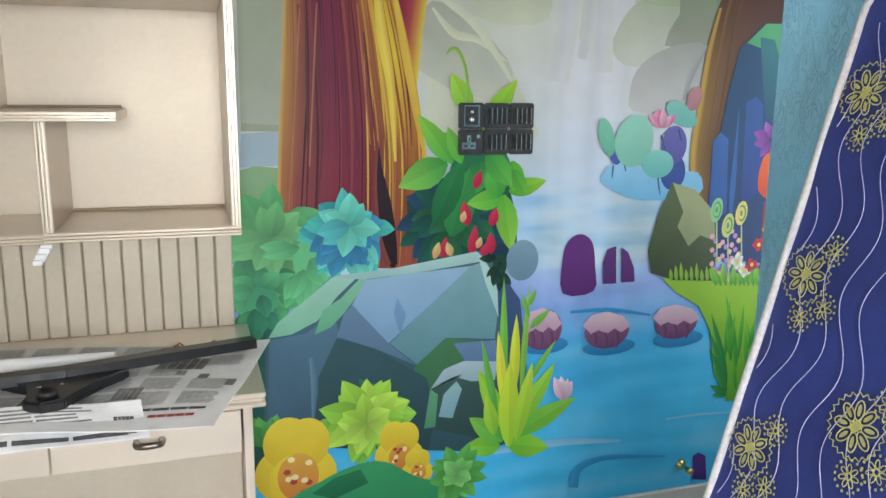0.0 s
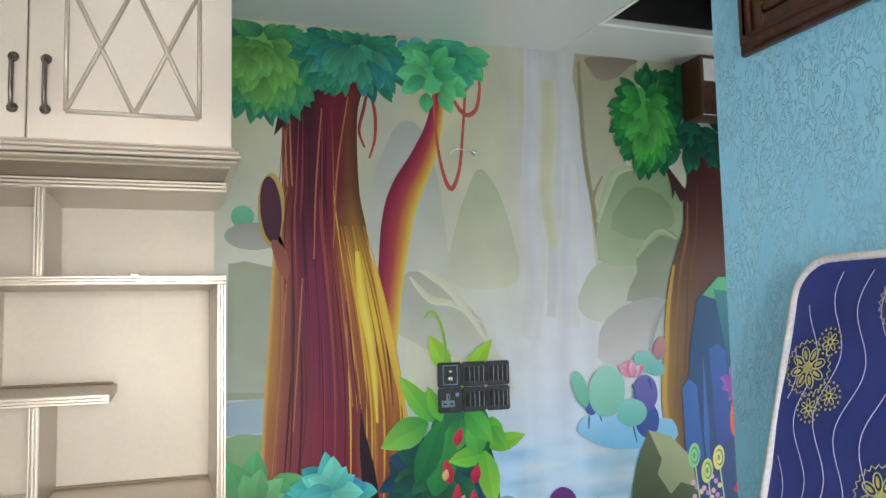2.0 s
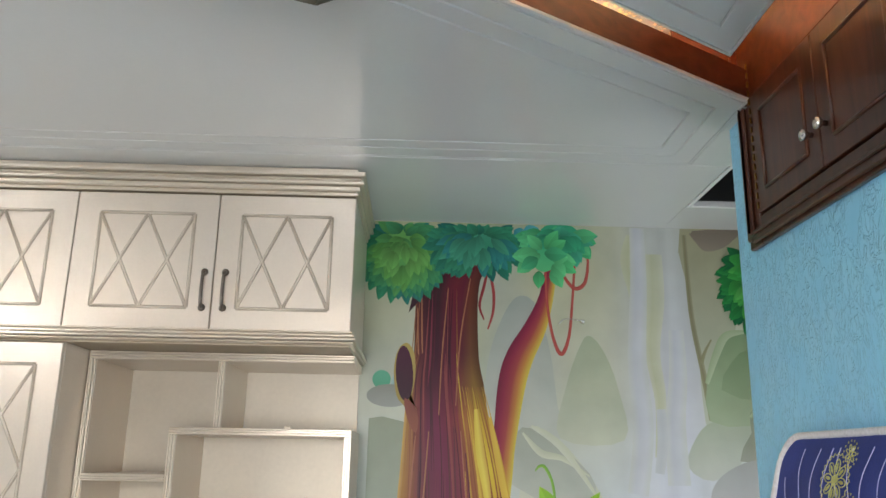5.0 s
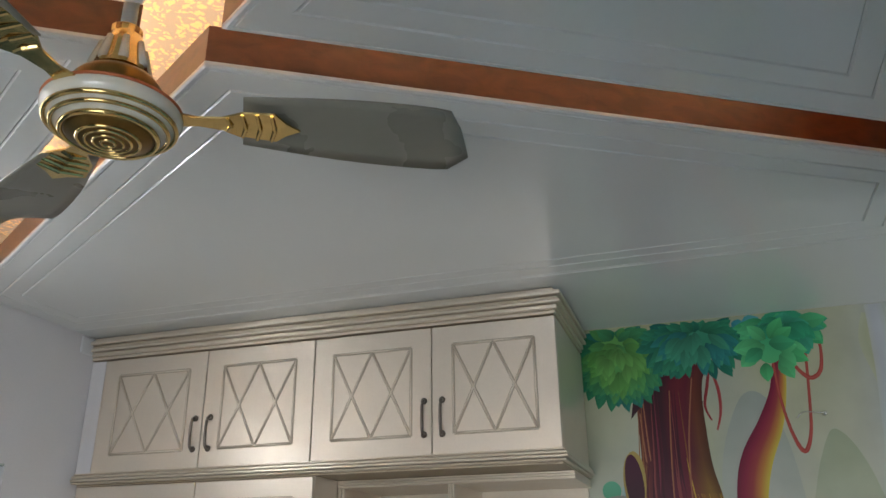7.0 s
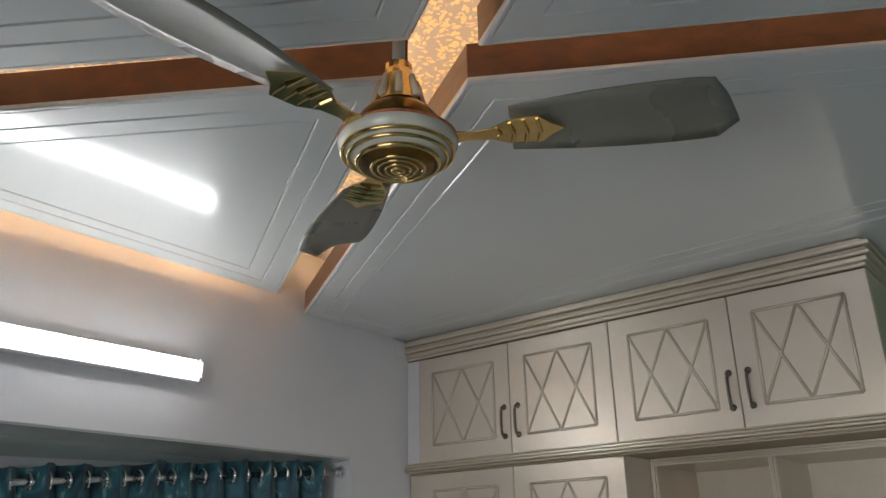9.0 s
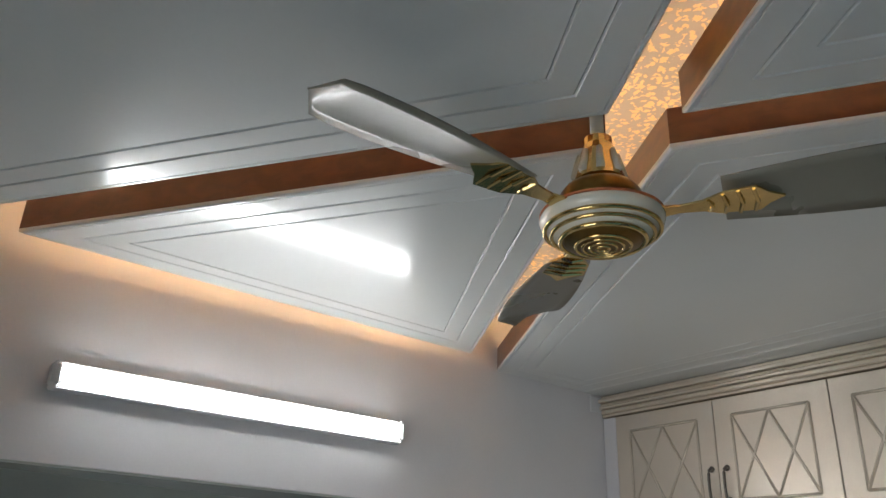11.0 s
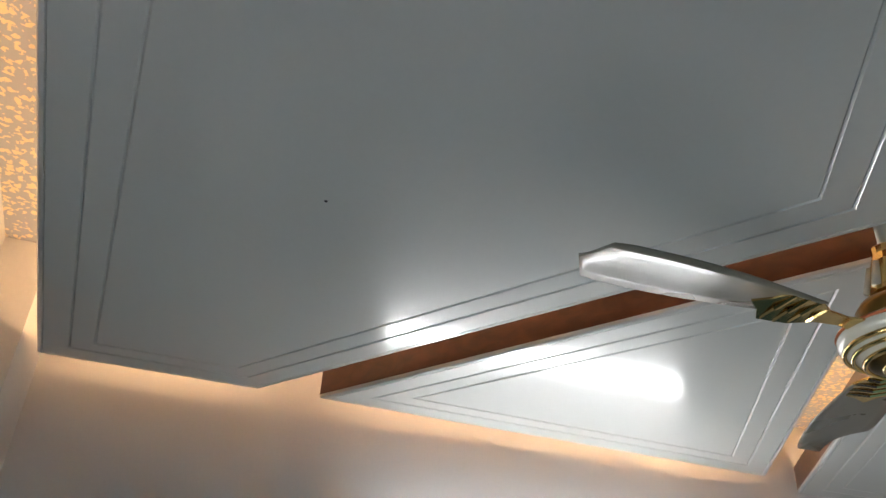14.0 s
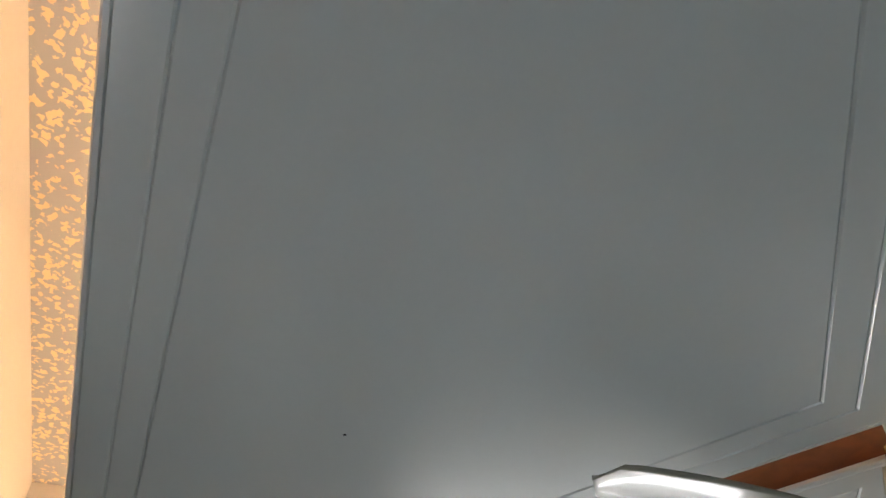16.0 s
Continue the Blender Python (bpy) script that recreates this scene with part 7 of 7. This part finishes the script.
p.shape([(-0.004, 0.762), (0.148, 0.761), (0.157, 0.662), (0.045, 0.686)], 0x5A78A0, 0x6A88AC)
p.shape([(-0.399, 0.815), (-0.274, 0.769), (-0.097, 0.649), (-0.068, 0.508), (-0.089, 0.388), (-0.475, 0.45), (-0.477, 0.654)], 0x2C484E, 0x3C5E66)
p.shape([(-0.329, 0.673), (-0.234, 0.631), (-0.178, 0.524), (-0.313, 0.543)], 0x2E6A50, 0x3A7A5C)
p.ribbon([(-0.48, 0.758), (-0.473, 0.663), (-0.48, 0.548)], [0.0158, 0.0236, 0.0079], [0x6A8CA0, 0x4A6C82])
p.shape([(0.145, 1.022), (0.234, 0.897), (0.267, 0.649), (0.191, 0.679), (0.155, 0.854)], 0x33486A, 0x44608A)
p.shape([(-0.098, 0.472), (-0.087, 0.602), (-0.037, 0.674), (0.034, 0.697), (0.159, 0.683), (0.171, 0.557), (0.13, 0.395)], 0x2F4A4C, 0x44645E)
p.shape([(-0.085, 0.608), (-0.037, 0.674), (0.034, 0.697), (0.157, 0.683), (0.149, 0.618), (0.061, 0.621), (-0.0, 0.645)], 0x93B4BC, 0xB4C8D4)
p.shape([(-0.054, 0.506), (-0.037, 0.585), (0.008, 0.628), (0.028, 0.597), (-0.005, 0.495)], 0x7AA8B0, 0x9AC0C8)
p.shape([(-0.106, 0.469), (-0.085, 0.608), (-0.057, 0.588), (-0.066, 0.471)], 0x4E8A68, 0x66A880)
p.shape(oval(0.238, 1.035, 0.0591, 0.0709, 0), 0x6A8CA4, 0x86A8BC, axis=(0, 1))
crown(p, 0.156, 1.022, 0.0355, 0.0552, 16, 0.0473, 0.0236, (0x1A3A2E, 0x24483A,), 51)
p.done()
p = Paint("reed_plant", "yellow-green reeds with a lotus bud")
p.leaf(0.173, 0.367, 171.1, 0.13, 0.0788, 0x66B83A, 0x92D448)
p.leaf(0.184, 0.387, 141.2, 0.164, 0.0709, 0x58B048, 0x86CC52)
p.leaf(0.206, 0.372, -12.6, 0.16, 0.0867, 0x6CBC3A, 0x98D848)
p.leaf(0.216, 0.403, 24.9, 0.273, 0.0788, 0x62B83E, 0x8ED050)
p.leaf(0.194, 0.428, 114.9, 0.257, 0.067, 0x7CC63E, 0xA8DC48)
p.leaf(0.227, 0.423, 57.5, 0.277, 0.067, 0x7CC840, 0xA4DC50)
p.leaf(0.161, 0.475, 102.4, 0.303, 0.0276, 0x5AB04A, 0x7CC458)
p.leaf(0.182, 0.514, 91.1, 0.467, 0.0315, 0x6ABC4A, 0x86CE52)
p.leaf(0.219, 0.551, 89.2, 0.297, 0.0394, 0xC8DC3A, 0xE4EC4C)
p.leaf(0.185, 0.514, 95.9, 0.281, 0.0355, 0xD8E03C, 0xECEC58)
p.leaf(0.247, 0.547, 87.2, 0.407, 0.0236, 0x7CBC4A, 0x96CC5A)
p.leaf(0.268, 0.586, 55.6, 0.188, 0.0236, 0x6CB84A, 0x8CCB58)
p.leaf(0.206, 0.362, 90.7, 0.315, 0.0788, 0xA0D43C, 0xD4E648)
p.leaf(0.234, 0.379, 79.4, 0.293, 0.0591, 0x92CE3E, 0xC4E44A)
p.leaf(0.151, 0.413, 102.3, 0.155, 0.0512, 0x86C840, 0xB8E04C)
p.leaf(0.27, 0.833, 109.9, 0.088, 0.0197, 0x6AB04A, 0x86C458)
p.leaf(0.269, 0.874, 67.5, 0.063, 0.0197, 0x6AB04A, 0x86C458)
p.leaf(0.275, 0.792, 40.9, 0.098, 0.0276, 0x6AB04A, 0x86C458)
burst(p, 0.414, 0.514, 5, 0.0, 0.0906, 0.0394, (0xF2CCE0, 0xECB8D4, 0xF6DCE8,), 81, 60, 120, 1.0)
p.done()
p = Paint("lime_rosette", "lime green leaf rosette")
burst(p, -0.627, 0.474, 5, 0.0039, 0.1182, 0.0591, (0x4E9E52, 0x62B05A,), 90, 60, 140, 1.0)
crown(p, -0.304, 0.502, 0.1143, 0.0867, 22, 0.1024, 0.067, (0x86C84A, 0x9AD654, 0x78BC48,), 91)
burst(p, -0.304, 0.532, 14, 0.002, 0.1497, 0.0788, (0xA8DC50, 0xB8E45A, 0x94D04C,), 92, 0, 360, 1.0)
burst(p, -0.304, 0.512, 9, 0.0039, 0.0985, 0.0709, (0xBCE660, 0xACDC54,), 93, 0, 360, 1.0)
p.done()
p = Paint("yellow_blossom", "yellow blossom")
p.shape(oval(-0.596, 0.371, 0.0749, 0.0867, 0), 0xD8B82E, 0xECD648, axis=(0, 1))
p.shape(oval(-0.484, 0.356, 0.0788, 0.0906, 0), 0xD8B82E, 0xECD648, axis=(0, 1))
p.shape(oval(-0.563, 0.475, 0.0788, 0.0906, 0), 0xD8B82E, 0xECD648, axis=(0, 1))
p.shape(oval(-0.502, 0.47, 0.0749, 0.0867, 0), 0xD8B82E, 0xECD648, axis=(0, 1))
p.shape(oval(-0.543, 0.342, 0.0827, 0.0946, 0), 0xD8B82E, 0xECD648, axis=(0, 1))
p.shape(oval(-0.532, 0.356, 0.067, 0.0827, 0), 0xC87A3A, 0xDCA848, axis=(0, 1))
p.shape(oval(-0.497, 0.401, 0.0118, 0.0098, 0), 0xF0E2A8, 0xF0E2A8, axis=(0, 1))
p.shape(oval(-0.498, 0.332, 0.0118, 0.0098, 0), 0xA84A3A, 0xA84A3A, axis=(0, 1))
p.shape(oval(-0.563, 0.351, 0.0118, 0.0098, 0), 0xF0E2A8, 0xF0E2A8, axis=(0, 1))
p.shape(oval(-0.547, 0.34, 0.0118, 0.0098, 0), 0xA84A3A, 0xA84A3A, axis=(0, 1))
p.shape(oval(-0.543, 0.356, 0.0118, 0.0098, 0), 0xF0E2A8, 0xF0E2A8, axis=(0, 1))
p.shape(oval(-0.568, 0.376, 0.0118, 0.0098, 0), 0xA84A3A, 0xA84A3A, axis=(0, 1))
p.shape(oval(-0.512, 0.341, 0.0118, 0.0098, 0), 0xF0E2A8, 0xF0E2A8, axis=(0, 1))
p.shape(oval(-0.516, 0.298, 0.0118, 0.0098, 0), 0xA84A3A, 0xA84A3A, axis=(0, 1))
p.shape(oval(-0.554, 0.418, 0.0118, 0.0098, 0), 0xF0E2A8, 0xF0E2A8, axis=(0, 1))
p.done()
p = Paint("yellow_blossom", "yellow blossom")
p.shape(oval(-0.232, 0.385, 0.0464, 0.0537, 0), 0xD8B82E, 0xECD648, axis=(0, 1))
p.shape(oval(-0.156, 0.375, 0.0489, 0.0562, 0), 0xD8B82E, 0xECD648, axis=(0, 1))
p.shape(oval(-0.211, 0.453, 0.0489, 0.0562, 0), 0xD8B82E, 0xECD648, axis=(0, 1))
p.shape(oval(-0.17, 0.449, 0.0464, 0.0537, 0), 0xD8B82E, 0xECD648, axis=(0, 1))
p.shape(oval(-0.196, 0.366, 0.0513, 0.0586, 0), 0xD8B82E, 0xECD648, axis=(0, 1))
p.shape(oval(-0.188, 0.375, 0.0415, 0.0513, 0), 0xC87A3A, 0xDCA848, axis=(0, 1))
p.shape(oval(-0.204, 0.381, 0.0073, 0.0061, 0), 0xF0E2A8, 0xF0E2A8, axis=(0, 1))
p.shape(oval(-0.197, 0.396, 0.0073, 0.0061, 0), 0xA84A3A, 0xA84A3A, axis=(0, 1))
p.shape(oval(-0.173, 0.408, 0.0073, 0.0061, 0), 0xF0E2A8, 0xF0E2A8, axis=(0, 1))
p.shape(oval(-0.189, 0.405, 0.0073, 0.0061, 0), 0xA84A3A, 0xA84A3A, axis=(0, 1))
p.shape(oval(-0.212, 0.364, 0.0073, 0.0061, 0), 0xF0E2A8, 0xF0E2A8, axis=(0, 1))
p.shape(oval(-0.207, 0.408, 0.0073, 0.0061, 0), 0xA84A3A, 0xA84A3A, axis=(0, 1))
p.shape(oval(-0.206, 0.371, 0.0073, 0.0061, 0), 0xF0E2A8, 0xF0E2A8, axis=(0, 1))
p.shape(oval(-0.205, 0.366, 0.0073, 0.0061, 0), 0xA84A3A, 0xA84A3A, axis=(0, 1))
p.shape(oval(-0.174, 0.402, 0.0073, 0.0061, 0), 0xF0E2A8, 0xF0E2A8, axis=(0, 1))
p.done()
p = Paint("yellow_blossom", "yellow blossom")
p.shape(oval(-0.154, 0.319, 0.0299, 0.0347, 0), 0xD8B82E, 0xECD648, axis=(0, 1))
p.shape(oval(-0.104, 0.312, 0.0315, 0.0362, 0), 0xD8B82E, 0xECD648, axis=(0, 1))
p.shape(oval(-0.141, 0.364, 0.0315, 0.0362, 0), 0xD8B82E, 0xECD648, axis=(0, 1))
p.shape(oval(-0.114, 0.361, 0.0299, 0.0347, 0), 0xD8B82E, 0xECD648, axis=(0, 1))
p.shape(oval(-0.13, 0.307, 0.0331, 0.0378, 0), 0xD8B82E, 0xECD648, axis=(0, 1))
p.shape(oval(-0.125, 0.313, 0.0268, 0.0331, 0), 0xC87A3A, 0xDCA848, axis=(0, 1))
p.shape(oval(-0.139, 0.308, 0.0047, 0.0039, 0), 0xF0E2A8, 0xF0E2A8, axis=(0, 1))
p.shape(oval(-0.13, 0.332, 0.0047, 0.0039, 0), 0xA84A3A, 0xA84A3A, axis=(0, 1))
p.shape(oval(-0.135, 0.31, 0.0047, 0.0039, 0), 0xF0E2A8, 0xF0E2A8, axis=(0, 1))
p.shape(oval(-0.145, 0.295, 0.0047, 0.0039, 0), 0xA84A3A, 0xA84A3A, axis=(0, 1))
p.shape(oval(-0.116, 0.304, 0.0047, 0.0039, 0), 0xF0E2A8, 0xF0E2A8, axis=(0, 1))
p.shape(oval(-0.134, 0.334, 0.0047, 0.0039, 0), 0xA84A3A, 0xA84A3A, axis=(0, 1))
p.shape(oval(-0.116, 0.312, 0.0047, 0.0039, 0), 0xF0E2A8, 0xF0E2A8, axis=(0, 1))
p.shape(oval(-0.126, 0.304, 0.0047, 0.0039, 0), 0xA84A3A, 0xA84A3A, axis=(0, 1))
p.shape(oval(-0.116, 0.334, 0.0047, 0.0039, 0), 0xF0E2A8, 0xF0E2A8, axis=(0, 1))
p.done()
p = Paint("leaf_mound", "dark green leaf mound")
p.shape([(-0.528, 0.259), (-0.46, 0.328), (-0.336, 0.371), (-0.239, 0.367), (-0.14, 0.302), (-0.017, 0.245), (0.046, 0.151)], 0x2A8456, 0x3EA06A, smooth=3)
p.shape([(-0.49, 0.289), (-0.413, 0.335), (-0.327, 0.353), (-0.299, 0.299), (-0.416, 0.259)], 0x1E6A48, 0x2A7A52)
p.done()
p = Paint("lime_rosette", "")
burst(p, 0.014, 0.286, 12, 0.0118, 0.1064, 0.0591, (0x62B45A, 0x76C66A, 0x58A850,), 95, 0, 360, 1.0)
burst(p, 0.014, 0.286, 7, 0.0, 0.067, 0.0473, (0x86D078, 0x78C46C,), 96, 0, 360, 1.0)
p.done()
